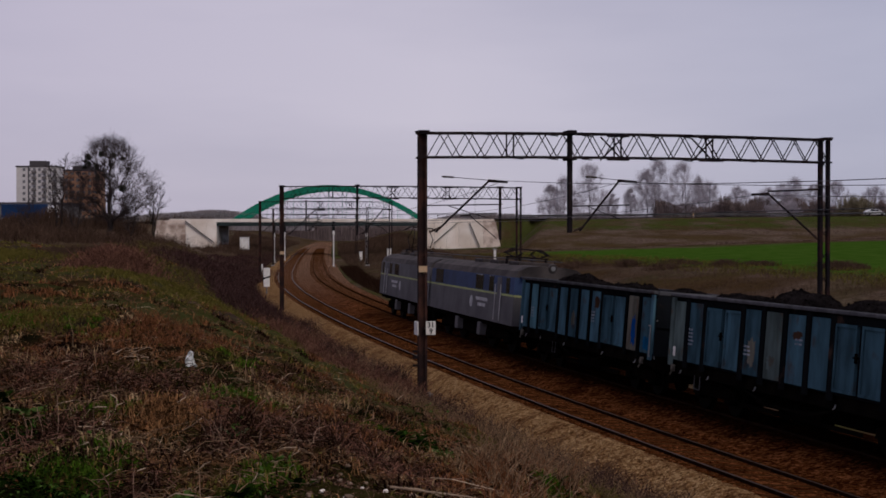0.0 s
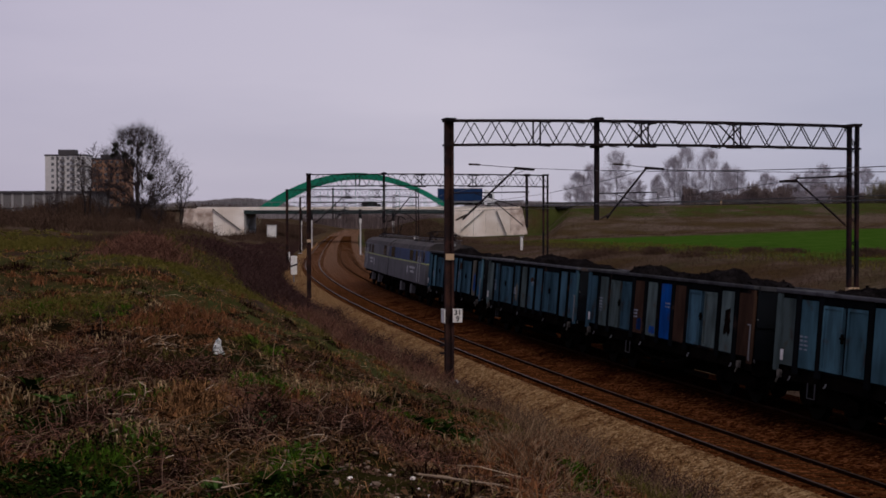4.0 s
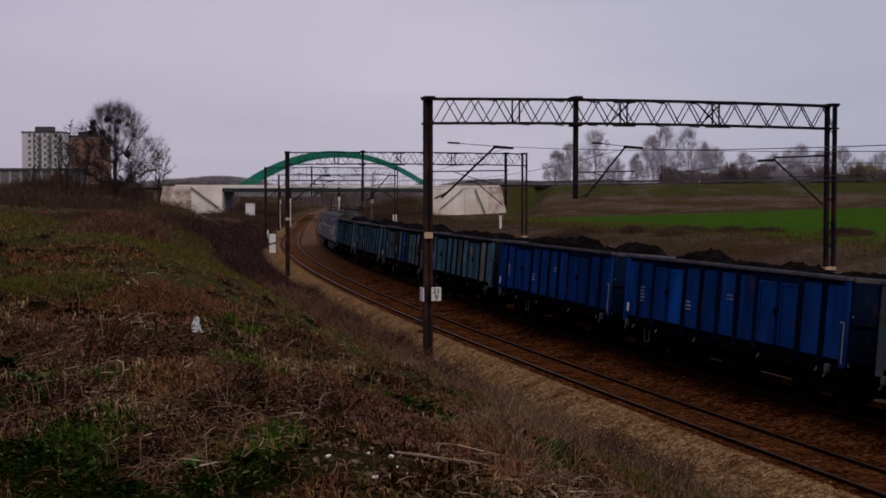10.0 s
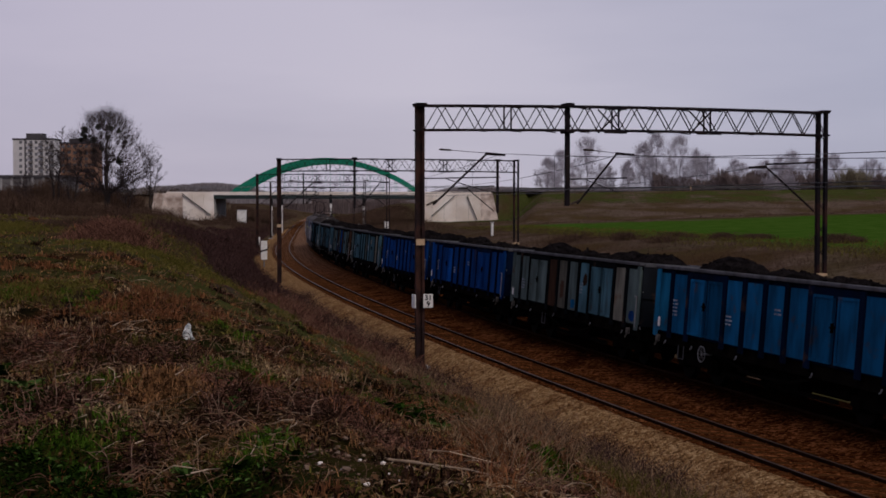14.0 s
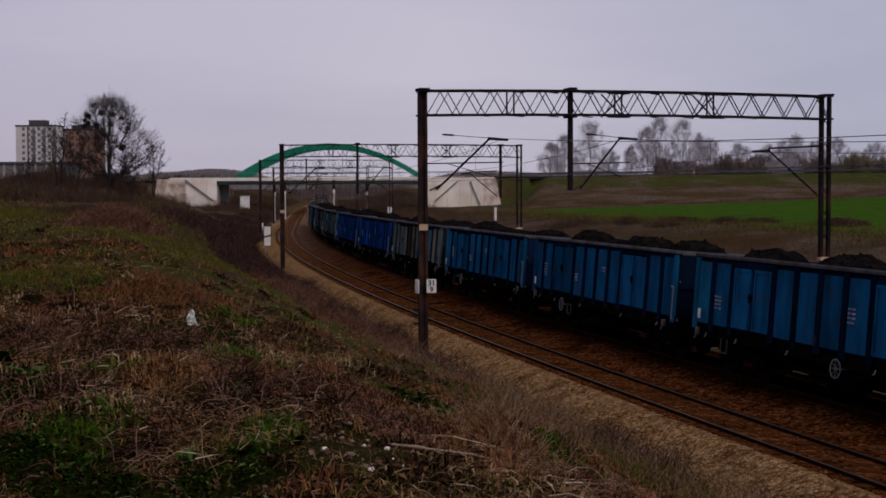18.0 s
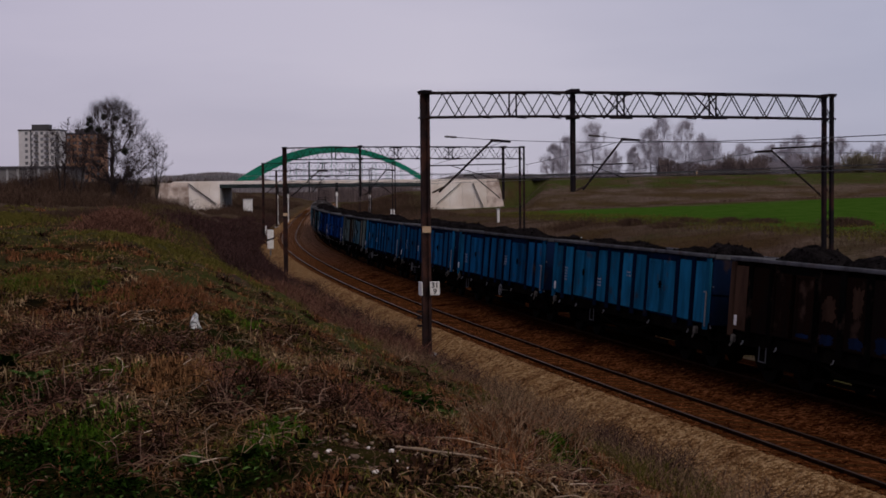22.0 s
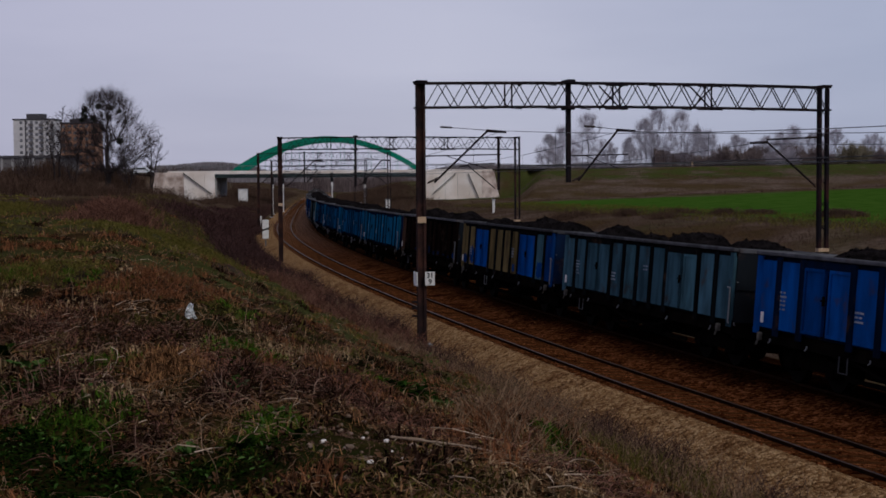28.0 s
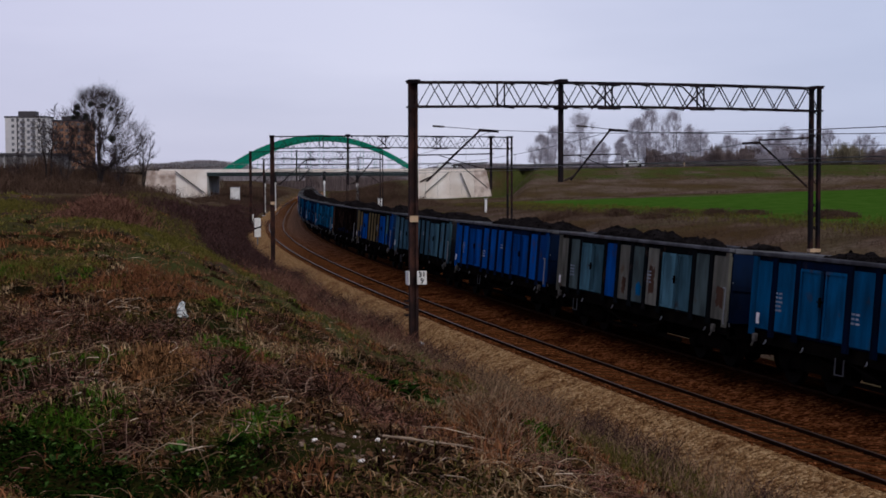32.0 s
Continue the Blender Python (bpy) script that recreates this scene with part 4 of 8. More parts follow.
def build_wires(off, label, zc=5.4, zm=6.62):
    """Contact wire, sagging messenger wire and droppers from portal to portal."""
    t = thing("overhead_wire", label, "overhead wire", "overhead wires")
    ends = sorted(PORTAL_S) + [142.0]
    for a, b in zip(ends, ends[1:]):
        pts, low = [], []
        for i in range(13):
            s = a + (b - a) * i / 12
            x, y, h, c = on_track(a, off)
            x2, y2, h2, c2 = on_track(b, off)
            u = i / 12
            px, py = x + (x2 - x) * u, y + (y2 - y) * u
            sag = 4 * u * (1 - u)
            pts.append((px, py, zm - 0.75 * sag))
            low.append((px, py, zc))
        part("messenger_wire", tube(pts, 0.009), M["wire"], t)
        part("contact_wire", tube(low, 0.009), M["wire"], t)
        for i in range(1, 12, 2):
            part("dropper", Shape().rod(pts[i], low[i], 0.004, n=4), M["wire"], t)
    return t


build_wires(0.0, "contact and messenger wire over the empty track")
build_wires(SPACING, "contact and messenger wire over the coal train")
feeder = thing("feeder_wire", "thin feeder wire on the portals' outer arms", "overhead wire", "overhead wires")
ends = sorted(PORTAL_S)
for a, b in zip(ends, ends[1:]):
    x, y, h, c = on_track(a, 8.9)
    x2, y2, h2, c2 = on_track(b, 8.9)
    pts = [(x + (x2 - x) * i / 10, y + (y2 - y) * i / 10, 6.2 - 0.5 * 4 * i / 10 * (1 - i / 10)) for i in range(11)]
    part("wire_span", tube(pts, 0.009), M["wire"], feeder)


# ---------------------------------------------------------------- the road bridge
X_LEFT, X_RIGHT = -48.3, -3.4


def build_bridge():
    t = thing("arch_bridge", "road bridge with two green steel arches on pale concrete abutments", "bridge")
    zl, zr = float(road_z(X_LEFT)), float(road_z(X_RIGHT))
    mid = (zl + zr) / 2
    y0, y1 = ROAD_Y - 7.2, ROAD_Y + 7.2
    deck = part("deck", Shape().box(X_LEFT - 1.5, X_RIGHT + 1.5, y0, y1, mid - 0.75, mid - 0.02), M["concrete_grey"], t)
    for y in (y0, y1):
        part("edge_girder", Shape().box(X_LEFT - 1.2, X_RIGHT + 1.2, y - 0.25, y + 0.25, mid - 1.15, mid - 0.42), M["deck_edge"], deck, "dark girder under the pale parapet")
        part("parapet", Shape().soft_box(X_LEFT - 9, X_RIGHT + 14, y - 0.22, y + 0.16, mid - 0.42, mid + 0.28, 0.04), M["concrete"], deck, "pale concrete parapet")
        rail = part("handrail", Shape().rod((X_LEFT - 9, y, mid + 1.3), (X_RIGHT + 14, y, mid + 1.3), 0.05), M["galvanised"], deck)
        post = Shape().rod((0, 0, 0.2), (0, 0, 1.3), 0.035, n=6).mesh("post", [M["galvanised"]])
        for i in range(36):
            part("post", post, [], rail, m=pose(X_LEFT - 8.8 + i * 1.93, y, mid))
    n = 40
    a0, a1 = X_LEFT + 4.0, X_RIGHT - 0.4
    rise = 7.3
    for k, y in enumerate((y0 + 1.2, y1 - 1.2)):
        sh = Shape()
        ring = []
        for i in range(n + 1):
            u = i / n
            x = a0 + (a1 - a0) * u
            z = mid - 0.4 + rise * 4 * u * (1 - u)
            ddx, ddz = a1 - a0, rise * 4 * (1 - 2 * u)
            q = math.hypot(ddx, ddz)
            nx, nz = -ddz / q, ddx / q
            hh, ww = 0.52, 0.45
            ring.append([(x + nx * sz * hh, y + sy * ww, z + nz * sz * hh) for sy, sz in ((-1, -1), (1, -1), (1, 1), (-1, 1))])
        vs = [v for r in ring for v in r]
        fs = [(j * 4 + i, j * 4 + (i + 1) % 4, (j + 1) * 4 + (i + 1) % 4, (j + 1) * 4 + i) for j in range(n) for i in range(4)]
        sh.add(vs, fs + [(3, 2, 1, 0), (n * 4, n * 4 + 1, n * 4 + 2, n * 4 + 3)])
        arch = part("arch", sh, M["arch"], t, "green painted steel arch")
        for i in range(1, 14):
            u = i / 14
            x = a0 + (a1 - a0) * u
            part("hanger", Shape().rod((x, y, mid - 0.3), (x, y, mid - 0.6 + rise * 4 * u * (1 - u)), 0.035, n=6), M["arch"], arch)
    for u in (0.3, 0.42, 0.58, 0.7):
        x, z = a0 + (a1 - a0) * u, mid - 0.4 + rise * 4 * u * (1 - u)
        part("wind_brace", Shape().box(x - 0.2, x + 0.2, y0 + 1.5, y1 - 1.5, z - 0.25, z + 0.25), M["arch"], t, "green cross brace between the arches")
    return t, mid


BRIDGE, DECK_Z = build_bridge()


def build_abutment(x_face, side, label):
    """The block under the deck's end, and a wing wall along the embankment with a sloping outer end."""
    t = thing("bridge_abutment", label, "abutment", "bridge abutments")
    y0 = ROAD_Y - 7.2
    zt = DECK_Z - 0.45
    # grey instead of pale concrete: shade below the deck put into the colour
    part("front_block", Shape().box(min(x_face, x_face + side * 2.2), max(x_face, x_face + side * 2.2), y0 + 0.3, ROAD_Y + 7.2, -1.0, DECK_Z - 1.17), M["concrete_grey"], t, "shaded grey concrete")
    w = 13.2 if side < 0 else 15.6
    xo = x_face + side * w
    base = 0.9 if side < 0 else 0.4
    n = 6
    for i in range(n):
        a, b = x_face + side * (0.3 + (w - 0.3) * i / n), x_face + side * (0.3 + (w - 0.3) * (i + 1) / n) - side * 0.04
        lo_a, lo_b = base - 1.4, base - 1.4
        hi_a = hi_b = zt + 0.42
        if i == n - 1 and side > 0:
            vs = [(a, y0 - 0.5, lo_a), (b + 1.6, y0 - 1.2, lo_b), (b, y0 - 0.3, hi_b), (a, y0 - 0.3, hi_a)]
        else:
            vs = [(a, y0 - 0.5, lo_a), (b, y0 - 0.5, lo_b), (b, y0 - 0.3, hi_b), (a, y0 - 0.3, hi_a)]
        vs += [(x, y + 1.0, z) for x, y, z in vs]
        fs = [(0, 1, 2, 3), (7, 6, 5, 4), (1, 0, 4, 5), (2, 1, 5, 6), (3, 2, 6, 7), (0, 3, 7, 4)]
        part("wall_panel", Shape().add(vs, fs if side > 0 else [f[::-1] for f in fs]), M["concrete_stained"] if i >= (3 if side < 0 else 5) else M["concrete"], t)
    edge = [((x_face - 6.8, y0 - 0.62, zt + 0.3), (x_face - 0.9, y0 - 0.72, 2.6))] if side < 0 else [((x_face + 10.2, y0 - 0.6, zt - 0.2), (x_face + 12.3, y0 - 0.72, 1.5)), ((x_face + 7.6, y0 - 0.6, zt - 0.1), (x_face + 2.7, y0 - 0.72, 2.3))]
    for p, q in edge:
        part("drain_channel", Shape().bar(p, q, 0.3, 0.14), M["deck_edge"], t, "dark sloping drain channel")
    return t


build_abutment(X_LEFT + 1.2, -1, "pale concrete abutment and wing wall with a dark sloping channel")
build_abutment(X_RIGHT - 1.2, 1, "pale concrete abutment and wing wall with a sloping end")

# the road on its embankment
xs = np.arange(-420, 420, 12.0)
vs = [(float(x), ROAD_Y + dy, float(road_z(x)) + 0.02) for x in xs for dy in (-4.5, 4.5)]
vs = [(x, y, max(z, DECK_Z) if X_LEFT - 6 < x < X_RIGHT + 6 else z) for x, y, z in vs]
road = Shape().add(vs, [(2 * i, 2 * i + 2, 2 * i + 3, 2 * i + 1) for i in range(len(xs) - 1)])
tagged(part("road", road, M["asphalt"]), "grey asphalt road on the embankment and bridge", "road", kind="structure")


def build_guardrail(x0, x1, y):
    t = thing("guard_rail", "galvanised steel guard rail along the road", "guard rail", "guard rails along the road")
    post = Shape().box(-0.06, 0.06, -0.05, 0.05, -0.3, 0.72).mesh("post", [M["old_steel"]])
    n = int((x1 - x0) / 4)
    for i in range(n):
        a, b = x0 + (x1 - x0) * i / n, x0 + (x1 - x0) * (i + 1) / n
        za, zb = float(road_z(a)), float(road_z(b))
        part("rail_beam", Shape().bar((a, y, za + 0.62), (b, y, zb + 0.62), 0.06, 0.31), M["old_steel"], t)
        part("post", post, [], t, m=pose(a, y + 0.1, za))
    return t


build_guardrail(16, 150, ROAD_Y - 5.6)
build_guardrail(-160, -64, ROAD_Y - 5.6)


# ---------------------------------------------------------------- the train
def paint(name, col, dirt=0.5, rust=(0.05, 0.03, 0.022)):
    """Wagon paint: faded colour with grime, rust patches and coal streaks that run down."""
    m = bpy.data.materials.new(name)
    m.use_nodes = True
    n, l = m.node_tree.nodes, m.node_tree.links
    b = n["Principled BSDF"]
    b.inputs["Roughness"].default_value, b.inputs["Specular IOR Level"].default_value = 0.7, 0.0
    co = n.new("ShaderNodeTexCoord")
    info = n.new("ShaderNodeObjectInfo")
    shift = n.new("ShaderNodeVectorMath")
    shift.operation = "MULTIPLY_ADD"
    shift.inputs[1].default_value = (1, 1, 1)
    comb = n.new("ShaderNodeCombineXYZ")
    mul = n.new("ShaderNodeMath")
    mul.operation = "MULTIPLY"
    mul.inputs[1].default_value = 57.0
    l.new(info.outputs["Random"], mul.inputs[0])
    l.new(mul.outputs["Value"], comb.inputs["X"])
    l.new(mul.outputs["Value"], comb.inputs["Y"])
    l.new(co.outputs["Object"], shift.inputs[0])
    l.new(comb.outputs["Vector"], shift.inputs[2])
    streak_map = n.new("ShaderNodeMapping")
    streak_map.inputs["Scale"].default_value = (2.0, 2.6, 0.8)
    l.new(shift.outputs["Vector"], streak_map.inputs["Vector"])
    streak, blot, grain = n.new("ShaderNodeTexNoise"), n.new("ShaderNodeTexNoise"), n.new("ShaderNodeTexNoise")
    streak.inputs["Scale"].default_value, blot.inputs["Scale"].default_value, grain.inputs["Scale"].default_value = 1.0, 1.7, 30
    streak.inputs["Detail"].default_value, blot.inputs["Detail"].default_value = 5, 6
    l.new(streak_map.outputs["Vector"], streak.inputs["Vector"])
    l.new(shift.outputs["Vector"], blot.inputs["Vector"])
    l.new(shift.outputs["Vector"], grain.inputs["Vector"])
    r1, r2 = n.new("ShaderNodeValToRGB"), n.new("ShaderNodeValToRGB")
    r1.color_ramp.elements[0].position, r1.color_ramp.elements[1].position = 0.36, 0.66
    r1.color_ramp.elements[0].color = (*[c * 1.2 + 0.001 for c in col], 1)
    r1.color_ramp.elements[1].color = (*[c * 0.9 * (1 - 0.75 * dirt) + 0.006 * dirt for c in col], 1)
    l.new(streak.outputs["Fac"], r1.inputs["Fac"])
    r2.color_ramp.elements[0].position, r2.color_ramp.elements[1].position = 0.60, 0.70
    l.new(blot.outputs["Fac"], r2.inputs["Fac"])
    mx = n.new("ShaderNodeMixRGB")
    mx.inputs["Color2"].default_value = (*rust, 1)
    sc = n.new("ShaderNodeMath")
    sc.operation = "MULTIPLY"
    sc.inputs[1].default_value = 0.3 + 0.6 * dirt
    l.new(r2.outputs["Color"], sc.inputs[0])
    l.new(sc.outputs["Value"], mx.inputs["Fac"])
    l.new(r1.outputs["Color"], mx.inputs["Color1"])
    hsv = n.new("ShaderNodeHueSaturation")
    rng = n.new("ShaderNodeMapRange")
    rng.inputs["To Min"].default_value, rng.inputs["To Max"].default_value = 0.72, 1.32
    l.new(info.outputs["Random"], rng.inputs["Value"])
    l.new(rng.outputs["Result"], hsv.inputs["Value"])
    l.new(mx.outputs["Color"], hsv.inputs["Color"])
    l.new(hsv.outputs["Color"], b.inputs["Base Color"])
    bp = n.new("ShaderNodeBump")
    bp.inputs["Strength"].default_value, bp.inputs["Distance"].default_value = 0.15, 0.01
    l.new(grain.outputs["Fac"], bp.inputs["Height"])
    l.new(bp.outputs["Normal"], b.inputs["Normal"])
    return m


P = {
    "teal": paint("dirty_teal_paint", (0.0517, 0.1150, 0.1437), 0.5),
    "dark_teal": paint("sooty_teal_paint", (0.0414, 0.0911, 0.1214), 0.5),
    # near-black end-wall paint: shade of the gaps between wagons put into the colour
    "sooty": paint("gap_shade_black", (0.008, 0.010, 0.013), 0.5),
    "deep_blue": paint("deep_blue_paint", (0.004, 0.011, 0.034), 0.5),
    "grey_teal": paint("faded_grey_green_paint", (0.0744, 0.1030, 0.1001), 0.5, (0.075, 0.036, 0.018)),
    "grey": paint("faded_grey_paint", (0.1187, 0.1150, 0.0925), 0.5, (0.085, 0.042, 0.02)),
    "blue": paint("strong_blue_paint", (0.0045, 0.034, 0.140), 0.4),
    "vivid": paint("bright_blue_paint", (0.0045, 0.052, 0.215), 0.35),
    "mid_blue": paint("weathered_blue_paint", (0.0045, 0.064, 0.150), 0.5),
    "light_blue": paint("pale_blue_paint", (0.008, 0.092, 0.178), 0.45),
    "brown": paint("burnt_brown_rust", (0.0075, 0.0030, 0.0020), 0.6),
    "rust": paint("bare_rusty_steel", (0.048, 0.026, 0.017), 0.5),
    "rim": paint("dusty_grey_rim_paint", (0.066, 0.066, 0.072), 0.4),
    "yellow": paint("dirty_ochre_paint", (0.115, 0.086, 0.036), 0.5),
}
# Ribs share the panels' paint; their shade is put into these darker copies.
RIB = {k: paint("shaded_rib_" + k, tuple(c * 0.11 + 0.0006 for c in col), 0.5) for k, col in
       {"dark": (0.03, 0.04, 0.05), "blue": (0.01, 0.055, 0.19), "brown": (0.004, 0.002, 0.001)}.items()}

HALF_L, HALF_W, FLOOR, TOP = 6.42, 1.5, 1.22, 3.12
BAYS = 12
BAY = 2 * HALF_L / BAYS


def shared_meshes():
    d = {}
    g = 0.09
    d["panel"] = Shape().box(0, 0.06, g / 2, BAY - g / 2, FLOOR + 0.05, TOP - 0.22).mesh("side_panel", [P["teal"]])
    # a corner panel is a little lower at the sole bar; a door leaf has a raised frame, a recessed sheet and a latch
    leaf = Shape()
    leaf.box(0.0, 0.05, 0.10, BAY - 0.10, FLOOR + 0.08, TOP - 0.30)
    for y in (0.10, BAY - 0.17):
        leaf.box(0.05, 0.085, y, y + 0.07, FLOOR + 0.08, TOP - 0.30)
    for z in (FLOOR + 0.08, TOP - 0.37):
        leaf.box(0.05, 0.085, 0.17, BAY - 0.17, z, z + 0.07)
    d["leaf"] = leaf.mesh("door", [P["teal"]])
    d["header"] = Shape().box(0.0, 0.07, 0.0, 2 * BAY, TOP - 0.31, TOP - 0.13).mesh("door_header", [P["teal"]])
    rib = Shape()
    prof = [(0.0, -0.13), (0.0, 0.13), (0.05, 0.095), (0.05, -0.095)]
    vs = [(x, y, z) for z in (FLOOR - 0.12, TOP - 0.12) for x, y in prof]
    rib.add(vs, [(0, 1, 5, 4), (1, 2, 6, 5), (2, 3, 7, 6), (3, 0, 4, 7), (3, 2, 1, 0), (4, 5, 6, 7)])
    d["rib"] = rib.mesh("rib", [RIB["dark"]])
    d["latch"] = Shape().box(0.10, 0.15, -0.03, 0.03, FLOOR + 0.78, FLOOR + 1.0).box(0.10, 0.16, -0.08, 0.08, FLOOR + 0.88, FLOOR + 0.92).mesh("latch", [M["underframe"]])
    rim = Shape()
    for sx in (-1, 1):
        rim.soft_box(min(sx * (HALF_W - 0.05), sx * (HALF_W + 0.11)), max(sx * (HALF_W - 0.05), sx * (HALF_W + 0.11)), -HALF_L, HALF_L, TOP - 0.10, TOP, 0.02)
    for sy in (-1, 1):
        rim.soft_box(-HALF_W + 0.05, HALF_W - 0.05, min(sy * (HALF_L - 0.12), sy * (HALF_L + 0.03)), max(sy * (HALF_L - 0.12), sy * (HALF_L + 0.03)), TOP - 0.13, TOP + 0.0, 0.02)
    d["rim"] = rim.mesh("top_rail", [P["teal"]])
    d["inner"] = Shape().box(-0.015, 0.015, -HALF_L + 0.05, HALF_L - 0.05, FLOOR, TOP - 0.09).mesh("inner_wall", [P["teal"]])
    end = Shape().box(-HALF_W + 0.03, HALF_W - 0.03, 0.0, 0.06, FLOOR, TOP - 0.13)
    for x in (-0.75, 0, 0.75):
        end.box(x - 0.06, x + 0.06, 0.06, 0.16, FLOOR - 0.1, TOP - 0.13)
    end.box(-HALF_W + 0.03, HALF_W - 0.03, 0.06, 0.11, 2.05, 2.17)
    d["end"] = end.mesh("end_wall", [P["teal"]])
    fr = Shape().box(-1.35, 1.35, -HALF_L, HALF_L, FLOOR - 0.1, FLOOR)
    for x in (-1.42, 1.26):
        fr.box(x, x + 0.16, -HALF_L, HALF_L, FLOOR - 0.32, FLOOR - 0.02)
    fr.box(-0.2, 0.2, -HALF_L, HALF_L, FLOOR - 0.42, FLOOR - 0.1)
    for y in (-HALF_L, HALF_L - 0.14):
        fr.box(-1.42, 1.42, y, y + 0.14, FLOOR - 0.4, FLOOR)
    fr.rod((-0.5, -1.8, 0.72), (-0.5, 0.2, 0.72), 0.3, n=12)
    for y in (-2.4, 2.6):
        fr.bar((-1.3, y, FLOOR - 0.3), (-1.3, y * 0.4, 0.62), 0.06)
    fr.bar((-1.3, -1.0, 0.62), (-1.3, 1.0, 0.62), 0.06)
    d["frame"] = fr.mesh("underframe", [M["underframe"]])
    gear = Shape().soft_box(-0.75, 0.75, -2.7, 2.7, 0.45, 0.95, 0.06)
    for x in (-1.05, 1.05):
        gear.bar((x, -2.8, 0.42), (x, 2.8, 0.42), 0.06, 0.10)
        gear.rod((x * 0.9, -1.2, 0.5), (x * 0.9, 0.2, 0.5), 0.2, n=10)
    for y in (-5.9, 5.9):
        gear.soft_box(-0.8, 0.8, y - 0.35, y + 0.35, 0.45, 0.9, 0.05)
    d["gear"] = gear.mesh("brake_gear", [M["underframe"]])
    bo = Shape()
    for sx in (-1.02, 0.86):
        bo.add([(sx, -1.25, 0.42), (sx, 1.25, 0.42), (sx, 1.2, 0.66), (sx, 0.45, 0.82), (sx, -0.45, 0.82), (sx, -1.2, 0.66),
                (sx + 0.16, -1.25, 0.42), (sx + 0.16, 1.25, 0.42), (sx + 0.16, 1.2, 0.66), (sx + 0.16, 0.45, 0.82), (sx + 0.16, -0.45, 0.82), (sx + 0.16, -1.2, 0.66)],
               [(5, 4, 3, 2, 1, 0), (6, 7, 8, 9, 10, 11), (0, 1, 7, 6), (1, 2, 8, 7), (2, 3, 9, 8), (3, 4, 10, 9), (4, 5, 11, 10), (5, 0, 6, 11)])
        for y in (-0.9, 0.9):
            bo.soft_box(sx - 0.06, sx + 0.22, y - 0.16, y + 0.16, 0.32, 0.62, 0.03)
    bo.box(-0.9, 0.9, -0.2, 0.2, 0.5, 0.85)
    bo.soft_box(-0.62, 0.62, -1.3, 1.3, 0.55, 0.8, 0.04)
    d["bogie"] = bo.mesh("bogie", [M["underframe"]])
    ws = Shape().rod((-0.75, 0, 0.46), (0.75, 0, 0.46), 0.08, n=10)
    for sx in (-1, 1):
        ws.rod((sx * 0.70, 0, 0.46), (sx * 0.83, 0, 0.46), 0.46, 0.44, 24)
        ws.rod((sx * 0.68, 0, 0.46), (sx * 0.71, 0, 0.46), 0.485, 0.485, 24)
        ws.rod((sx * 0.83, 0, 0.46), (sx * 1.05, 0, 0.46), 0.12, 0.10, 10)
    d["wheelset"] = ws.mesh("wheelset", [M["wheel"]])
    bu = Shape().rod((0, 0, 0), (0, 0.4, 0), 0.11, n=12).rod((0, 0.4, 0), (0, 0.6, 0), 0.075, n=12).rod((0, 0.58, 0), (0, 0.62, 0), 0.24, 0.24, 16)
    d["buffer"] = bu.mesh("buffer", [M["underframe"]])
    d["tag"] = Shape().soft_box(-0.012, 0.0, -0.07, 0.07, -0.13, 0.13, 0.003).mesh("label_holder", [M["white_paint"]])
    rail = Shape().rod((-0.06, 0, 1.15), (-0.06, 0, 2.25), 0.018, n=6).rod((0, 0, 1.15), (-0.06, 0, 1.15), 0.018, n=6).rod((0, 0, 2.25), (-0.06, 0, 2.25), 0.018, n=6)
    d["grab"] = rail.mesh("grab_rail", [M["galvanised"]])
    d["corner_rail"] = Shape().rod((0, 0, 1.2), (0, 0, 2.1), 0.02, n=6).rod((0, 0, 2.1), (0.0, 0.14, 2.1), 0.02, n=6).rod((0, 0, 1.2), (0.08, 0.0, 1.2), 0.02, n=6).mesh("grab_rail", [M["galvanised"]])
    d["bracket"] = Shape().soft_box(-0.05, 0.05, -0.07, 0.07, 0.93, 1.13, 0.02).rod((-0.04, 0, 0.93), (-0.06, 0.05, 0.82), 0.025, n=6).mesh("jack_bracket", [M["rubbed"]])
    d["hook"] = Shape().rod((-0.03, 0, 1.0), (-0.05, 0, 0.92), 0.018, n=6).rod((-0.05, 0, 0.92), (-0.05, 0.07, 0.89), 0.016, n=6).mesh("tie_hook", [M["galvanised"]])
    hw = Shape()
    for i in range(16):
        a, b = 2 * math.pi * i / 16, 2 * math.pi * (i + 1) / 16
        hw.rod((-0.02, 0.21 * math.cos(a), 0.21 * math.sin(a)), (-0.02, 0.21 * math.cos(b), 0.21 * math.sin(b)), 0.014, n=6)
    for i in range(4):
        a = math.pi * i / 4
        hw.rod((-0.02, -0.21 * math.cos(a), -0.21 * math.sin(a)), (-0.02, 0.21 * math.cos(a), 0.21 * math.sin(a)), 0.006, n=5)
    hw.rod((-0.02, 0, 0), (0.3, 0, 0), 0.025)
    d["handwheel"] = hw.mesh("brake_handwheel", [M["galvanised"]])
    return d


D = shared_meshes()


def tinted(name, key, parent, m, material):
    """A part on a shared mesh with a paint of its own."""
    ob = part(name, D[key], [], parent, m=m)
    ob.material_slots[0].link, ob.material_slots[0].material = "OBJECT", material
    return ob


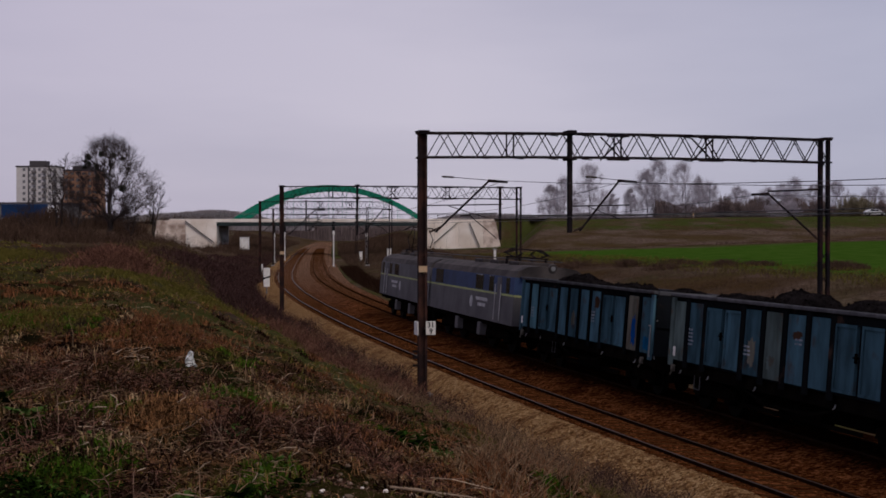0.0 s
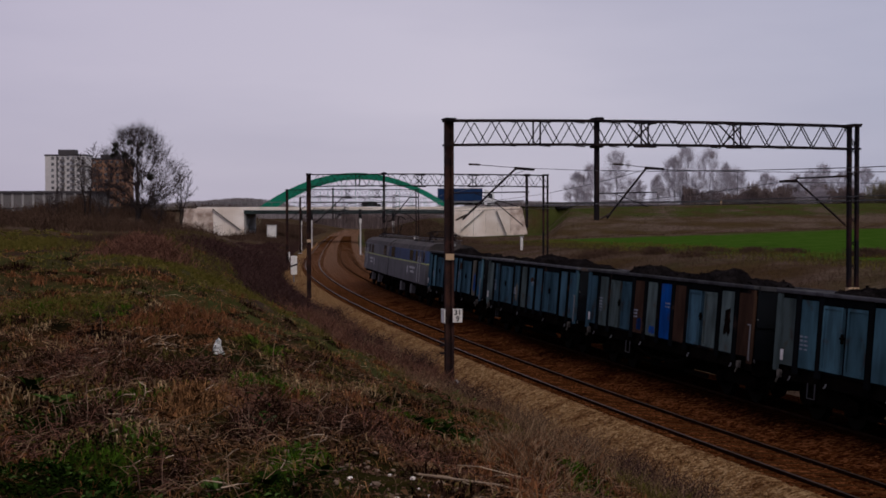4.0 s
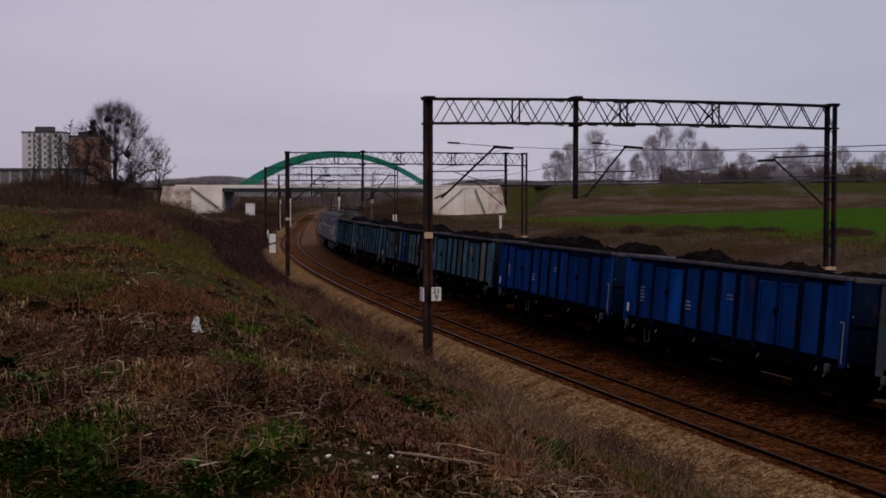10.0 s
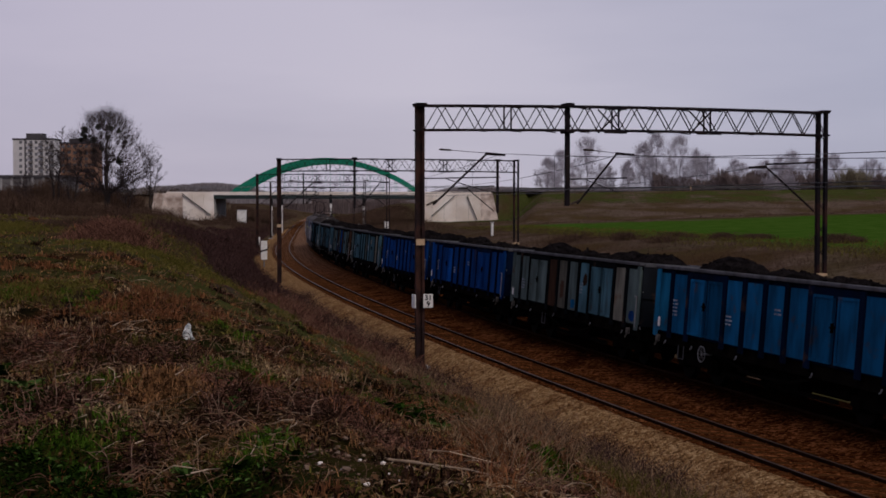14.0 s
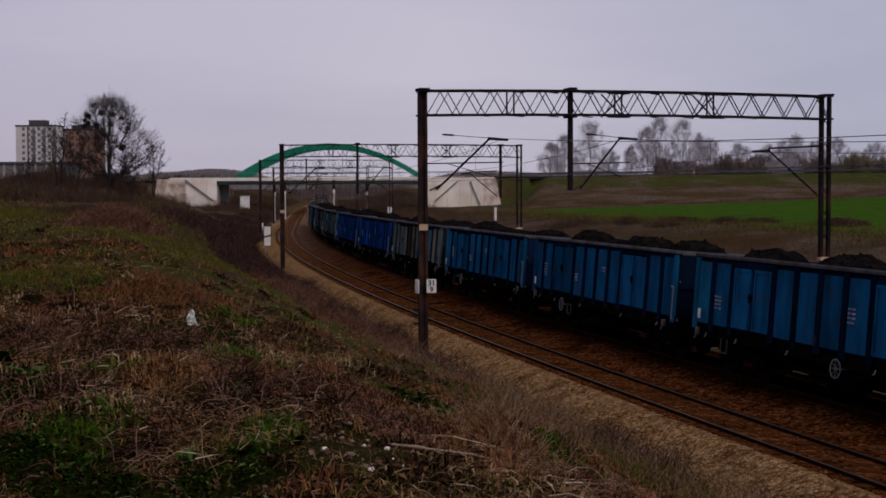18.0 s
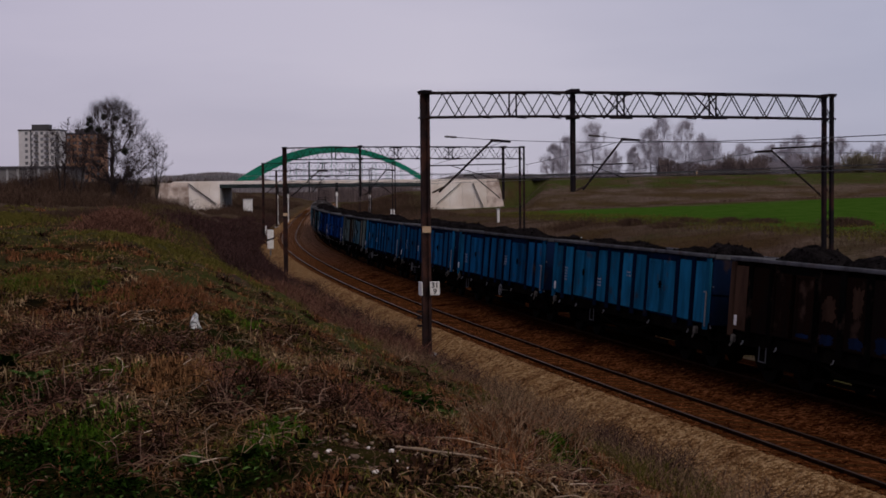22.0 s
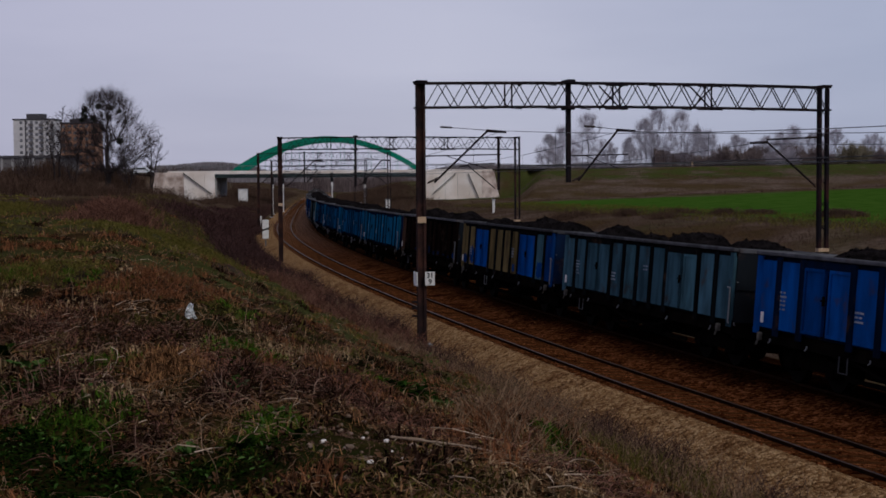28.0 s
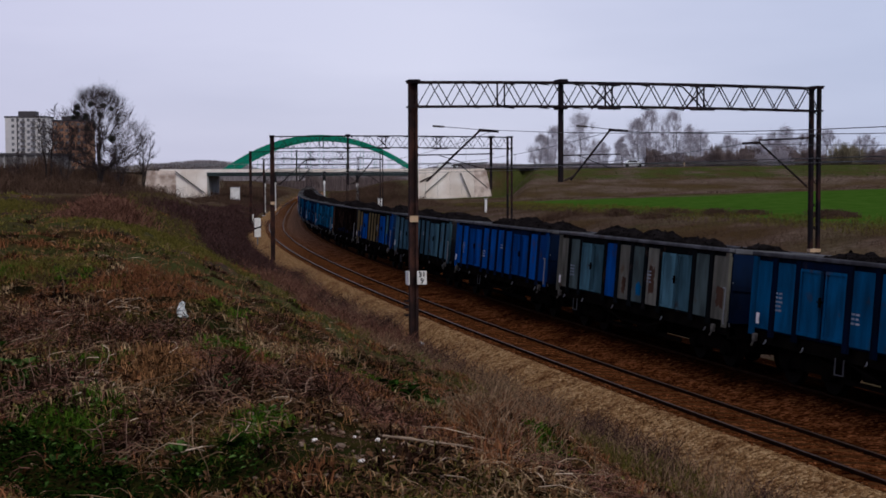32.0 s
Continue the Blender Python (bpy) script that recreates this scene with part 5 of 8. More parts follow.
def build_wagon(side_paints, rib, rim, end_paint, label, marks, seed, handwheel=None, patches=()):
    """An open bogie coal wagon. side_paints: twelve paints from its leading end."""
    t = thing("open_wagon", label, "freight wagon", "coal wagons of the train")
    rnd = random.Random(seed)
    for sx in (-1, 1):
        turn = 180 if sx < 0 else 0

        def place(k):
            # bay k counts from the leading end
            y_hi = HALF_L - k * BAY
            return pose(sx * (HALF_W - 0.03), y_hi if sx < 0 else y_hi - BAY, 0, 0, 0, turn)

        for k in range(BAYS):
            pm = P[side_paints[k]]
            if k in (2, 3, 8, 9):
                leaf = tinted("door", "leaf", t, place(k), pm)
                if k in (2, 8):
                    part("latch", D["latch"], [], leaf, m=pose(0, 0 if sx < 0 else 0, 0) if sx > 0 else pose(0, BAY, 0))
            else:
                tinted("side_panel", "panel", t, place(k), pm)
        for k in (2, 8):
            y_hi = HALF_L - k * BAY
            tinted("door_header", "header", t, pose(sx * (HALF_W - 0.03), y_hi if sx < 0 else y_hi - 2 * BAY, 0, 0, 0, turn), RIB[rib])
        for k in range(BAYS + 1):
            if k in (3, 9):
                continue
            y = HALF_L - k * BAY - (0.13 if k == 0 else -0.13 if k == BAYS else 0)
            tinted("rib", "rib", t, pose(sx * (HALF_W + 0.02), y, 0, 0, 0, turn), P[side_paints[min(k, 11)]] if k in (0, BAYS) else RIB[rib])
    for sy in (-1, 1):
        # end walls are painted darker than the sides to hold the gap's shade
        tinted("end_wall", "end", t, pose(0, sy * (HALF_L - 0.06), 0, 0, 0, 0 if sy > 0 else 180), P["deep_blue" if "blue" in end_paint else "sooty"])
        bo = part("bogie", D["bogie"], [], t, m=pose(0, sy * 4.5, 0))
        for y in (-0.9, 0.9):
            part("wheelset", D["wheelset"], [], bo, m=pose(0, y, 0))
        for sx in (-0.875, 0.875):
            part("buffer", D["buffer"], [], t, m=pose(sx, sy * (HALF_L - 0.01), 1.06, 0, 0, 0 if sy > 0 else 180))
        part("grab_rail", D["grab"], [], t, m=pose(-HALF_W + 0.06, sy * (HALF_L + 0.03), 0, 0, 0, 90 if sy > 0 else 270), label="pale steel grab rail")
    tinted("top_rail", "rim", t, None, P[rim])
    # dark sheet behind the panels: paints shade into gaps and below the rim
    for sx in (-1, 1):
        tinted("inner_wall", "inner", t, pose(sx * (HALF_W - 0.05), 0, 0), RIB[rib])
    part("underframe", D["frame"], [], t)
    part("brake_gear", D["gear"], [], t)
    part("label_holder", D["tag"], [], t, m=pose(-HALF_W - 0.16, HALF_L - 0.62, 1.52), label="white paper label in its holder")
    part("grab_rail", D["corner_rail"], [], t, m=pose(-HALF_W - 0.1, -HALF_L + 0.06, 0), label="pale bent steel grab rail")
    for y in (HALF_L - 0.3, -HALF_L + 0.75):
        part("jack_bracket", D["bracket"], [], t, m=pose(-HALF_W - 0.02, y, 0), label="rubbed pale steel bracket")
    for y in (-5.2, -2.4, 1.3, 3.9, 5.6):
        part("tie_hook", D["hook"], [], t, m=pose(-HALF_W + 0.02, y, 0.02))
    if handwheel is not None:
        part("brake_handwheel", D["handwheel"], [], t, m=pose(-HALF_W - 0.02, HALF_L - handwheel, 0.86))
    for k, share, z0, z1, pc in patches:
        y = HALF_L - (k + 0.5) * BAY
        w = (BAY - 0.22) * share / 2
        o = (rnd.random() - 0.5) * 0.2
        outline = []
        for i in range(36):
            a = 2 * math.pi * i / 36
            f = 0.86 / max(abs(math.cos(a)), abs(math.sin(a))) ** 0.6 * rnd.uniform(0.66, 1.08)
            outline.append((max(-w, min(w, w * f * math.cos(a))), (z0 + z1) / 2 + (z1 - z0) / 2 * f * math.sin(a)))
        n = len(outline)
        vs = [(dx, y + o + a, b) for dx in (-0.003, 0.0) for a, b in outline]
        part("paint_patch", Shape().add(vs, [tuple(range(n)), tuple(range(2 * n - 1, n - 1, -1))] + [(i, i + n, (i + 1) % n + n, (i + 1) % n) for i in range(n)]), P[pc], t, m=pose(-HALF_W - 0.031, 0, 0))
    step_y = HALF_L - (1.9 if seed % 2 else 4.1)
    st = Shape()
    for dy in (-0.17, 0.17):
        st.bar((-HALF_W - 0.03, step_y + dy, 0.60), (-HALF_W - 0.03, step_y + dy, FLOOR - 0.26), 0.024)
    st.bar((-HALF_W - 0.03, step_y - 0.18, 0.60), (-HALF_W - 0.03, step_y + 0.18, 0.60), 0.03, 0.024)
    part("foot_step", st, M["galvanised"] if seed == 112 else P["rim"], t, "bent steel foot step")
    for y, z, w, h in marks:
        bars = Shape()
        rows = max(1, int(h / 0.12))
        for i in range(rows):
            for j in range(2):
                a = w * (0.55 + 0.45 * rnd.random()) / 2
                bars.box(-0.004, 0.0, y - j * w * 0.36 - a * 0.7, y - j * w * 0.36, z + i * 0.1, z + i * 0.1 + 0.045)
        part("lettering", bars, M["lettering"], t, "faded white lettering", m=pose(-HALF_W - 0.035, 0, 0))
    return t


def coal_heap(seed):
    """Loose coal heaped in ridges above the wagon's rim."""
    rnd = random.Random(seed)
    nx, ny = 14, 90
    humps = [(-4.6 + 3.1 * k + rnd.uniform(-0.6, 0.6), rnd.uniform(-0.3, 0.3), rnd.uniform(0.34, 0.66), rnd.uniform(1.2, 1.7)) for k in range(4)]
    vs = []
    for j in range(ny + 1):
        y = -HALF_L + 0.15 + (2 * HALF_L - 0.3) * j / ny
        for i in range(nx + 1):
            x = -HALF_W + 0.08 + (2 * HALF_W - 0.16) * i / nx
            e = min(1, (HALF_W - abs(x)) / 0.9, (HALF_L - abs(y)) / 1.2)
            z = TOP - 0.62 + 0.34 * e
            z += max([0] + [hh * max(0, 1 - ((y - hy) / hr) ** 2 - ((x - hx) / 1.35) ** 2) for hy, hx, hh, hr in humps]) * min(1, e * 2)
            z += rnd.uniform(-0.05, 0.05) + 0.06 * math.sin(y * 5.1 + x * 3 + seed) * math.sin(x * 4.3 - y * 2.2)
            vs.append((x, y, z))
    w = nx + 1
    fs = [(j * w + i, j * w + i + 1, (j + 1) * w + i + 1, (j + 1) * w + i) for j in range(ny) for i in range(nx)]
    sh = Shape().add(vs, fs)
    for _ in range(260):
        k = rnd.randrange(len(vs))
        x, y, z = vs[k]
        r = rnd.uniform(0.03, 0.06)
        sh.add([(x + r, y, z), (x - r, y + r * 0.3, z), (x, y + r, z), (x, y - r, z + 0.02), (x, y, z + r), (x, y, z - r)],
               [(0, 2, 4), (2, 1, 4), (1, 3, 4), (3, 0, 4), (2, 0, 5), (1, 2, 5), (3, 1, 5), (0, 3, 5)])
    return tagged(part("coal_load", sh, M["coal"]), "heaped black coal load in an open wagon", "coal", "coal loads of the train")


def uniform(c, **other):
    """Twelve panels of one paint, but for those named by bay."""
    return [other.get("b%d" % k, c) for k in range(12)]


TRAIN = [
    (uniform("dark_teal", b1="teal", b10="grey", b11="dark_teal"), "dark", "rim", "dark_teal", "sooty dark teal coal wagon with rusty patches"),
    (uniform("dark_teal", b0="grey_teal", b5="grey_teal"), "dark", "rim", "dark_teal", "sooty dark teal coal wagon with a grey top rail"),
    (uniform("grey_teal", b0="dark_teal", b3="dark_teal", b4="rust", b6="vivid", b7="rust", b8="dark_teal", b11="rust"), "dark", "rim", "rust", "grey-green coal wagon with rusty panels and one blue panel"),
    (uniform("teal", b0="grey_teal", b2="teal", b6="grey_teal", b10="grey"), "dark", "rim", "dark_teal", "faded teal coal wagon with rubbed panels"),
    (uniform("blue"), "blue", "rim", "blue", "strong blue coal wagon"),
    (uniform("blue", b3="vivid"), "blue", "rim", "blue", "strong blue coal wagon with white lettering"),
    (uniform("grey_teal", b4="rust", b5="grey", b7="teal", b10="grey", b8="teal", b9="teal"), "dark", "rim", "dark_teal", "grey-green coal wagon with rust-brown panels"),
    (uniform("mid_blue", b0="light_blue"), "blue", "rim", "mid_blue", "weathered blue coal wagon with a pale top rail"),
    (uniform("mid_blue"), "blue", "rim", "mid_blue", "weathered blue coal wagon"),
    (uniform("mid_blue", b0="light_blue", b5="mid_blue"), "blue", "rim", "mid_blue", "weathered blue coal wagon with a brake handwheel"),
    (uniform("light_blue"), "blue", "rim", "mid_blue", "pale blue coal wagon with white lettering"),
    (uniform("brown", b0="rust", b4="brown"), "brown", "rim", "brown", "burnt brown rusty coal wagon"),
    (uniform("yellow", b2="vivid", b3="vivid", b8="vivid", b9="vivid", b10="teal", b11="blue"), "dark", "rim", "blue", "patched coal wagon of ochre and blue panels"),
    (uniform("dark_teal", b5="teal", b9="teal"), "dark", "rim", "dark_teal", "sooty dark teal coal wagon"),
    (uniform("vivid", b11="blue"), "blue", "rim", "blue", "bright blue coal wagon"),
    (uniform("grey_teal", b0="grey", b2="teal", b3="teal", b4="vivid", b5="grey", b7="grey", b8="teal", b9="teal", b10="grey_teal", b11="grey"), "dark", "rim", "blue", "patched grey-green coal wagon with one bright blue panel"),
    (uniform("mid_blue"), "blue", "rim", "mid_blue", "weathered blue coal wagon with a pale label"),
    (uniform("mid_blue", b5="light_blue"), "blue", "rim", "mid_blue", "weathered blue coal wagon"),
]
PITCH = 14.1
# distance of the brake handwheel from the leading end, by wagon
HANDWHEEL = {7: 3.2, 8: 3.3, 9: 7.3}
# blotches of other paint: bay, its width's share, lower and upper height, paint
PATCHES = {
    0: ((10, 0.5, 1.3, 2.4, "vivid"), (11, 0.8, 1.3, 1.8, "mid_blue"), (10, 0.3, 2.3, 2.9, "grey"), (5, 0.5, 1.6, 2.2, "grey"), (7, 0.7, 2.3, 2.8, "rust")),
    1: ((4, 0.6, 1.4, 2.3, "grey"), (6, 0.7, 2.3, 2.55, "rust"), (5, 0.6, 1.4, 1.9, "grey_teal")),
    2: ((4, 0.6, 1.3, 1.8, "blue"), (5, 0.7, 1.3, 1.6, "vivid"), (10, 0.6, 1.6, 2.6, "brown")),
    3: ((6, 0.5, 1.7, 2.4, "grey"), (8, 0.6, 2.3, 2.7, "grey")),
    6: ((5, 0.6, 1.5, 2.3, "rust"), (7, 0.6, 2.1, 2.6, "rust"), (6, 0.7, 1.3, 1.7, "mid_blue"), (11, 0.7, 1.3, 1.7, "blue")),
    11: ((3, 0.9, 1.3, 1.5, "deep_blue"), (4, 0.95, 1.28, 1.58, "deep_blue"), (5, 0.9, 1.28, 1.62, "deep_blue"), (6, 0.85, 1.28, 1.75, "deep_blue"), (7, 0.9, 1.28, 1.52, "deep_blue"), (8, 0.9, 1.28, 1.56, "deep_blue"), (9, 0.95, 1.28, 1.5, "deep_blue"), (10, 0.7, 1.28, 1.45, "deep_blue"), (11, 0.8, 1.3, 1.6, "blue"), (4, 0.9, 1.75, 2.5, "rust"), (5, 0.7, 1.9, 2.8, "rust")),
    12: ((1, 1.05, 1.25, 2.15, "blue"), (0, 1.0, 1.25, 1.75, "blue"), (10, 1.0, 1.25, 2.0, "blue"), (7, 0.5, 1.3, 1.7, "blue")),
    15: ((7, 0.6, 1.5, 2.5, "rust"), (5, 0.5, 1.4, 2.0, "rust"), (11, 0.7, 1.5, 2.2, "rust"), (6, 0.6, 1.4, 1.9, "mid_blue")),
}
WAGONS = []
for i, (sides, rib, rim, endp, label) in enumerate(TRAIN):
    marks = [(5.3, 1.75, 0.55, 0.6), (-0.5, 2.2, 0.5, 0.25), (2.0, 1.75, 0.5, 0.45)] if i % 3 else [(5.2, 1.7, 0.6, 0.5), (-1.2, 1.9, 0.45, 0.5)]
    if i == 11:
        marks = []
    WAGONS.append((build_wagon(sides, rib, rim, endp, label, marks, 100 + i, handwheel=HANDWHEEL.get(i), patches=PATCHES.get(i, ())), coal_heap(40 + i)))


def build_loco(front, label):
    """One half of a two-section electric locomotive; the cab is at its leading (front) or trailing end."""
    t = thing("electric_locomotive", label, "locomotive", "locomotive sections")
    hl, hw, zf, zr = 7.35, 1.5, 1.15, 3.56
    cab = 1 if front else -1
    prof = [(-hw, zf), (-hw, 3.05), (-hw + 0.12, 3.3), (-hw + 0.5, 3.5), (-0.5, zr), (0.5, zr), (hw - 0.5, 3.5), (hw - 0.12, 3.3), (hw, 3.05), (hw, zf)]
    lower = [(-hw, zf), (-hw, 2.28), (hw, 2.28), (hw, zf)]
    upper = [(-hw, 2.36), (-hw, 3.05), (hw, 3.05), (hw, 2.36)]
    roof = [(-hw, 3.05), (-hw + 0.12, 3.3), (-hw + 0.5, 3.5), (-0.5, zr), (0.5, zr), (hw - 0.5, 3.5), (hw - 0.12, 3.3), (hw, 3.05)]
    ys = [(0, -hl, 0, 0), (0, hl, 0, 0)]
    part("lower_body", Shape().sweep([(x, z) for x, z in lower], ys), M["loco_grey"], t, "dusty grey lower body")
    part("upper_body", Shape().sweep([(x, z) for x, z in upper], ys), M["loco_blue"] if not front else M["loco_grey"], t)
    part("stripe", Shape().box(-hw - 0.006, hw + 0.006, -hl - 0.006, hl + 0.006, 2.28, 2.36), M["loco_stripe"], t, "faded yellow-green stripe")
    part("roof", Shape().sweep([(x * 0.99, z) for x, z in roof], ys), M["loco_roof"], t, "sooty grey roof")
    win = Shape().soft_box(-0.012, 0.012, -0.42, 0.42, -0.3, 0.3, 0.01).mesh("window", [M["glass_dark"]])
    grille = Shape()
    grille.box(-0.01, 0.012, -0.75, 0.75, -0.32, 0.32)
    for i in range(9):
        grille.box(-0.03, 0.012, -0.75, 0.75, -0.3 + i * 0.07, -0.27 + i * 0.07)
    grille = grille.mesh("ventilation_grille", [M["glass_dark"]])
    for sx in (-1, 1):
        for y, k in ((cab * 6.45, 0.6), (cab * 3.95, 0.85), (cab * 2.0, 1.5)):
            part("window", win, [], t, m=pose(sx * (hw + 0.006), y, 2.70) @ Matrix.Diagonal((1, k, 1.05, 1)))
        for y in (-cab * 5.6,):
            part("ventilation_grille", grille, [], t, m=pose(sx * (hw + 0.006), y, 2.72, 0, 0, 180 if sx > 0 else 0))
        door = part("cab_door", Shape().soft_box(-0.012, 0.012, -0.34, 0.34, zf + 0.1, 3.0, 0.01), M["loco_grey"], t, m=pose(sx * (hw + 0.004), cab * 5.2, 0))
        for dy in (-0.42, 0.42):
            part("handrail", Shape().rod((sx * 0.06, dy, zf + 0.1), (sx * 0.06, dy, 2.7), 0.02, n=6), M["loco_lettering"], door, "pale steel handrail")
        let = Shape()
        for i, w in enumerate((1.9, 1.3)):
            let.box(-0.004, 0.004, -w / 2, w / 2, 1.92 - i * 0.24, 2.06 - i * 0.24)
        part("lettering", let, M["loco_lettering"], t, "faded white lettering", m=pose(sx * (hw + 0.006), cab * 2.5, 0))
        em = Shape().rod((-0.004, 0, 0), (0.004, 0, 0), 0.25, n=16)
        part("emblem", em, M["loco_lettering"], t, "faded round white emblem", m=pose(sx * (hw + 0.006), cab * 0.75, 1.82))
    # cab end: raked windscreen, lamps, buffer beam
    y = cab * hl
    for sx in (-0.62, 0.62):
        part("windscreen", Shape().soft_box(-0.5, 0.5, -0.015, 0.015, 2.45, 3.02, 0.01), M["glass_dark"], t, m=pose(sx, y + cab * 0.012, 0))
        part("headlight", Shape().rod((0, 0, 0), (0, cab * 0.08, 0), 0.15, 0.13, 14), M["lorry_white"], t, "round white headlight", m=pose(sx * 1.55, y, 1.65))
    part("headlight", Shape().rod((0, 0, 0), (0, cab * 0.14, 0), 0.2, 0.17, 16), M["loco_roof"], t, "round roof headlight", m=pose(0, y - cab * 0.1, 3.5))
    part("headlight_glass", Shape().rod((0, 0, 0), (0, cab * 0.02, 0), 0.09, 0.09, 16), M["galvanised"], t, m=pose(0, y + cab * 0.045, 3.5))
    part("sun_visor", Shape().box(-1.3, 1.3, min(0, cab * 0.25), max(0, cab * 0.25), 3.06, 3.1), M["loco_blue"], t, m=pose(0, y, 0))
    part("gangway", Shape().soft_box(-0.5, 0.5, -0.28, 0.28, 1.2, 3.1, 0.04), M["underframe"], t, "black gangway bellows between the sections", m=pose(0, -cab * (hl + 0.26), 0))
    fr = Shape().box(-1.35, 1.35, -hl, hl, 0.95, zf)
    fr.soft_box(-1.2, 1.2, -1.6, 1.6, 0.4, 0.95, 0.05)
    part("underframe", fr, M["underframe"], t)
    for sx in (-0.875, 0.875):
        part("buffer", D["buffer"], [], t, m=pose(sx, y, 1.06, 0, 0, 0 if cab > 0 else 180))
    for yy in (-4.1, 4.1):
        bo = part("bogie", D["bogie"], [], t, m=pose(0, yy, 0) @ Matrix.Diagonal((1.12, 1.5, 1.15, 1)))
        for w in (-1.02, 1.02):
            part("wheelset", D["wheelset"], [], bo, m=pose(0, w, 0))
        part("sand_box", Shape().soft_box(-1.42, -1.1, -0.25, 0.25, 0.45, 1.0, 0.03), M["loco_grey"], t, "dusty grey sand box", m=pose(0, yy + 2.1 * (1 if yy < 0 else -1), 0))
    for i, yy in enumerate((-4.5, -1.5, 1.2)):
        part("roof_hatch", Shape().soft_box(-0.8, 0.8, -0.7, 0.7, zr - 0.12, zr + 0.14, 0.05), M["loco_roof"], t, m=pose(0, cab * -yy, 0))
    for sx in (-0.55, 0.55):
        part("roof_cable", Shape().rod((sx, -hl + 0.6, zr + 0.22), (sx, hl - 1.4, zr + 0.22), 0.025, n=6), M["wire"], t)
    for yy in (-5.8, -3, 0, 3):
        insulator((0.55, yy, zr - 0.05), (0.55, yy, zr + 0.22), t)
    # pantograph: raised on the leading section, folded on the other
    pan = thing("pantograph", "", "")
    pan.parent = t
    pan.matrix_basis = pose(0, cab * 3.6, zr)
    base = Shape()
    for sx in (-0.6, 0.6):
        base.bar((sx, -1.0, 0.3), (sx, 1.0, 0.3), 0.06)
    for yy in (-1.0, 1.0):
        base.bar((-0.6, yy, 0.3), (0.6, yy, 0.3), 0.06)
        for sx in (-0.55, 0.55):
            base.rod((sx, yy, -0.05), (sx, yy, 0.3), 0.06, n=8)
    part("pantograph_base", base, M["steel_dark"], pan)
    up = 1.25 if front else 0.28
    for sx in (-0.5, 0.5):
        for sy in (-1, 1):
            arm = Shape().rod((sx, sy * 0.3, 0.32), (sx * 1.1, sy * (0.95 if front else 1.25), 0.32 + up / 2), 0.03, n=6)
            arm.rod((sx * 1.1, sy * (0.95 if front else 1.25), 0.32 + up / 2), (sx * 0.8, sy * 0.2, 0.32 + up), 0.025, n=6)
            part("pantograph_arm", arm, M["steel_dark"], pan)
    hd = Shape()
    for sy in (-0.2, 0.2):
        hd.rod((-0.6, sy, 0.36 + up), (0.6, sy, 0.36 + up), 0.03, n=6)
        for sx in (-1, 1):
            hd.rod((sx * 0.6, sy, 0.36 + up), (sx * 0.95, sy, 0.16 + up), 0.025, n=6)
    part("pantograph_head", hd, M["steel_dark"], pan)
    return t


LOCO = [build_loco(True, "dusty grey-blue electric locomotive section with its pantograph up"),
        build_loco(False, "dusty blue electric locomotive section with a yellow-green stripe")]


def rail_pose(s, base):
    """The pose of a vehicle on the second track whose bogies stand base metres before and behind s."""
    x0, y0, h0, c0 = on_track(s - base, SPACING)
    x1, y1, h1, c1 = on_track(s + base, SPACING)
    yaw = math.degrees(math.atan2(-(x1 - x0), y1 - y0))
    return pose((x0 + x1) / 2, (y0 + y1) / 2, 0.006, 0, math.degrees((c0 + c1) / 2), yaw)


# metres along the line of the first wagon's leading end, every two seconds
LEAD = [-140.08, -128.42, -116.55, -104.5, -92.27, -79.87, -67.33, -54.64, -41.82, -28.86, -15.77, -2.55, 10.82, 24.35, 38.05, 51.94, 66.04]


def lead(t):
    return float(np.interp(t, np.arange(0, 33, 2), LEAD))


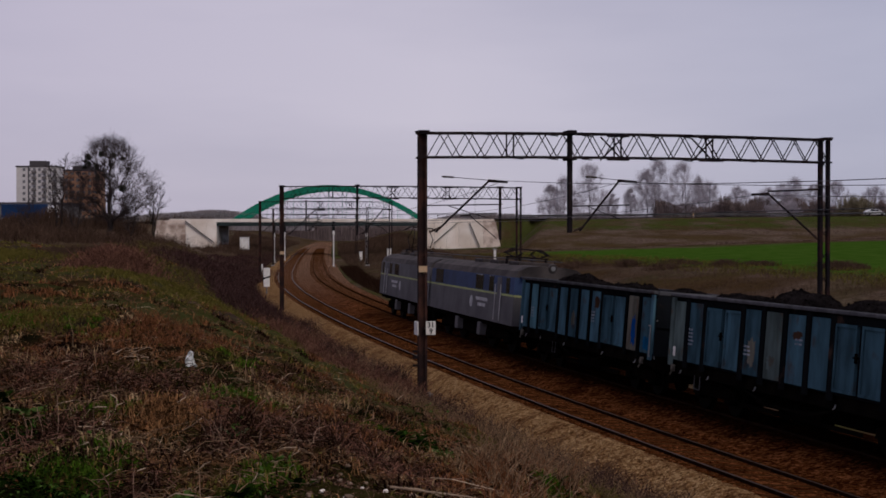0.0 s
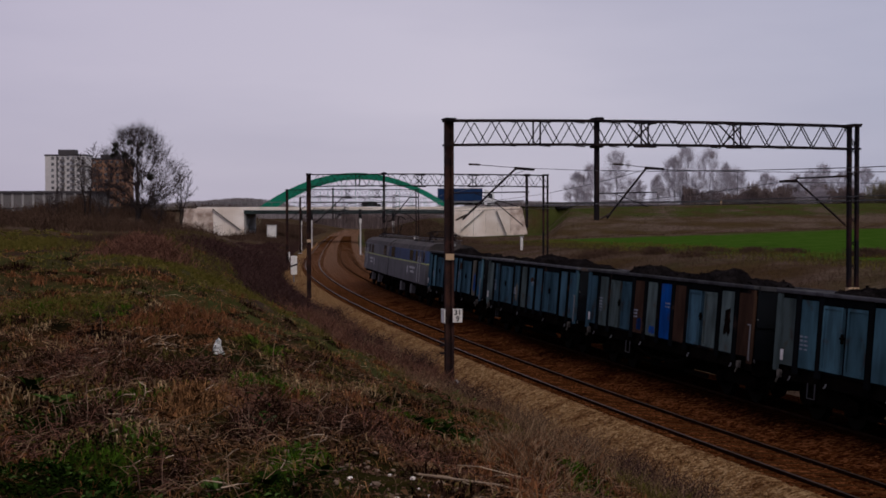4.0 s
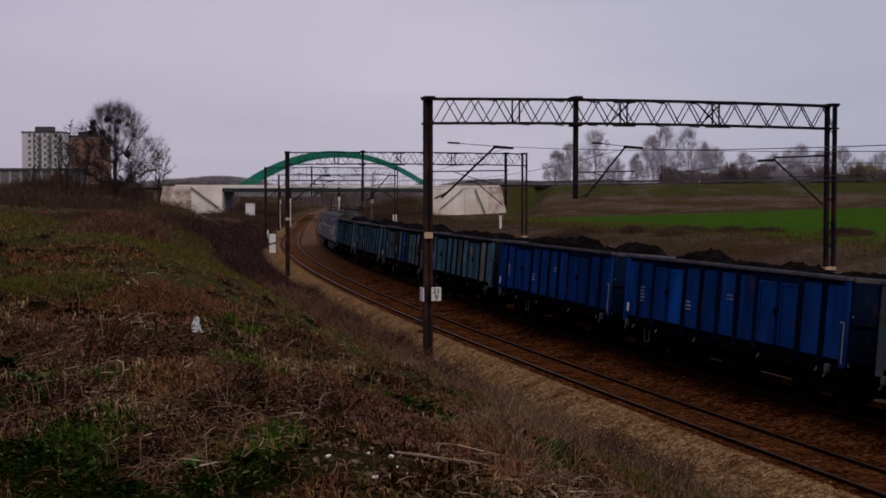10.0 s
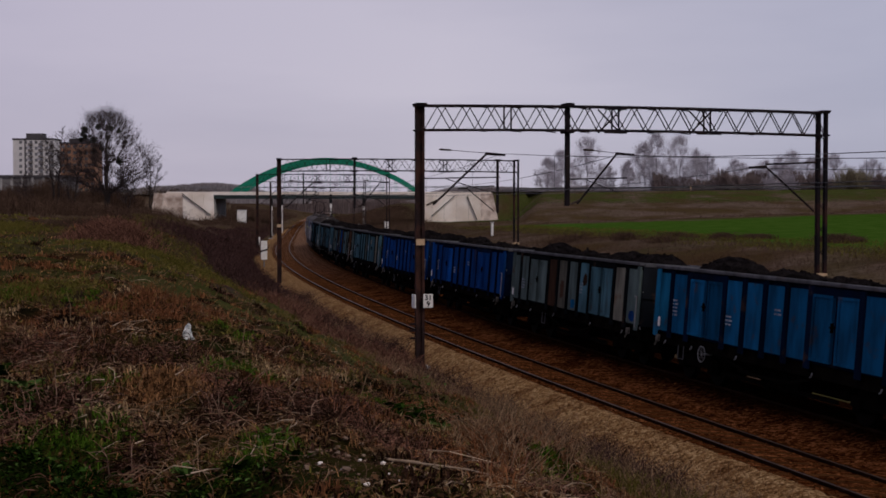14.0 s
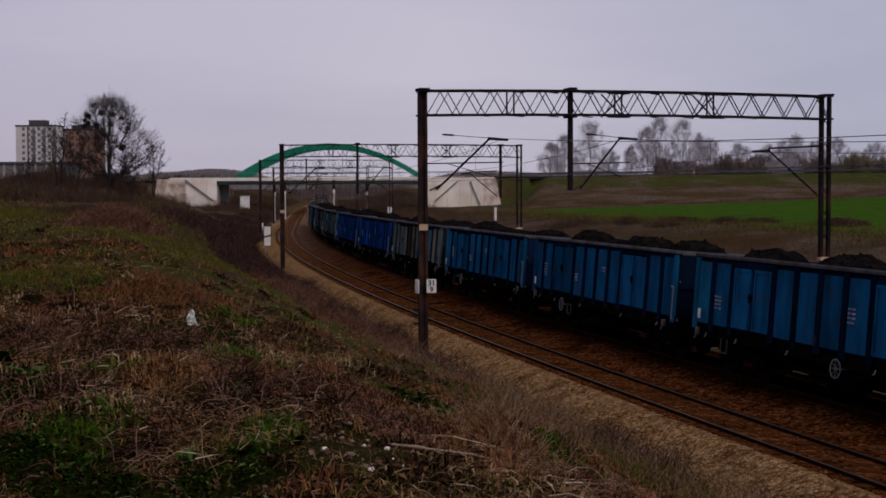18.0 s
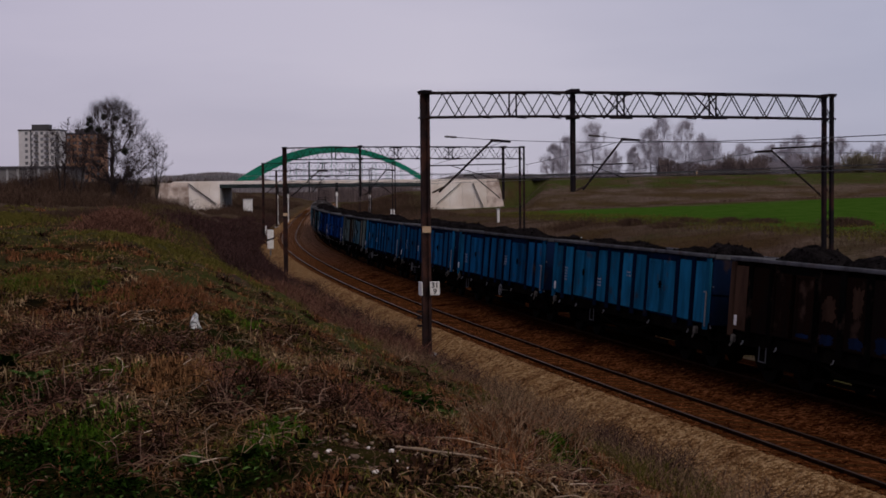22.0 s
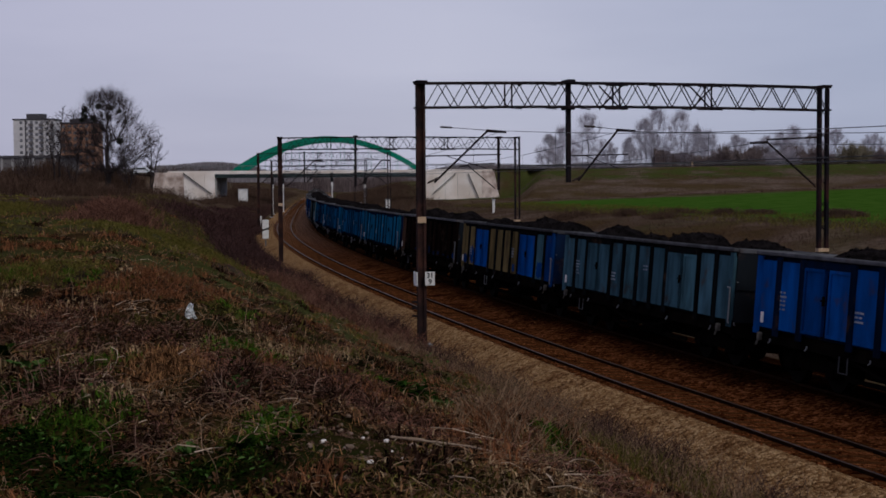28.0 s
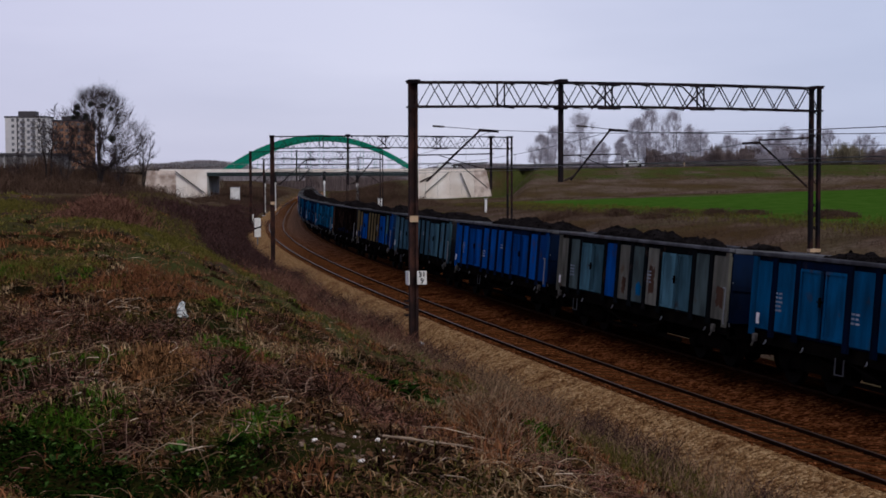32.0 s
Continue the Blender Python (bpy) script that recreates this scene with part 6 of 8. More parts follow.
def build_lorry():
    """A rigid lorry: white cab, dark blue tarpaulin body. It drives towards +x."""
    t = thing("lorry", "white-cabbed lorry with a dark blue tarpaulin body on the road", "lorry")
    body = part("load_body", Shape().soft_box(-4.9, 4.6, -1.25, 1.25, 1.05, 4.0, 0.05), M["lorry_blue"], t, "dark blue tarpaulin")
    part("body_sill", Shape().box(-4.95, 4.65, -1.27, 1.27, 0.92, 1.05), M["galvanised"], body)
    part("top_edge", Shape().box(-4.93, 4.63, -1.27, 1.27, 3.9, 3.96), M["galvanised"], body)
    cab = Shape()
    prof = [(5.0, 0.55), (7.15, 0.55), (7.2, 1.9), (7.0, 2.95), (6.6, 3.15), (5.0, 3.2)]
    vs = [(x, y, z) for y in (-1.22, 1.22) for x, z in prof]
    n = len(prof)
    cab.add(vs, [tuple(range(n)), tuple(range(2 * n - 1, n - 1, -1))] + [(i, i + n, (i + 1) % n + n, (i + 1) % n) for i in range(n)])
    c = part("cab", cab, M["lorry_white"], t, "white painted cab")
    part("side_window", Shape().box(5.9, 6.75, -1.235, 1.235, 1.95, 2.75), M["glass_dark"], c)
    part("windscreen", Shape().add([(7.215, -1.1, 1.95), (7.215, 1.1, 1.95), (7.03, 1.1, 2.9), (7.03, -1.1, 2.9), (7.19, -1.1, 1.95), (7.19, 1.1, 1.95), (7.0, 1.1, 2.9), (7.0, -1.1, 2.9)],
         [(0, 1, 2, 3), (7, 6, 5, 4), (0, 4, 5, 1), (1, 5, 6, 2), (2, 6, 7, 3), (3, 7, 4, 0)]), M["glass_dark"], c)
    part("roof_spoiler", Shape().add([(5.0, -1.1, 3.2), (6.5, -1.1, 3.2), (5.0, -1.1, 3.85), (5.0, 1.1, 3.2), (6.5, 1.1, 3.2), (5.0, 1.1, 3.85)], [(0, 1, 2), (5, 4, 3), (0, 3, 4, 1), (1, 4, 5, 2), (2, 5, 3, 0)]), M["lorry_white"], c)
    part("chassis", Shape().box(-4.8, 7.0, -0.45, 0.45, 0.6, 0.92), M["underframe"], t)
    part("side_guard", Shape().box(-1.5, 4.2, -1.2, -1.15, 0.45, 0.85).box(-1.5, 4.2, 1.15, 1.2, 0.45, 0.85), M["underframe"], t)
    wheel = Shape().rod((0, -0.15, 0), (0, 0.15, 0), 0.5, n=20).mesh("wheel", [M["rubber"]])
    rim = Shape().rod((0, -0.17, 0), (0, 0.17, 0), 0.28, n=14).mesh("rim", [M["galvanised"]])
    for x in (6.0, -2.3, -3.6):
        for y in (-1.05, 1.05):
            w = part("wheel", wheel, [], t, m=pose(x, y, 0.5))
            part("rim", rim, [], w)
    return t


LORRY = build_lorry()


def build_car(mat, label):
    t = thing("car", label, "car", "cars on the road")
    prof = [(-2.1, 0.35), (2.1, 0.35), (2.15, 0.7), (1.3, 0.9), (0.6, 1.42), (-1.1, 1.45), (-1.9, 1.0), (-2.15, 0.85)]
    vs = [(x, y, z) for y in (-0.85, 0.85) for x, z in prof]
    n = len(prof)
    part("body", Shape().add(vs, [tuple(range(n)), tuple(range(2 * n - 1, n - 1, -1))] + [(i, i + n, (i + 1) % n + n, (i + 1) % n) for i in range(n)]), M[mat], t)
    part("side_window", Shape().add([(x, y, z) for y in (-0.858, 0.858) for x, z in ((-1.4, 0.98), (1.05, 0.95), (0.52, 1.36), (-1.0, 1.38))],
         [(0, 1, 2, 3), (7, 6, 5, 4), (0, 4, 5, 1), (1, 5, 6, 2), (2, 6, 7, 3), (3, 7, 4, 0)]), M["glass_dark"], t)
    for y in (-0.6, 0.6):
        part("headlight", Shape().soft_box(2.06, 2.16, y - 0.16, y + 0.16, 0.62, 0.76, 0.02), M["lorry_white"], t, "clear headlight")
        part("tail_light", Shape().soft_box(-2.19, -2.1, y - 0.14, y + 0.14, 0.72, 0.86, 0.02), M["sign_red"], t, "red tail light")
    for y0, y1 in ((-0.96, -0.86), (0.86, 0.96)):
        part("wing_mirror", Shape().soft_box(0.75, 0.9, y0, y1, 0.93, 1.06, 0.02), M[mat], t)
    wheel = Shape().rod((0, -0.1, 0), (0, 0.1, 0), 0.31, n=16).mesh("wheel", [M["rubber"]])
    for x in (-1.35, 1.35):
        for y in (-0.8, 0.8):
            part("wheel", wheel, [], t, m=pose(x, y, 0.31))
    return t


CARS = [build_car("lorry_white", "small white car on the embankment road"), build_car("black_paint", "dark car on the embankment road"),
        build_car("lorry_white", "white car on the bridge road"), build_car("lorry_white", "white car on the bridge road")]


# ---------------------------------------------------------------- trees and brush
def sticks(name, p, q, r0, r1, mat, sides=3):
    """Many thin tapered sticks as one mesh. p, q: arrays of ends; r0, r1: arrays of radii."""
    p, q, r0, r1 = (np.asarray(a, float) for a in (p, q, r0, r1))
    n = len(p)
    d = q - p
    d /= np.linalg.norm(d, axis=1, keepdims=True) + 1e-9
    up = np.where(np.abs(d[:, 2:3]) > 0.9, np.array([[1.0, 0, 0]]), np.array([[0, 0, 1.0]]))
    a = np.cross(d, up)
    a /= np.linalg.norm(a, axis=1, keepdims=True) + 1e-9
    b = np.cross(a, d)
    vs = np.empty((n, 2 * sides, 3))
    for i in range(sides):
        o = a * math.cos(2 * math.pi * i / sides) + b * math.sin(2 * math.pi * i / sides)
        vs[:, i], vs[:, sides + i] = p + o * r0[:, None], q + o * r1[:, None]
    quad = np.array([(i, sides + i, sides + (i + 1) % sides, (i + 1) % sides) for i in range(sides)])
    fs = (quad[None] + (np.arange(n) * 2 * sides)[:, None, None]).reshape(-1, 4)
    return array_mesh(name, vs.reshape(-1, 3), fs, mat)


def array_mesh(name, vs, fs, mat):
    """A mesh straight from arrays; all faces have the same number of corners."""
    me = bpy.data.meshes.new(name)
    k = fs.shape[1]
    me.vertices.add(len(vs))
    me.vertices.foreach_set("co", np.asarray(vs, np.float32).ravel())
    me.loops.add(fs.size)
    me.loops.foreach_set("vertex_index", fs.astype(np.int32).ravel())
    me.polygons.add(len(fs))
    me.polygons.foreach_set("loop_start", np.arange(len(fs), dtype=np.int32) * k)
    me.polygons.foreach_set("loop_total", np.full(len(fs), k, np.int32))
    me.materials.append(mat)
    me.update(calc_edges=True)
    me.validate()
    return me


def arrays(seg):
    return [s[0][:] for s in seg], [s[1][:] for s in seg], [s[2] for s in seg], [s[3] for s in seg]


def tall_tree(x, y, z, height, width, seed, bark, twigs, label, group="", stems=3, low=0.15, rise=0.9, branches=26, twig_n=9, r=0.03, fan=0.25, lean=0.0, fork=0.0):
    """A bare tree whose stems run up through the crown, with rising side branches and fine twigs on them."""
    g = random.Random(seed)
    thick, thin = [], []
    for k in range(stems):
        a = 2 * math.pi * k / stems + g.uniform(-0.5, 0.5)
        out = Vector((math.cos(a), math.sin(a), 0)) * width * fan * (0 if stems == 1 else g.uniform(0.5, 1.1))
        top = height * (1 if k == 0 else g.uniform(0.72, 0.97))
        pts = [Vector((0, 0, 0))]
        for i in range(1, 9):
            u = i / 8
            pts.append(out * max(0.0, (u - fork) / (1 - fork)) ** 0.75 + Vector((lean * height * u + g.uniform(-1, 1) * 0.012 * height, g.uniform(-1, 1) * 0.012 * height, top * u)))
        r0 = height * 0.016 / math.sqrt(stems) + 0.05
        for i in range(8):
            thick.append((pts[i], pts[i + 1], r0 * (1 - i / 9), r0 * (1 - (i + 1) / 9)))
        for b_ in range(branches):
            u = low + (1 - low) * (b_ + g.random()) / branches
            i = min(7, int(u * 8))
            p = pts[i].lerp(pts[i + 1], u * 8 - i)
            reach = width / 2 * (math.sin(math.pi * min(1, (u - low) / (1 - low) * 0.80 + 0.16)) ** 0.7) * g.uniform(0.6, 1.1) * (1 if stems == 1 else 0.72)
            a = g.uniform(0, 2 * math.pi)
            d = Vector((math.cos(a), math.sin(a), rise * g.uniform(0.6, 1.3))).normalized()
            m1 = p + d * reach * 0.55
            q = m1 + (d + Vector((0, 0, 0.35))).normalized() * reach * 0.6
            rb = max(r, r0 * 0.3 * (1 - u * 0.7))
            thin += [(p, m1, rb, rb * 0.8), (m1, q, rb * 0.8, r * 0.7)]
            for _ in range(twig_n):
                v = g.random()
                p2 = p.lerp(m1, v * 2) if v < 0.5 else m1.lerp(q, v * 2 - 1)
                d2 = (d + Vector((g.uniform(-1, 1), g.uniform(-1, 1), g.uniform(-0.4, 0.9))) * 0.8).normalized()
                q2 = p2 + d2 * reach * g.uniform(0.25, 0.55)
                thin.append((p2, q2, r, r * 0.6))
                for _ in range(2):
                    p3 = p2.lerp(q2, g.uniform(0.3, 1))
                    d3 = (d2 + Vector((g.uniform(-1, 1), g.uniform(-1, 1), g.uniform(-0.3, 0.8))) * 0.9).normalized()
                    thin.append((p3, p3 + d3 * reach * g.uniform(0.12, 0.3), r * 0.75, r * 0.45))
    t = thing("tree", label, "tree", group, m=pose(x, y, z))
    part("trunk", sticks("trunk", *arrays(thick), M[bark], 6), [], t)
    tagged(part("crown", sticks("crown", *arrays(thin), M[twigs], 3), [], t, "bare twigs"), kind="stuff")
    return t


def crown_tree(x, y, z, height, width, seed, bark, twigs, label, group="", low=0.2, points=120, tips=8, r=0.016, reach=1.0, belly=0.75, stem=0.3, full=0.5):
    """A bare tree grown towards points spread through an egg-shaped crown; limbs thicken with what they carry."""
    g = np.random.default_rng(seed)
    u = g.uniform(0, 1, points)
    rad = width / 2 * np.sin(np.pi * np.clip(0.06 + 0.94 * u ** belly, 0, 1)) ** full * g.uniform(0, 1, points) ** 0.45 * (0.85 + 0.15 * np.sin(7 * u + seed))
    a = g.uniform(0, 2 * np.pi, points)
    aim = np.stack([rad * np.cos(a), rad * np.sin(a), height * (low + (0.98 - low) * u)], 1)
    n0 = 9
    node = [np.array([0.008 * height * math.sin(1.3 * i + seed), 0.006 * height * math.cos(i), height * 0.62 * i / n0]) for i in range(n0 + 1)]
    up = [-1] + list(range(n0))
    length = [height * 0.62 * i / n0 for i in range(n0 + 1)]
    for p in aim[np.argsort(np.linalg.norm(aim - np.array([0, 0, height * low]), axis=1))]:
        q = np.array(node)
        d = np.linalg.norm(q - p, axis=1) + 0.3 * np.array(length) + 1.6 * np.maximum(0, q[:, 2] - p[2] + 0.25 * np.hypot(*(q - p)[:, :2].T))
        d[:2] += 50
        k = int(np.argmin(d))
        far = float(np.linalg.norm(p - node[k]))
        m = max(1, int(far / (0.06 * height)))
        start = node[k]
        for i in range(1, m + 1):
            bend = g.normal(0, 0.07, 3) * far * (i < m) + np.array([0, 0, -0.05 * far * math.sin(math.pi * i / m)])
            node.append(start + (p - start) * i / m + bend)
            up.append(k if i == 1 else len(node) - 2)
            length.append(length[up[-1]] + far / m)
    q, n = np.array(node), len(node)
    load = np.ones(n)
    for i in range(n - 1, 0, -1):
        load[up[i]] += load[i]
    size = np.maximum(r, stem * (load / load[0]) ** 0.55)
    kid = np.arange(1, n)
    par = np.array(up[1:])
    big = size[kid] > 4 * r
    t = thing("tree", label, "tree", group, m=pose(x, y, z))
    part("trunk", sticks("trunk", q[par][big], q[kid][big], size[par][big], size[kid][big], M[bark], 6), [], t)
    base = np.repeat(q[n0 + 1:], tips, axis=0)
    out = base - np.array([0, 0, height * (low + 0.15)])
    out = out / (np.linalg.norm(out, axis=1, keepdims=True) + 1e-6)
    k = len(base)
    d = out * 0.7 + g.normal(0, 0.55, (k, 3)) + np.array([0, 0, 0.4])
    d /= np.linalg.norm(d, axis=1, keepdims=True)
    ln = reach * 0.065 * height * g.uniform(0.5, 1.3, (k, 1))
    tip = base + d * ln
    d2 = d + g.normal(0, 0.5, (k, 3))
    side = base + d * ln * g.uniform(0.3, 0.8, (k, 1))
    one = np.full(k, r)
    P0 = np.concatenate([q[par][~big], base, side])
    P1 = np.concatenate([q[kid][~big], tip, side + d2 * ln * 0.5])
    R0 = np.concatenate([np.minimum(size[par][~big], 4 * r), one * 0.7, one * 0.55])
    R1 = np.concatenate([size[kid][~big], one * 0.35, one * 0.3])
    tagged(part("crown", sticks("crown", P0, P1, R0, R1, M[twigs], 3), [], t, "bare twigs"), kind="stuff")
    return t


mist = crown_tree(-57.6, 240, 4.0, 16.4, 16.6, 5, "bark", "twig_dark", "wide bare tree with dark mistletoe balls beside the embankment", low=0.2, points=540, tips=11, r=0.021, reach=1.45, belly=0.95, stem=0.5, full=0.42)
ball_rnd = random.Random(3)
for px, pz, r in ((-3.4, 13.6, 0.62), (-1.4, 14.2, 0.6), (1.0, 13.9, 0.55), (2.0, 13.4, 0.45), (-3.7, 12.5, 0.5), (-2.5, 12.1, 0.7), (-0.9, 10.5, 0.5), (-2.0, 10.0, 0.6), (2.3, 8.2, 0.75), (-4.6, 12.0, 0.55), (-4.3, 13.0, 0.4), (0.2, 12.3, 0.5), (3.2, 11.6, 0.4)):
    p, q = [], []
    for _ in range(160):
        v = Vector((ball_rnd.gauss(0, 1), ball_rnd.gauss(0, 1), ball_rnd.gauss(0, 1))).normalized()
        p.append(v * r * 0.15), q.append(v * r * ball_rnd.uniform(0.7, 1.05))
    me = sticks("mistletoe_ball", p, q, [0.05] * 160, [0.045] * 160, M["mistletoe"], 3)
    part("mistletoe_ball", me, [], mist, "dark round mistletoe tuft", m=pose(px, ball_rnd.uniform(-1.5, 1.5), pz))

for x, y, z, hgt, w, seed, label, kw in (
        (-66.3, 240, 4.4, 13.8, 5.6, 11, "slender bare tree with pale twigs", dict(stems=2, low=0.2, branches=30, twig_n=10)),
        (-50.3, 241, 4.0, 9.6, 5.0, 12, "small leaning bare tree", dict(stems=3, low=0.2, lean=0.06, branches=18, twig_n=9)),
        (-53.3, 237, 4.0, 7.5, 7.5, 13, "low bare shrub under the mistletoe tree", dict(stems=5, low=0.1, branches=12, twig_n=6)),
        (-62.5, 236, 4.0, 9.5, 8.0, 14, "low bare shrub under the mistletoe tree", dict(stems=5, low=0.1, branches=12, twig_n=6)),
        (-71.0, 238, 4.0, 6.0, 7.0, 15, "low bare shrub beside the road bank", dict(stems=5, low=0.1, branches=12, twig_n=6))):
    tall_tree(x, y, z, hgt, w, seed, "bark", "twig_dark", label, "bare trees by the road bank", r=0.02, **kw)

# the group of bare trees beyond the road
for i, (x, hgt, w, label, low) in enumerate((
        (31.0, 11.5, 9.0, "bare tree with grey twigs", 0.08),
        (35.5, 13.5, 9.5, "bare tree with grey twigs", 0.1),
        (43.5, 17.2, 12.5, "dense oval bare tree with grey twigs", 0.1),
        (54.3, 10.6, 5.0, "narrow bare tree with grey twigs", 0.1),
        (59.8, 15.5, 10.0, "tall bare tree with grey twigs", 0.1),
        (64.0, 18.6, 11.0, "tall bare tree with grey twigs", 0.08),
        (69.3, 17.8, 11.0, "tall bare tree with grey twigs", 0.08),
        (75.0, 13.6, 9.0, "bare tree with grey twigs", 0.1),
        (79.0, 12.4, 9.0, "bare tree with grey twigs", 0.1),
        (94.0, 10.5, 8.0, "bare tree with grey twigs", 0.05),
        (103.0, 13.2, 9.0, "bare tree with grey twigs", 0.1),
        (87.5, 11.0, 10.0, "low bare tree with grey twigs", 0.05),
        (98.5, 11.8, 10.0, "low bare tree with grey twigs", 0.05),
        (109.0, 11.5, 11.0, "low bare tree with grey twigs", 0.05),
        (116.5, 12.5, 12.0, "rounded bare tree with pale twigs", 0.05),
        (125.0, 11.0, 11.0, "low bare tree with grey twigs", 0.05),
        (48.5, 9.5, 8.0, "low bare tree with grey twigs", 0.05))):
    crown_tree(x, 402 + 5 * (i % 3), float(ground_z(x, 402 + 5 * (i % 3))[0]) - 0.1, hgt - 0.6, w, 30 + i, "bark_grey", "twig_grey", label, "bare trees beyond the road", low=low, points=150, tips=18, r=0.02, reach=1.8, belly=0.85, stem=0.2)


def build_shrub(x, y, z, w, hgt, seed, mat, label, n=1500, group="shrubs beyond the road"):
    """A rounded bare shrub: crooked twigs that fan out from several stems."""
    rnd = np.random.default_rng(seed)
    a = rnd.uniform(0, 2 * np.pi, n)
    e = np.arcsin(rnd.uniform(0.05, 1, n))
    rad = rnd.uniform(0.35, 1.0, n) * (0.85 + 0.3 * np.sin(3 * a + seed) * np.cos(e))
    tip = np.stack([np.cos(a) * np.cos(e) * rad * w / 2, np.sin(a) * np.cos(e) * rad * w / 2, np.sin(e) * rad * hgt], 1)
    mid = tip * rnd.uniform(0.45, 0.7, (n, 1)) + rnd.normal(0, 0.12, (n, 3))
    base = tip * np.array([0.25, 0.25, 0.0]) + rnd.normal(0, 0.1, (n, 3)) * np.array([1, 1, 0])
    k = 0.055 + 0.0 * a
    p, q = np.concatenate([base, mid, mid]), np.concatenate([mid, tip, tip + rnd.normal(0, 0.35, (n, 3))])
    t = thing("shrub", label, "shrub", group, m=pose(x, y, z))
    part("branchwork", sticks("branchwork", p, q, np.concatenate([k * 1.4, k, k]), np.concatenate([k, k * 0.7, k * 0.6]), M[mat], 3), [], t)
    return t


rnd = random.Random(8)
for i, (x, w, hgt, mat) in enumerate(((80, 7, 7.5, "hedge"), (85, 7, 6.5, "hedge"), (88.5, 5, 6.0, "hedge"), (94, 5, 5.5, "twig_grey"), (98, 6, 6.5, "twig_grey"), (106, 7, 6.8, "hedge"),
                                      (110, 6, 6.2, "hedge"), (116, 9, 8.2, "hedge_olive"), (121, 8, 7.4, "hedge_olive"), (126, 8, 6.6, "hedge"), (131, 8, 6.0, "hedge"), (138, 9, 6.4, "hedge"))):
    build_shrub(x, 396 + rnd.uniform(-4, 6), 6.9, w * 1.35, hgt * 1.25, i, mat, "bare brown shrub beyond the road" if mat != "hedge_olive" else "budding olive shrub beyond the road", 1700)


def far_band(name, x0, x1, y, z, hgt, mat, n, seed, label, r=0.12, size=9.0):
    """A far strip of woods or hedge: a mass of thin upright twigs of uneven height."""
    rg = np.random.default_rng(seed)
    x = rg.uniform(x0, x1, n)
    h = hgt * (0.55 + 0.25 * wobble(x, x * 0, size, seed) + 0.2 * wobble(x, x * 0, size / 3, seed + 2)) * rg.uniform(0.45, 1.15, n)
    p = np.stack([x, y + rg.uniform(-4, 4, n), np.full(n, z)], 1)
    q = p + np.stack([rg.normal(0, 0.5, n), rg.normal(0, 0.5, n), np.maximum(0.4, h)], 1)
    return tagged(new(name, sticks(name, p, q, np.full(n, r), np.full(n, r * 0.4), M[mat], 3)), label, "hedge", kind="stuff")


far_band("hedge", 62, 155, 404, 6.8, 8.5, "hedge", 12000, 1, "dark bare hedge along the field beyond the road", 0.16)
far_band("hedge", -20, 62, 412, 6.0, 4.6, "hedge", 2500, 2, "low bare hedge beyond the road")
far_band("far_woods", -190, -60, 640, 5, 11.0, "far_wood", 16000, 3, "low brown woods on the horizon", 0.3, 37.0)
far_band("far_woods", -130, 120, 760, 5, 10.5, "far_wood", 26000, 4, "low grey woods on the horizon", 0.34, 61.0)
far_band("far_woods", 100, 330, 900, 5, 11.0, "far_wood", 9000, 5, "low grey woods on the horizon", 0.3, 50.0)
far_band("far_woods", -110, -10, 720, -0.6, 13.0, "hedge", 9000, 9, "bare grey woods at the end of the railway", 0.2, 23.0)
far_band("roadside_brush", -140, -62, 288, 4.0, 6.2, "brush", 11000, 6, "dark bare brushwood on the road embankment", 0.06)


def brush_patch(name, n, where, hgt, mat, seed, label, r=0.02):
    """Brushwood on the ground at places that where(rng, n) gives; height and thickness in metres."""
    rg = np.random.default_rng(seed)
    x, y = where(rg, n)
    z = ground_z(x, y)
    h = rg.uniform(0.35, 1.0, len(x)) * hgt * (0.75 + 0.4 * wobble(x, y, 3.5, seed))
    p = np.stack([x, y, z - 0.03], 1)
    m = p + np.stack([rg.normal(0, 0.22, len(x)), rg.normal(0, 0.22, len(x)), np.full(len(x), 0.6)], 1) * h[:, None]
    q = m + np.stack([rg.normal(0, 0.35, len(x)), rg.normal(0, 0.35, len(x)), np.full(len(x), 0.4)], 1) * h[:, None]
    rr = np.full(len(x), r)
    me = sticks(name, np.concatenate([p, m]), np.concatenate([m, q]), np.concatenate([rr, rr * 0.7]), np.concatenate([rr * 0.7, rr * 0.4]), M[mat], 3)
    return tagged(new(name, me), label, "brushwood", kind="stuff")


def near_track(s0, s1, d0, d1):
    def where(rg, n):
        s, d = rg.uniform(s0, s1, n), d0 + (d1 - d0) * rg.uniform(0, 1, n)
        x, y, h = np.interp(s, TS, TX), np.interp(s, TS, TY), np.interp(s, TS, TH)
        return x + d * np.cos(h), y - d * np.sin(h)
    return where


def area(x0, x1, y0, y1):
    return lambda rg, n: (rg.uniform(x0, x1, n), rg.uniform(y0, y1, n))


BUSHES = [(10.5, 116, 1.6), (14.5, 109, 0.9), (19.5, 112, 1.6), (21.2, 105, 0.8), (24.6, 108, 1.1), (27.5, 97, 1.2), (30, 101, 0.8), (16, 101, 1.0)]
brush_patch("brushwood", 13000, near_track(-122, -55, -7.2, -3.2), 0.95, "bramble_purple", 1, "dark purple-brown brushwood on the bank beside the track", 0.016)
brush_patch("brushwood", 9000, near_track(-150, -112, -5.6, -2.9), 0.7, "bramble", 2, "low purple-brown brambles along the foot of the bank", 0.012)
brush_patch("brushwood", 10000, near_track(-126, -30, -17, -6.5), 0.34, "olive_grass", 11, "low olive weeds on the bank", 0.014)
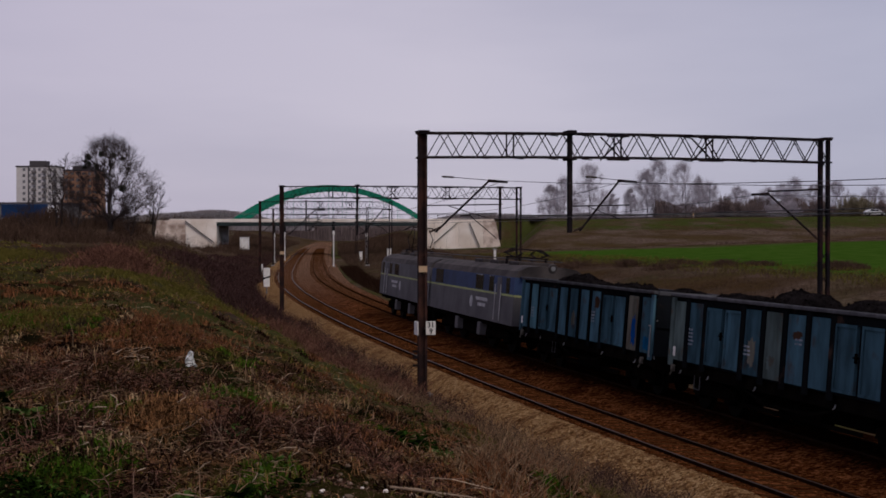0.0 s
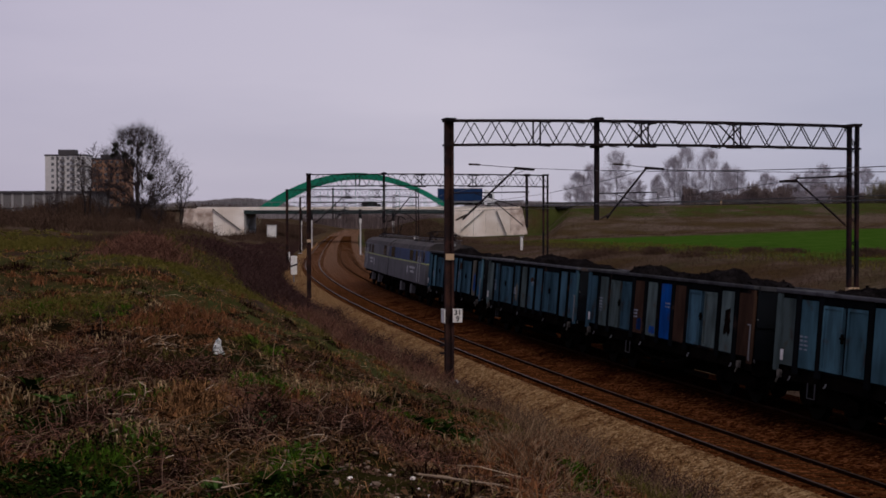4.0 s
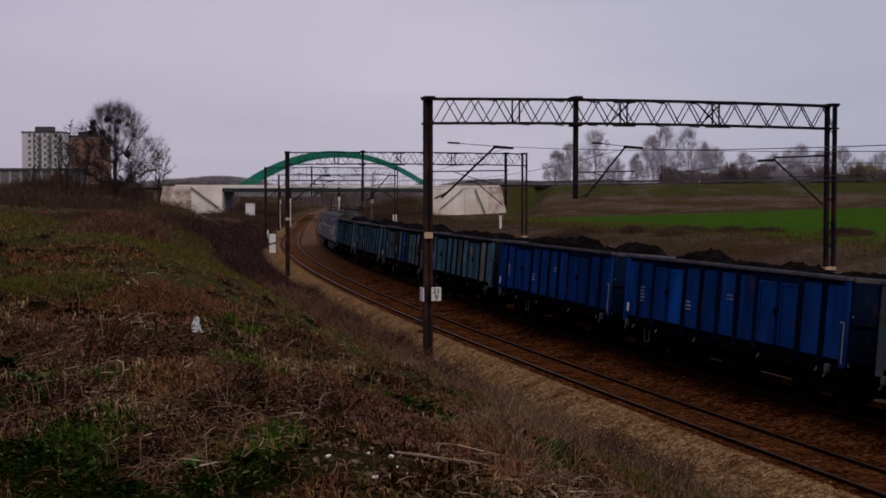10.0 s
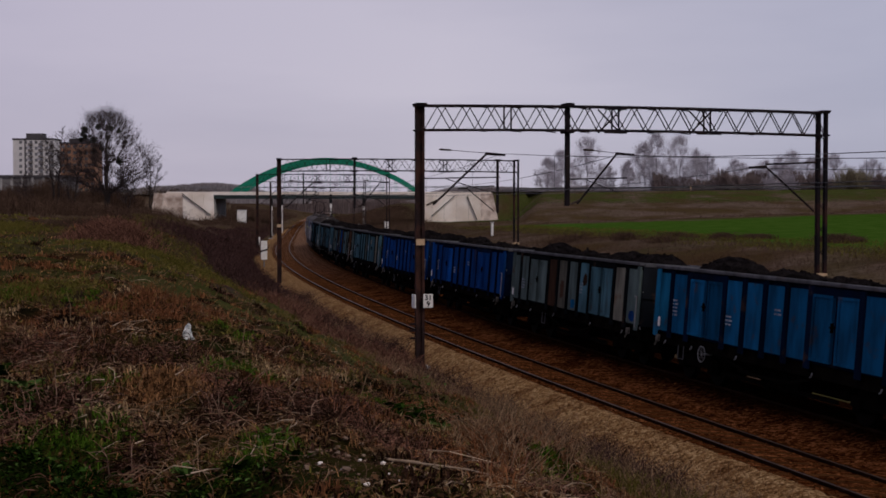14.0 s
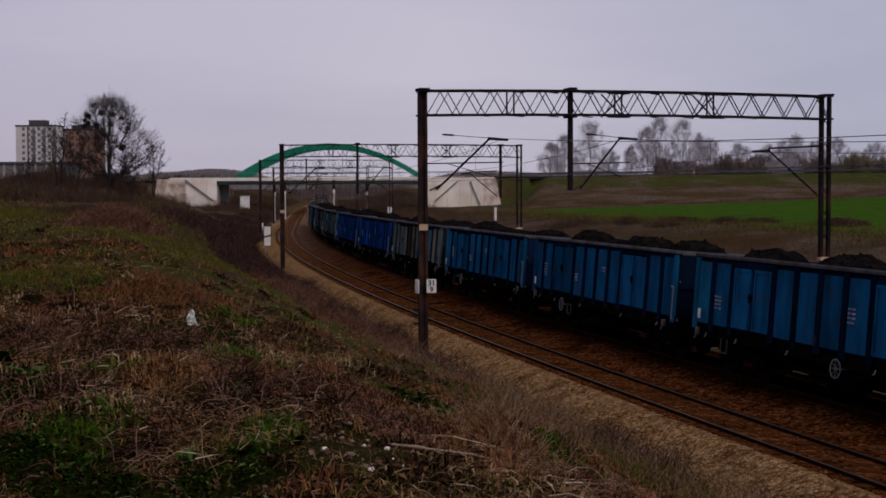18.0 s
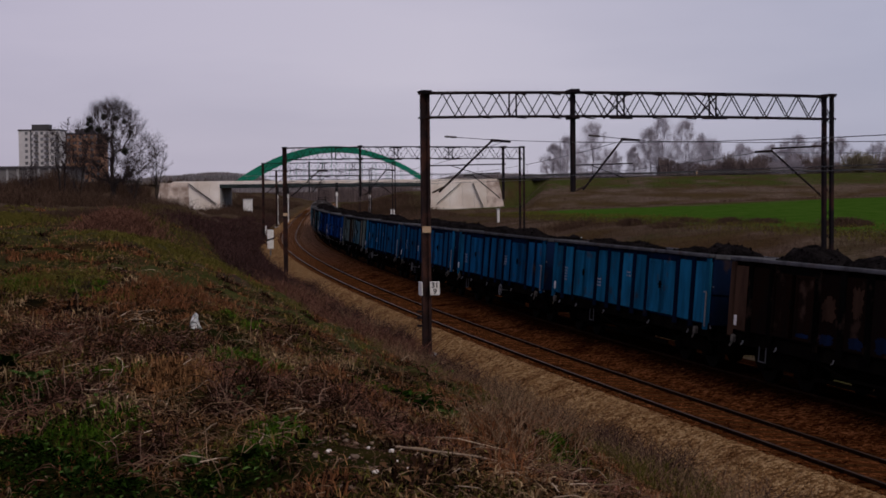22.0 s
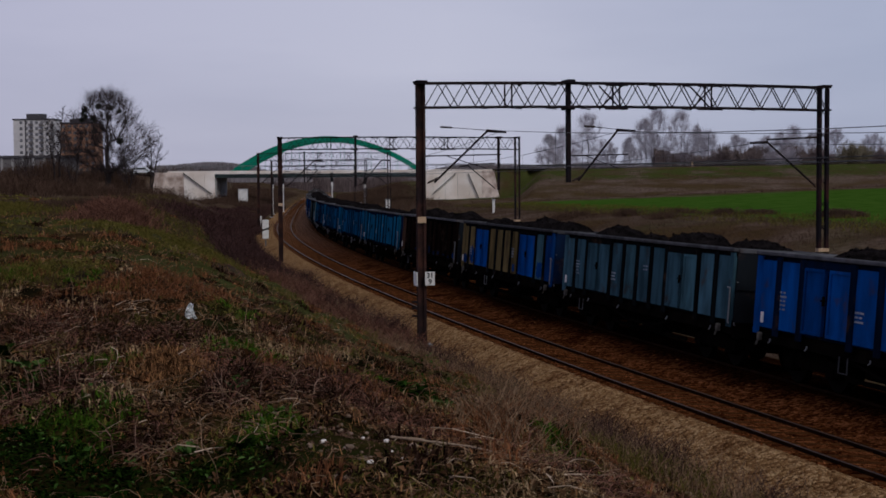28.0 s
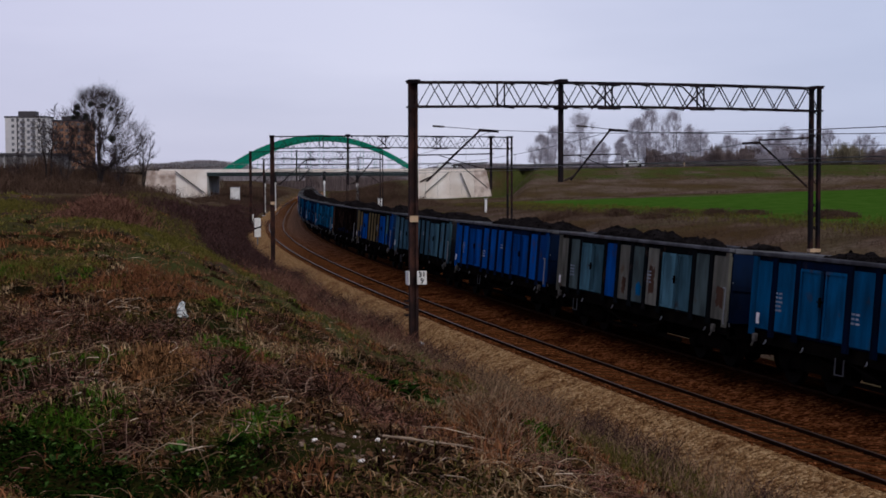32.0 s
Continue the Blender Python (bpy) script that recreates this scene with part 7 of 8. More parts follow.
brush_patch("brushwood", 7000, near_track(-126, -30, -17, -6.5), 0.45, "brush", 12, "low brown weeds on the bank", 0.014)
brush_patch("brushwood", 2600, near_track(-176, -138, -6.5, -2.75), 0.6, "dead_stem", 13, "thin dry weeds at the edge of the gravel", 0.0045)
brush_patch("brushwood", 1500, near_track(-176, -138, -6.0, -2.9), 0.4, "bramble", 14, "purple-brown weeds at the edge of the gravel", 0.006)
brush_patch("brushwood", 14000, area(-78, -37, 130, 205), 2.6, "brush", 3, "dark bare thicket behind the grassy bank", 0.03)
brush_patch("brushwood", 9000, area(-110, -55, 190, 262), 3.4, "brush", 4, "dark bare thicket below the road embankment", 0.04)
brush_patch("brushwood", 26000, near_track(-165, 20, 9.0, 31), 0.42, "brush", 5, "low dead brushwood on the bank below the field", 0.012)
brush_patch("brushwood", 9000, area(5, 130, 222, 270), 0.4, "brush", 6, "low dead weeds on the road embankment", 0.03)
brush_patch("brushwood", 12000, area(8, 130, 266, 289), 0.3, "meadow", 16, "olive grass on top of the road embankment", 0.03)
def spot(cx, cy, r, stretch=1.6):
    return lambda rg, n: (cx + rg.normal(0, r * 0.5, n), cy + rg.normal(0, r * 0.5 * stretch, n))


brush_patch("brushwood", 3500, spot(-14.4, 60, 1.5), 1.1, "bramble", 21, "dark bush of bare stems on the grassy bank", 0.016)
brush_patch("brushwood", 2500, spot(-20.0, 78, 1.8), 1.0, "brush", 22, "brown bush of bare stems on the grassy bank", 0.018)
brush_patch("brushwood", 6000, spot(-10.8, 53, 2.6, 2.0), 0.4, "olive_grass", 23, "taller olive grass on the bank", 0.014)
brush_patch("brushwood", 5000, spot(-23.0, 75, 4.5, 2.0), 0.45, "olive_grass", 24, "taller olive grass on the bank", 0.018)
brush_patch("brushwood", 2200, spot(-7.3, 24, 1.4, 1.8), 0.26, "olive_grass", 25, "olive grass on the bank", 0.008)
brush_patch("brushwood", 650, spot(-4.6, 22.5, 1.0, 1.8), 0.35, "red_stem", 26, "rust-brown dead weeds on the bank", 0.007)
brush_patch("brushwood", 5000, spot(-21.4, 135, 3.0, 8.0), 1.3, "bramble_purple", 27, "purple-brown scrub beside the track", 0.022)
brush_patch("brushwood", 5000, area(-64, -47, 222, 262), 3.6, "brush", 17, "dark bare thicket at the foot of the wide tree", 0.035)
brush_patch("brushwood", 9000, near_track(-165, 20, 25, 37), 0.45, "olive_grass", 18, "uneven olive grass along the edge of the field", 0.02)
brush_patch("brushwood", 1800, near_track(-176, -110, -3.3, -2.2), 0.55, "bramble", 19, "loose purple-brown weeds growing into the gravel", 0.006)
def bunches(place, count):
    """Gathers the places into bunches."""
    def where(rg, n):
        x, y = place(rg, count)
        k = rg.integers(0, count, n)
        return x[k] + rg.normal(0, 0.16, n), y[k] + rg.normal(0, 0.16, n)
    return where


brush_patch("brushwood", 4200, bunches(near_track(-174, -116, -4.4, -2.5), 90), 0.95, "bramble_purple", 28, "bunches of purple-brown weeds along the gravel", 0.007)
brush_patch("brushwood", 2600, bunches(near_track(-174, -122, -5.2, -2.6), 110), 1.0, "dead_stem", 29, "bunches of pale dry weeds along the gravel", 0.005)
brush_patch("brushwood", 4200, bunches(near_track(-176, -130, -6.5, -2.9), 70), 0.4, "olive_grass", 59, "bunches of olive grass along the gravel", 0.007)
brush_patch("brushwood", 900, near_track(-176, -125, -4.6, -2.4), 0.75, "straw", 20, "tall pale dry stalks beside the gravel", 0.0045)
# Darkened weeds put the shade under the wagons into their colour.
brush_patch("brushwood", 15000, near_track(-200, 10, 7.2, 9.6), 0.75, "bramble_dark", 30, "near-black ditch weeds that darken the view under the train", 0.012)
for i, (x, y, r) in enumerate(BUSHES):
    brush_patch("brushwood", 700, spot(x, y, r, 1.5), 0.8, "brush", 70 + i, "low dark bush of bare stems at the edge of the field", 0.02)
# More near-black weeds, added only to blacken what shows below the train.
brush_patch("brushwood", 14000, near_track(-165, -40, 8.6, 13.5), 0.55, "bramble_dark", 38, "near-black weeds added to darken the view under the train", 0.014)
brush_patch("brushwood", 4000, area(-47, -29, 232, 288), 0.9, "brush", 61, "dark brushwood between the track and the abutment", 0.025)
brush_patch("brushwood", 5000, near_track(20, 160, 8.5, 26), 1.3, "brush", 62, "dark brushwood behind the far track", 0.03)
brush_patch("brushwood", 9000, near_track(-30, 100, -9, -3.6), 0.6, "bramble_purple", 63, "dark weeds beside the track under the bridge", 0.025)
brush_patch("brushwood", 11000, near_track(92, 330, -60, -5), 1.9, "brush", 64, "brown brushwood on the slope beyond the bridge", 0.05)
brush_patch("brushwood", 3500, near_track(118, 230, -60, -22), 3.6, "hedge_olive", 65, "olive shrubs just beyond the bridge", 0.04)
brush_patch("brushwood", 3000, near_track(40, 200, -16, -6), 1.4, "brush", 7, "bare shrubs beyond the bridge", 0.03)
brush_patch("brushwood", 6000, near_track(125, 330, 9, 30), 2.6, "brush", 8, "bare shrubs beside the far tracks", 0.03)


# ---------------------------------------------------------------- buildings
def build_block(x0, x1, y, z1, floors, cols, wall, label, cap, balcony_from, depth=13.0, plain=0):
    t = thing("tower_block", label, "apartment building", "tower blocks")
    z0 = 4.0
    body = part("wall", Shape().box(x0, x1, y, y + depth, z0, z1), M[wall], t)
    part("roof", Shape().box(x0 - 0.3, x1 + 0.3, y - 0.3, y + depth + 0.3, z1, z1 + 0.7), M["roof_dark"], t, "dark flat roof edge")
    part("lift_house", Shape().box(cap[0], cap[1], y + 2, y + 8, z1 + 0.7, z1 + cap[2]), M["roof_dark"], t, "dark lift house on the roof")
    fh, cw = (z1 - z0) / floors, (x1 - x0) / cols
    pane = Shape().box(-cw * 0.27, cw * 0.27, -0.05, 0.05, 0, fh * 0.5).mesh("window", [M["pane"]])
    slab = Shape().box(-cw * 0.46, cw * 0.46, -1.1, 0, 0, 0.16).box(-cw * 0.46, cw * 0.46, -1.15, -1.05, 0, fh * 0.38).mesh("balcony", [M["plaster_grey" if wall == "plaster_white" else "plaster_brown"]])
    for f in range(floors):
        for c in range(cols):
            x, z = x0 + (c + 0.5) * cw, z0 + f * fh
            if c >= plain:
                part("window", pane, [], t, m=pose(x, y - 0.03, z + fh * 0.32))
            if c >= balcony_from and c % 2 == balcony_from % 2:
                part("balcony", slab, [], t, m=pose(x, y - 0.01, z + 0.1))
    part("stair_shaft", Shape().box(x0 + (x1 - x0) * 0.28, x0 + (x1 - x0) * 0.31, y - 0.12, y + 0.1, z0, z1), M["roof_dark"], t, "dark vertical joint")
    return t


build_block(-212.0, -191.5, 690, 36.5, 11, 8, "plaster_white", "white eleven-storey tower block with grey balconies", (-206, -197.5, 3.2), 3, plain=1)
build_block(-164.0, -149.0, 600, 30.6, 10, 6, "plaster_brown", "orange-brown tower block behind bare trees", (-160.5, -153.0, 2.4), 1)


def build_hall():
    t = thing("low_hall", "long low grey industrial hall beyond the road", "industrial building")
    part("wall", Shape().box(-165, -95, 345, 365, 4, 11.4), M["plaster_grey"], t)
    part("roof", Shape().box(-165.4, -94.6, 344.6, 365.4, 11.4, 12.0), M["roof_dark"], t, "dark flat roof")
    for i in range(27):
        part("pilaster", Shape().box(-0.25, 0.25, -0.25, 0.1, 4, 11.4), M["concrete_grey"], t, m=pose(-164 + i * 2.62, 345, 0))
    return t


build_hall()


# ---------------------------------------------------------------- line-side things
def build_signal(x, y, hgt, label, red=False, z=-0.4):
    t = thing("railway_signal", label, "railway signal", "railway signals", m=pose(x, y, z, 0, 0, 6))
    mast = part("mast", Shape().rod((0, 0, 0), (0, 0, hgt), 0.075, 0.065, 10), M["white_paint"], t, "white painted mast")
    part("foot", Shape().soft_box(-0.3, 0.3, -0.3, 0.3, -0.4, 0.15, 0.04), M["concrete_grey"], mast)
    head = part("head", Shape().soft_box(-0.22, 0.22, -0.16, 0.1, hgt - 0.1, hgt + 1.25, 0.08), M["black_paint"], t, "black signal head")
    for i in range(3):
        part("lamp_hood", Shape().rod((0, -0.16, hgt + 0.2 + i * 0.42), (0, -0.4, hgt + 0.2 + i * 0.42), 0.15, 0.15, 12), M["black_paint"], head)
        part("lens", Shape().rod((0, -0.15, hgt + 0.2 + i * 0.42), (0, -0.17, hgt + 0.2 + i * 0.42), 0.12, 0.12, 12), M["sign_red"] if red and i == 1 else M["glass_dark"], head)
    part("ladder", Shape().rod((-0.15, 0.25, 0), (-0.15, 0.25, hgt + 1), 0.02, n=5).rod((0.15, 0.25, 0), (0.15, 0.25, hgt + 1), 0.02, n=5), M["galvanised"], t)
    part("plate", Shape().soft_box(-0.16, 0.16, -0.14, -0.11, hgt - 0.75, hgt - 0.25, 0.01), M["white_paint"], mast)
    return t


build_signal(-28.2, 232, 5.1, "white-masted railway signal with a black head")
build_signal(-16.0, 203, 5.5, "white-masted railway signal with a black head beside the far track", True)
build_signal(-12.8, 232, 5.1, "white-masted railway signal beside the far bank")
build_signal(-26.9, 236, 5.2, "white-masted railway signal half hidden by a portal")


def build_cabinet(x, y, z, w, d, h, label, mat="white_paint"):
    t = thing("relay_cabinet", label, "cabinet", "line-side cabinets", m=pose(x, y, z))
    part("housing", Shape().soft_box(-w / 2, w / 2, -d / 2, d / 2, 0, h, 0.05), M[mat], t)
    part("roof", Shape().soft_box(-w / 2 - 0.1, w / 2 + 0.1, -d / 2 - 0.1, d / 2 + 0.1, h, h + 0.12, 0.03), M["concrete_grey"], t)
    part("plinth", Shape().box(-w / 2 + 0.05, w / 2 - 0.05, -d / 2 + 0.05, d / 2 - 0.05, -0.6, 0), M["concrete_grey"], t)
    return t


build_cabinet(-38.6, 270, 1.25, 1.65, 1.4, 2.4, "tall white relay cabinet below the bridge")
build_cabinet(-9.3, 240, 0.1, 0.7, 0.5, 1.7, "narrow white cabinet beside the abutment")
build_cabinet(-14.5, 245, -0.2, 0.5, 0.5, 1.4, "small white cabinet beside the far tracks")
build_cabinet(5.6, 150, 0.0, 0.26, 0.22, 2.9, "slim white post at the foot of the bank")


def build_board(x, y, z):
    """A tall white board with two fields beside the track."""
    t = thing("track_sign", "tall white line-side board beside the track", "sign", m=pose(x, y, z, 0, 0, 8))
    part("post", Shape().rod((0, 0.05, -0.5), (0, 0.05, 2.1), 0.05), M["galvanised"], t)
    for z0, z1 in ((0.55, 1.28), (1.33, 2.1)):
        part("board", Shape().soft_box(-0.26, 0.26, -0.03, 0.02, z0, z1, 0.02), M["white_paint"], t)
    part("bar", Shape().bar((-0.3, -0.04, 1.2), (0.3, -0.04, 1.42), 0.03, 0.12), M["black_paint"], t, "black slanting bar")
    return t


build_board(-14.55, 114.5, -0.2)
for x, y, z in ((-21.3, 163.0, 0.3),):
    t = thing("marker_post", "low white concrete marker post beside the track", "marker post", "marker posts", m=pose(x, y, z))
    part("post", Shape().soft_box(-0.13, 0.13, -0.1, 0.1, -0.5, 0.75, 0.03), M["white_paint"], t)


# a delineator post on the road's edge
t = thing("delineator_post", "thin pale delineator post at the road's edge", "delineator post", m=pose(52.6, ROAD_Y - 6.2, float(road_z(52.6)) - 0.3))
part("post", Shape().soft_box(-0.12, 0.12, -0.05, 0.05, -0.3, 1.3, 0.02), M["yellow_paint"], t)


# ---------------------------------------------------------------- the grassy bank before the camera
def bank_places(rg, n, r0, r1, keep=None, half=22.0):
    """Random places on the bank, denser towards the camera; keep(x, y, rng) thins them out."""
    a = np.radians(rg.uniform(-half, half, n))
    r = np.exp(rg.uniform(math.log(r0), math.log(r1), n))
    x, y = r * np.sin(a), r * np.cos(a)
    ok = np.ones(n, bool)
    if keep is not None:
        ok = keep(x, y, rg)
    x, y, r = x[ok], y[ok], r[ok]
    s, d = to_track(x, y)
    ok = d < -2.75 - 0.7 * rg.uniform(0, 1, len(d)) ** 2
    return x[ok], y[ok], r[ok]


# beds on the bank (x, y, half widths across and along): fresh grass, dark leafy weeds, bramble tangles,
# fallen sticks, bare stony soil, rust-brown stems and tall dry weeds
GREEN = [(-2.03, 8.2, 0.24, 0.7), (-7.25, 23.8, 0.34, 1.7), (-17.7, 58.7, 0.85, 4.2), (-17.1, 87.8, 2.1, 10.7), (-5.7, 52.2, 1.06, 5.3), (-2.0, 14.9, 0.42, 1.4), (-3.1, 20.5, 0.25, 1.2),
         (-0.8, 16.5, 0.3, 1.4), (0.2, 17.1, 0.18, 0.9), (2.45, 31.8, 0.45, 1.9), (1.35, 16.9, 0.22, 1.1), (-0.95, 7.7, 0.16, 0.35), (-6.2, 23.5, 0.57, 0.7), (-2.67, 10.4, 0.25, 0.5), (-1.0, 7.1, 0.12, 0.35),
         (-2.3, 8.0, 0.16, 0.25), (-11.0, 49, 2.2, 4.0), (-3.7, 35.6, 1.0, 2.2), (-13.0, 44.0, 1.2, 2.4)]
DARK = [(-2.1, 7.1, 0.4, 0.75), (-1.8, 6.6, 0.42, 0.4), (-0.91, 6.7, 0.15, 0.16), (-2.8, 9.1, 0.14, 0.55), (-0.2, 15.9, 0.36, 0.8), (-1.63, 6.7, 0.13, 0.33), (-1.23, 6.8, 0.14, 0.17)]
TANGLE = [(-0.72, 10.8, 0.62, 1.5), (-1.52, 10.0, 0.25, 0.9), (-4.75, 16.4, 0.65, 2.2), (-2.9, 14.5, 0.4, 1.1), (-3.33, 13.6, 0.44, 1.6), (-2.2, 18.7, 0.3, 1.5), (-2.58, 9.3, 0.22, 0.8), (-1.62, 7.4, 0.2, 0.22), (1.9, 35.7, 1.2, 6.0)]
STICKS = [(-4.27, 14.8, 0.55, 2.6), (-2.59, 10.2, 0.3, 0.5), (-1.49, 7.2, 0.24, 0.25), (0.45, 7.8, 0.25, 1.0), (-3.64, 16.6, 0.4, 2.0), (-1.1, 7.7, 0.22, 0.8), (1.76, 14.8, 0.48, 2.4)]
BARE = [(-0.35, 7.3, 0.42, 1.0)]
RUSTY = [(-4.18, 20.6, 0.33, 1.6), (-10.0, 33.2, 0.55, 2.7), (-1.97, 11.5, 0.28, 0.6), (-1.77, 13.5, 0.33, 0.4), (-0.57, 6.6, 0.24, 0.2), (0.33, 7.3, 0.18, 0.5)]
TALL = [(3.33, 29.0, 1.1, 5.5), (4.1, 26.8, 0.85, 4.2), (0.51, 13.8, 0.34, 1.6), (1.5, 20.5, 0.5, 3.0)]


def bed(beds, x, y):
    """1 in the middle of ragged elliptic beds, 0 outside."""
    v = np.zeros(len(x))
    rag = 0.28 * wobble(x, y * 0.6, 0.5, 3) + 0.2 * wobble(x, y * 0.6, 0.17, 8)
    for cx, cy, rx, ry in beds:
        v = np.maximum(v, np.clip(1.3 - np.hypot((x - cx) / rx, (y - cy) / ry) + rag, 0, 1))
    return v


def chance(beds, share=1.0):
    return lambda x, y, g: g.uniform(0, 1, len(x)) < share * bed(beds, x, y)


def outside(beds, share=1.0):
    return lambda x, y, g: g.uniform(0, 1, len(x)) > share * bed(beds, x, y)


def blades(name, x, y, h, w, lean, mat, label, rg, kind="grass"):
    """Bent blades: two quads' worth of triangles each, tapering to a tip."""
    n = len(x)
    z = ground_z(x, y)
    a, b = rg.uniform(0, 2 * np.pi, n), rg.uniform(0, 2 * np.pi, n)
    side = np.stack([np.cos(a), np.sin(a), 0 * a], 1) * (w / 2)[:, None]
    out = np.stack([np.cos(b), np.sin(b), 0 * b], 1)
    l = rg.uniform(0.15, 1.0, n) * lean
    base = np.stack([x, y, z - 0.02], 1)
    mid = base + out * (h * l * 0.35)[:, None] + np.stack([0 * h, 0 * h, h * 0.62 * np.sqrt(np.maximum(0.06, 1 - l * l * 0.6))], 1)
    tip = mid + out * (h * l * 0.75)[:, None] + np.stack([0 * h, 0 * h, h * 0.38 * (1 - 1.3 * l)], 1)
    vs = np.stack([base - side, base + side, mid - side * 0.8, mid + side * 0.8, tip], 1).reshape(-1, 3)
    tri = np.array([(0, 1, 3), (0, 3, 2), (2, 3, 4)])
    fs = (tri[None] + (np.arange(n) * 5)[:, None, None]).reshape(-1, 3)
    return tagged(new(name, array_mesh(name, vs, fs, M[mat])), label, kind, kind="stuff")


def clumps(name, n, per, hgt, spread, mat, label, seed, keep, lean=1.0, r1=75, wide=1.0):
    """Tufts: blades that fan out from common roots, so that the bank breaks up into heaps and hollows."""
    g = np.random.default_rng(seed)
    cx, cy, r = bank_places(g, n, 5.2, r1, keep)
    size = g.uniform(0.5, 1.25, len(cx)) * (0.8 + r / 60)
    k = np.repeat(np.arange(len(cx)), per)
    a, q = g.uniform(0, 2 * np.pi, len(k)), np.sqrt(g.uniform(0, 1, len(k)))
    x, y = cx[k] + np.cos(a) * q * spread * size[k], cy[k] + np.sin(a) * q * spread * size[k]
    h = hgt * size[k] * g.uniform(0.45, 1.1, len(k)) * (1.15 - 0.5 * q)
    return blades(name, x, y, h, np.maximum(0.009 * wide, r[k] * 0.0008), lean, mat, label, g)


def patchy(size, seed, lo, *more):
    """Thins places out to the patches where a slow unevenness lies over lo, and by the further tests."""
    def keep(x, y, g):
        ok = g.uniform(0, 1, len(x)) < np.clip((wobble(x, y * 0.6, size, seed) - lo) / 0.2, 0, 1)
        for m in more:
            ok &= m(x, y, g)
        return ok
    return keep


off_dark, off_green, off_tangle = outside(DARK + BARE, 1.3), outside(GREEN, 0.9), outside(TANGLE, 0.85)
rg = np.random.default_rng(21)
x, y, r = bank_places(rg, 90000, 5.0, 90, lambda x, y, g: off_dark(x, y, g) & off_green(x, y, g) & off_tangle(x, y, g))
blades("dry_grass", x, y, rg.uniform(0.05, 0.15, len(x)), np.maximum(0.006, r * 0.0007), 1.7, "dry_grass", "matted dry brown grass on the bank", rg)
clumps("straw_tufts", 2600, 40, 0.15, 0.2, "straw", "tufts of pale straw-coloured dead grass", 41, patchy(0.9, 4, 0.1, off_dark, off_green, off_tangle, lambda x, y, g: y < 22), 1.9, 40, 1.2)
clumps("brown_tufts", 4200, 44, 0.18, 0.18, "red_stem", "tufts of rust-brown dead grass", 42, patchy(1.2, 8, 0.05, off_dark, off_green, lambda x, y, g: g.uniform(0, 1, len(x)) < np.where(y < 26, 1, 0.35)), 1.7, 130, 1.2)
clumps("olive_tufts", 4800, 44, 0.13, 0.2, "olive_grass", "tufts of olive grass among dead stems", 43, patchy(1.8, 12, -0.05, off_dark, off_tangle), 1.5, 130, 1.1)
# These heaps paint the shade of hollows with near-black stems.
clumps("rotten_heaps", 2600, 110, 0.16, 0.2, "bramble_dark", "near-black matted heaps of stems that stand for shaded hollows", 50, patchy(0.7, 15, 0.0, off_green, outside(BARE, 1.5)), 1.9, 60, 1.8)
clumps("pale_heaps", 260, 150, 0.18, 0.3, "straw", "matted heaps of pale dead grass", 48, lambda x, y, g: (y > 8) & (y < 24) & off_dark(x, y, g) & off_tangle(x, y, g), 1.9, 45, 1.5)
clumps("rusty_heaps", 260, 150, 0.18, 0.3, "red_stem", "matted heaps of rust-brown dead grass", 49, lambda x, y, g: (y > 8) & off_dark(x, y, g), 1.9, 45, 1.5)
clumps("brown_tufts", 60000, 40, 0.16, 0.16, "dry_grass", "tufts of dry brown grass", 53, chance([(-2.1, 10.5, 0.35, 0.45)], 0.7), 1.6, 16, 1.0)
clumps("rusty_stems", 2600, 40, 0.26, 0.12, "red_stem", "upright rust-brown dead stems in patches", 52, chance(RUSTY), 0.9, 60, 1.0)
clumps("green_tufts", 9000, 60, 0.14, 0.13, "green_grass", "tufts of fresh green grass in patches", 44, lambda x, y, g: chance(GREEN, 1.2)(x, y, g) & (y < 34), 1.5, 40)
clumps("meadow_tufts", 6000, 40, 0.15, 0.3, "olive_grass", "soft olive grass on the far bank", 47, lambda x, y, g: chance(GREEN, 1.2)(x, y, g) & (y > 24), 1.4, 120)


def leaf_bed(name, n, size, hgt, mat, label, seed, keep, r1=20):
    """Dense low weeds: folded oval leaves at all heights, most of them facing up."""
    g = np.random.default_rng(seed)
    x, y, r = bank_places(g, n, 5.2, r1, keep)
    k = len(x)
    a, tilt, l = g.uniform(0, 2 * np.pi, k), g.normal(0.1, 0.45, k), size * g.uniform(0.5, 1.2, k) * (0.75 + r / 22)
    lump = np.clip(0.65 + 0.5 * wobble(x, y, 0.16, seed) + 0.3 * wobble(x, y, 0.5, seed), 0.15, 1.3)
    c = np.stack([x, y, ground_z(x, y) + hgt * lump * g.uniform(0.1, 1.0, k) ** 0.6], 1)
    u = np.stack([np.cos(a) * np.cos(tilt), np.sin(a) * np.cos(tilt), np.sin(tilt)], 1) * l[:, None]
    v = np.stack([-np.sin(a), np.cos(a), g.normal(0, 0.25, k)], 1) * (l * g.uniform(0.3, 0.5, k))[:, None]
    fold = np.stack([0 * a, 0 * a, l * 0.18], 1)
    vs = np.stack([c - u, c - u * 0.2 + v + fold, c + u - fold, c - u * 0.2 - v + fold], 1).reshape(-1, 3)
    fs = (np.array([(0, 1, 2), (0, 2, 3)])[None] + (np.arange(k) * 4)[:, None, None]).reshape(-1, 3)
    return tagged(new(name, array_mesh(name, vs, fs, M[mat])), label, "weeds", kind="stuff")


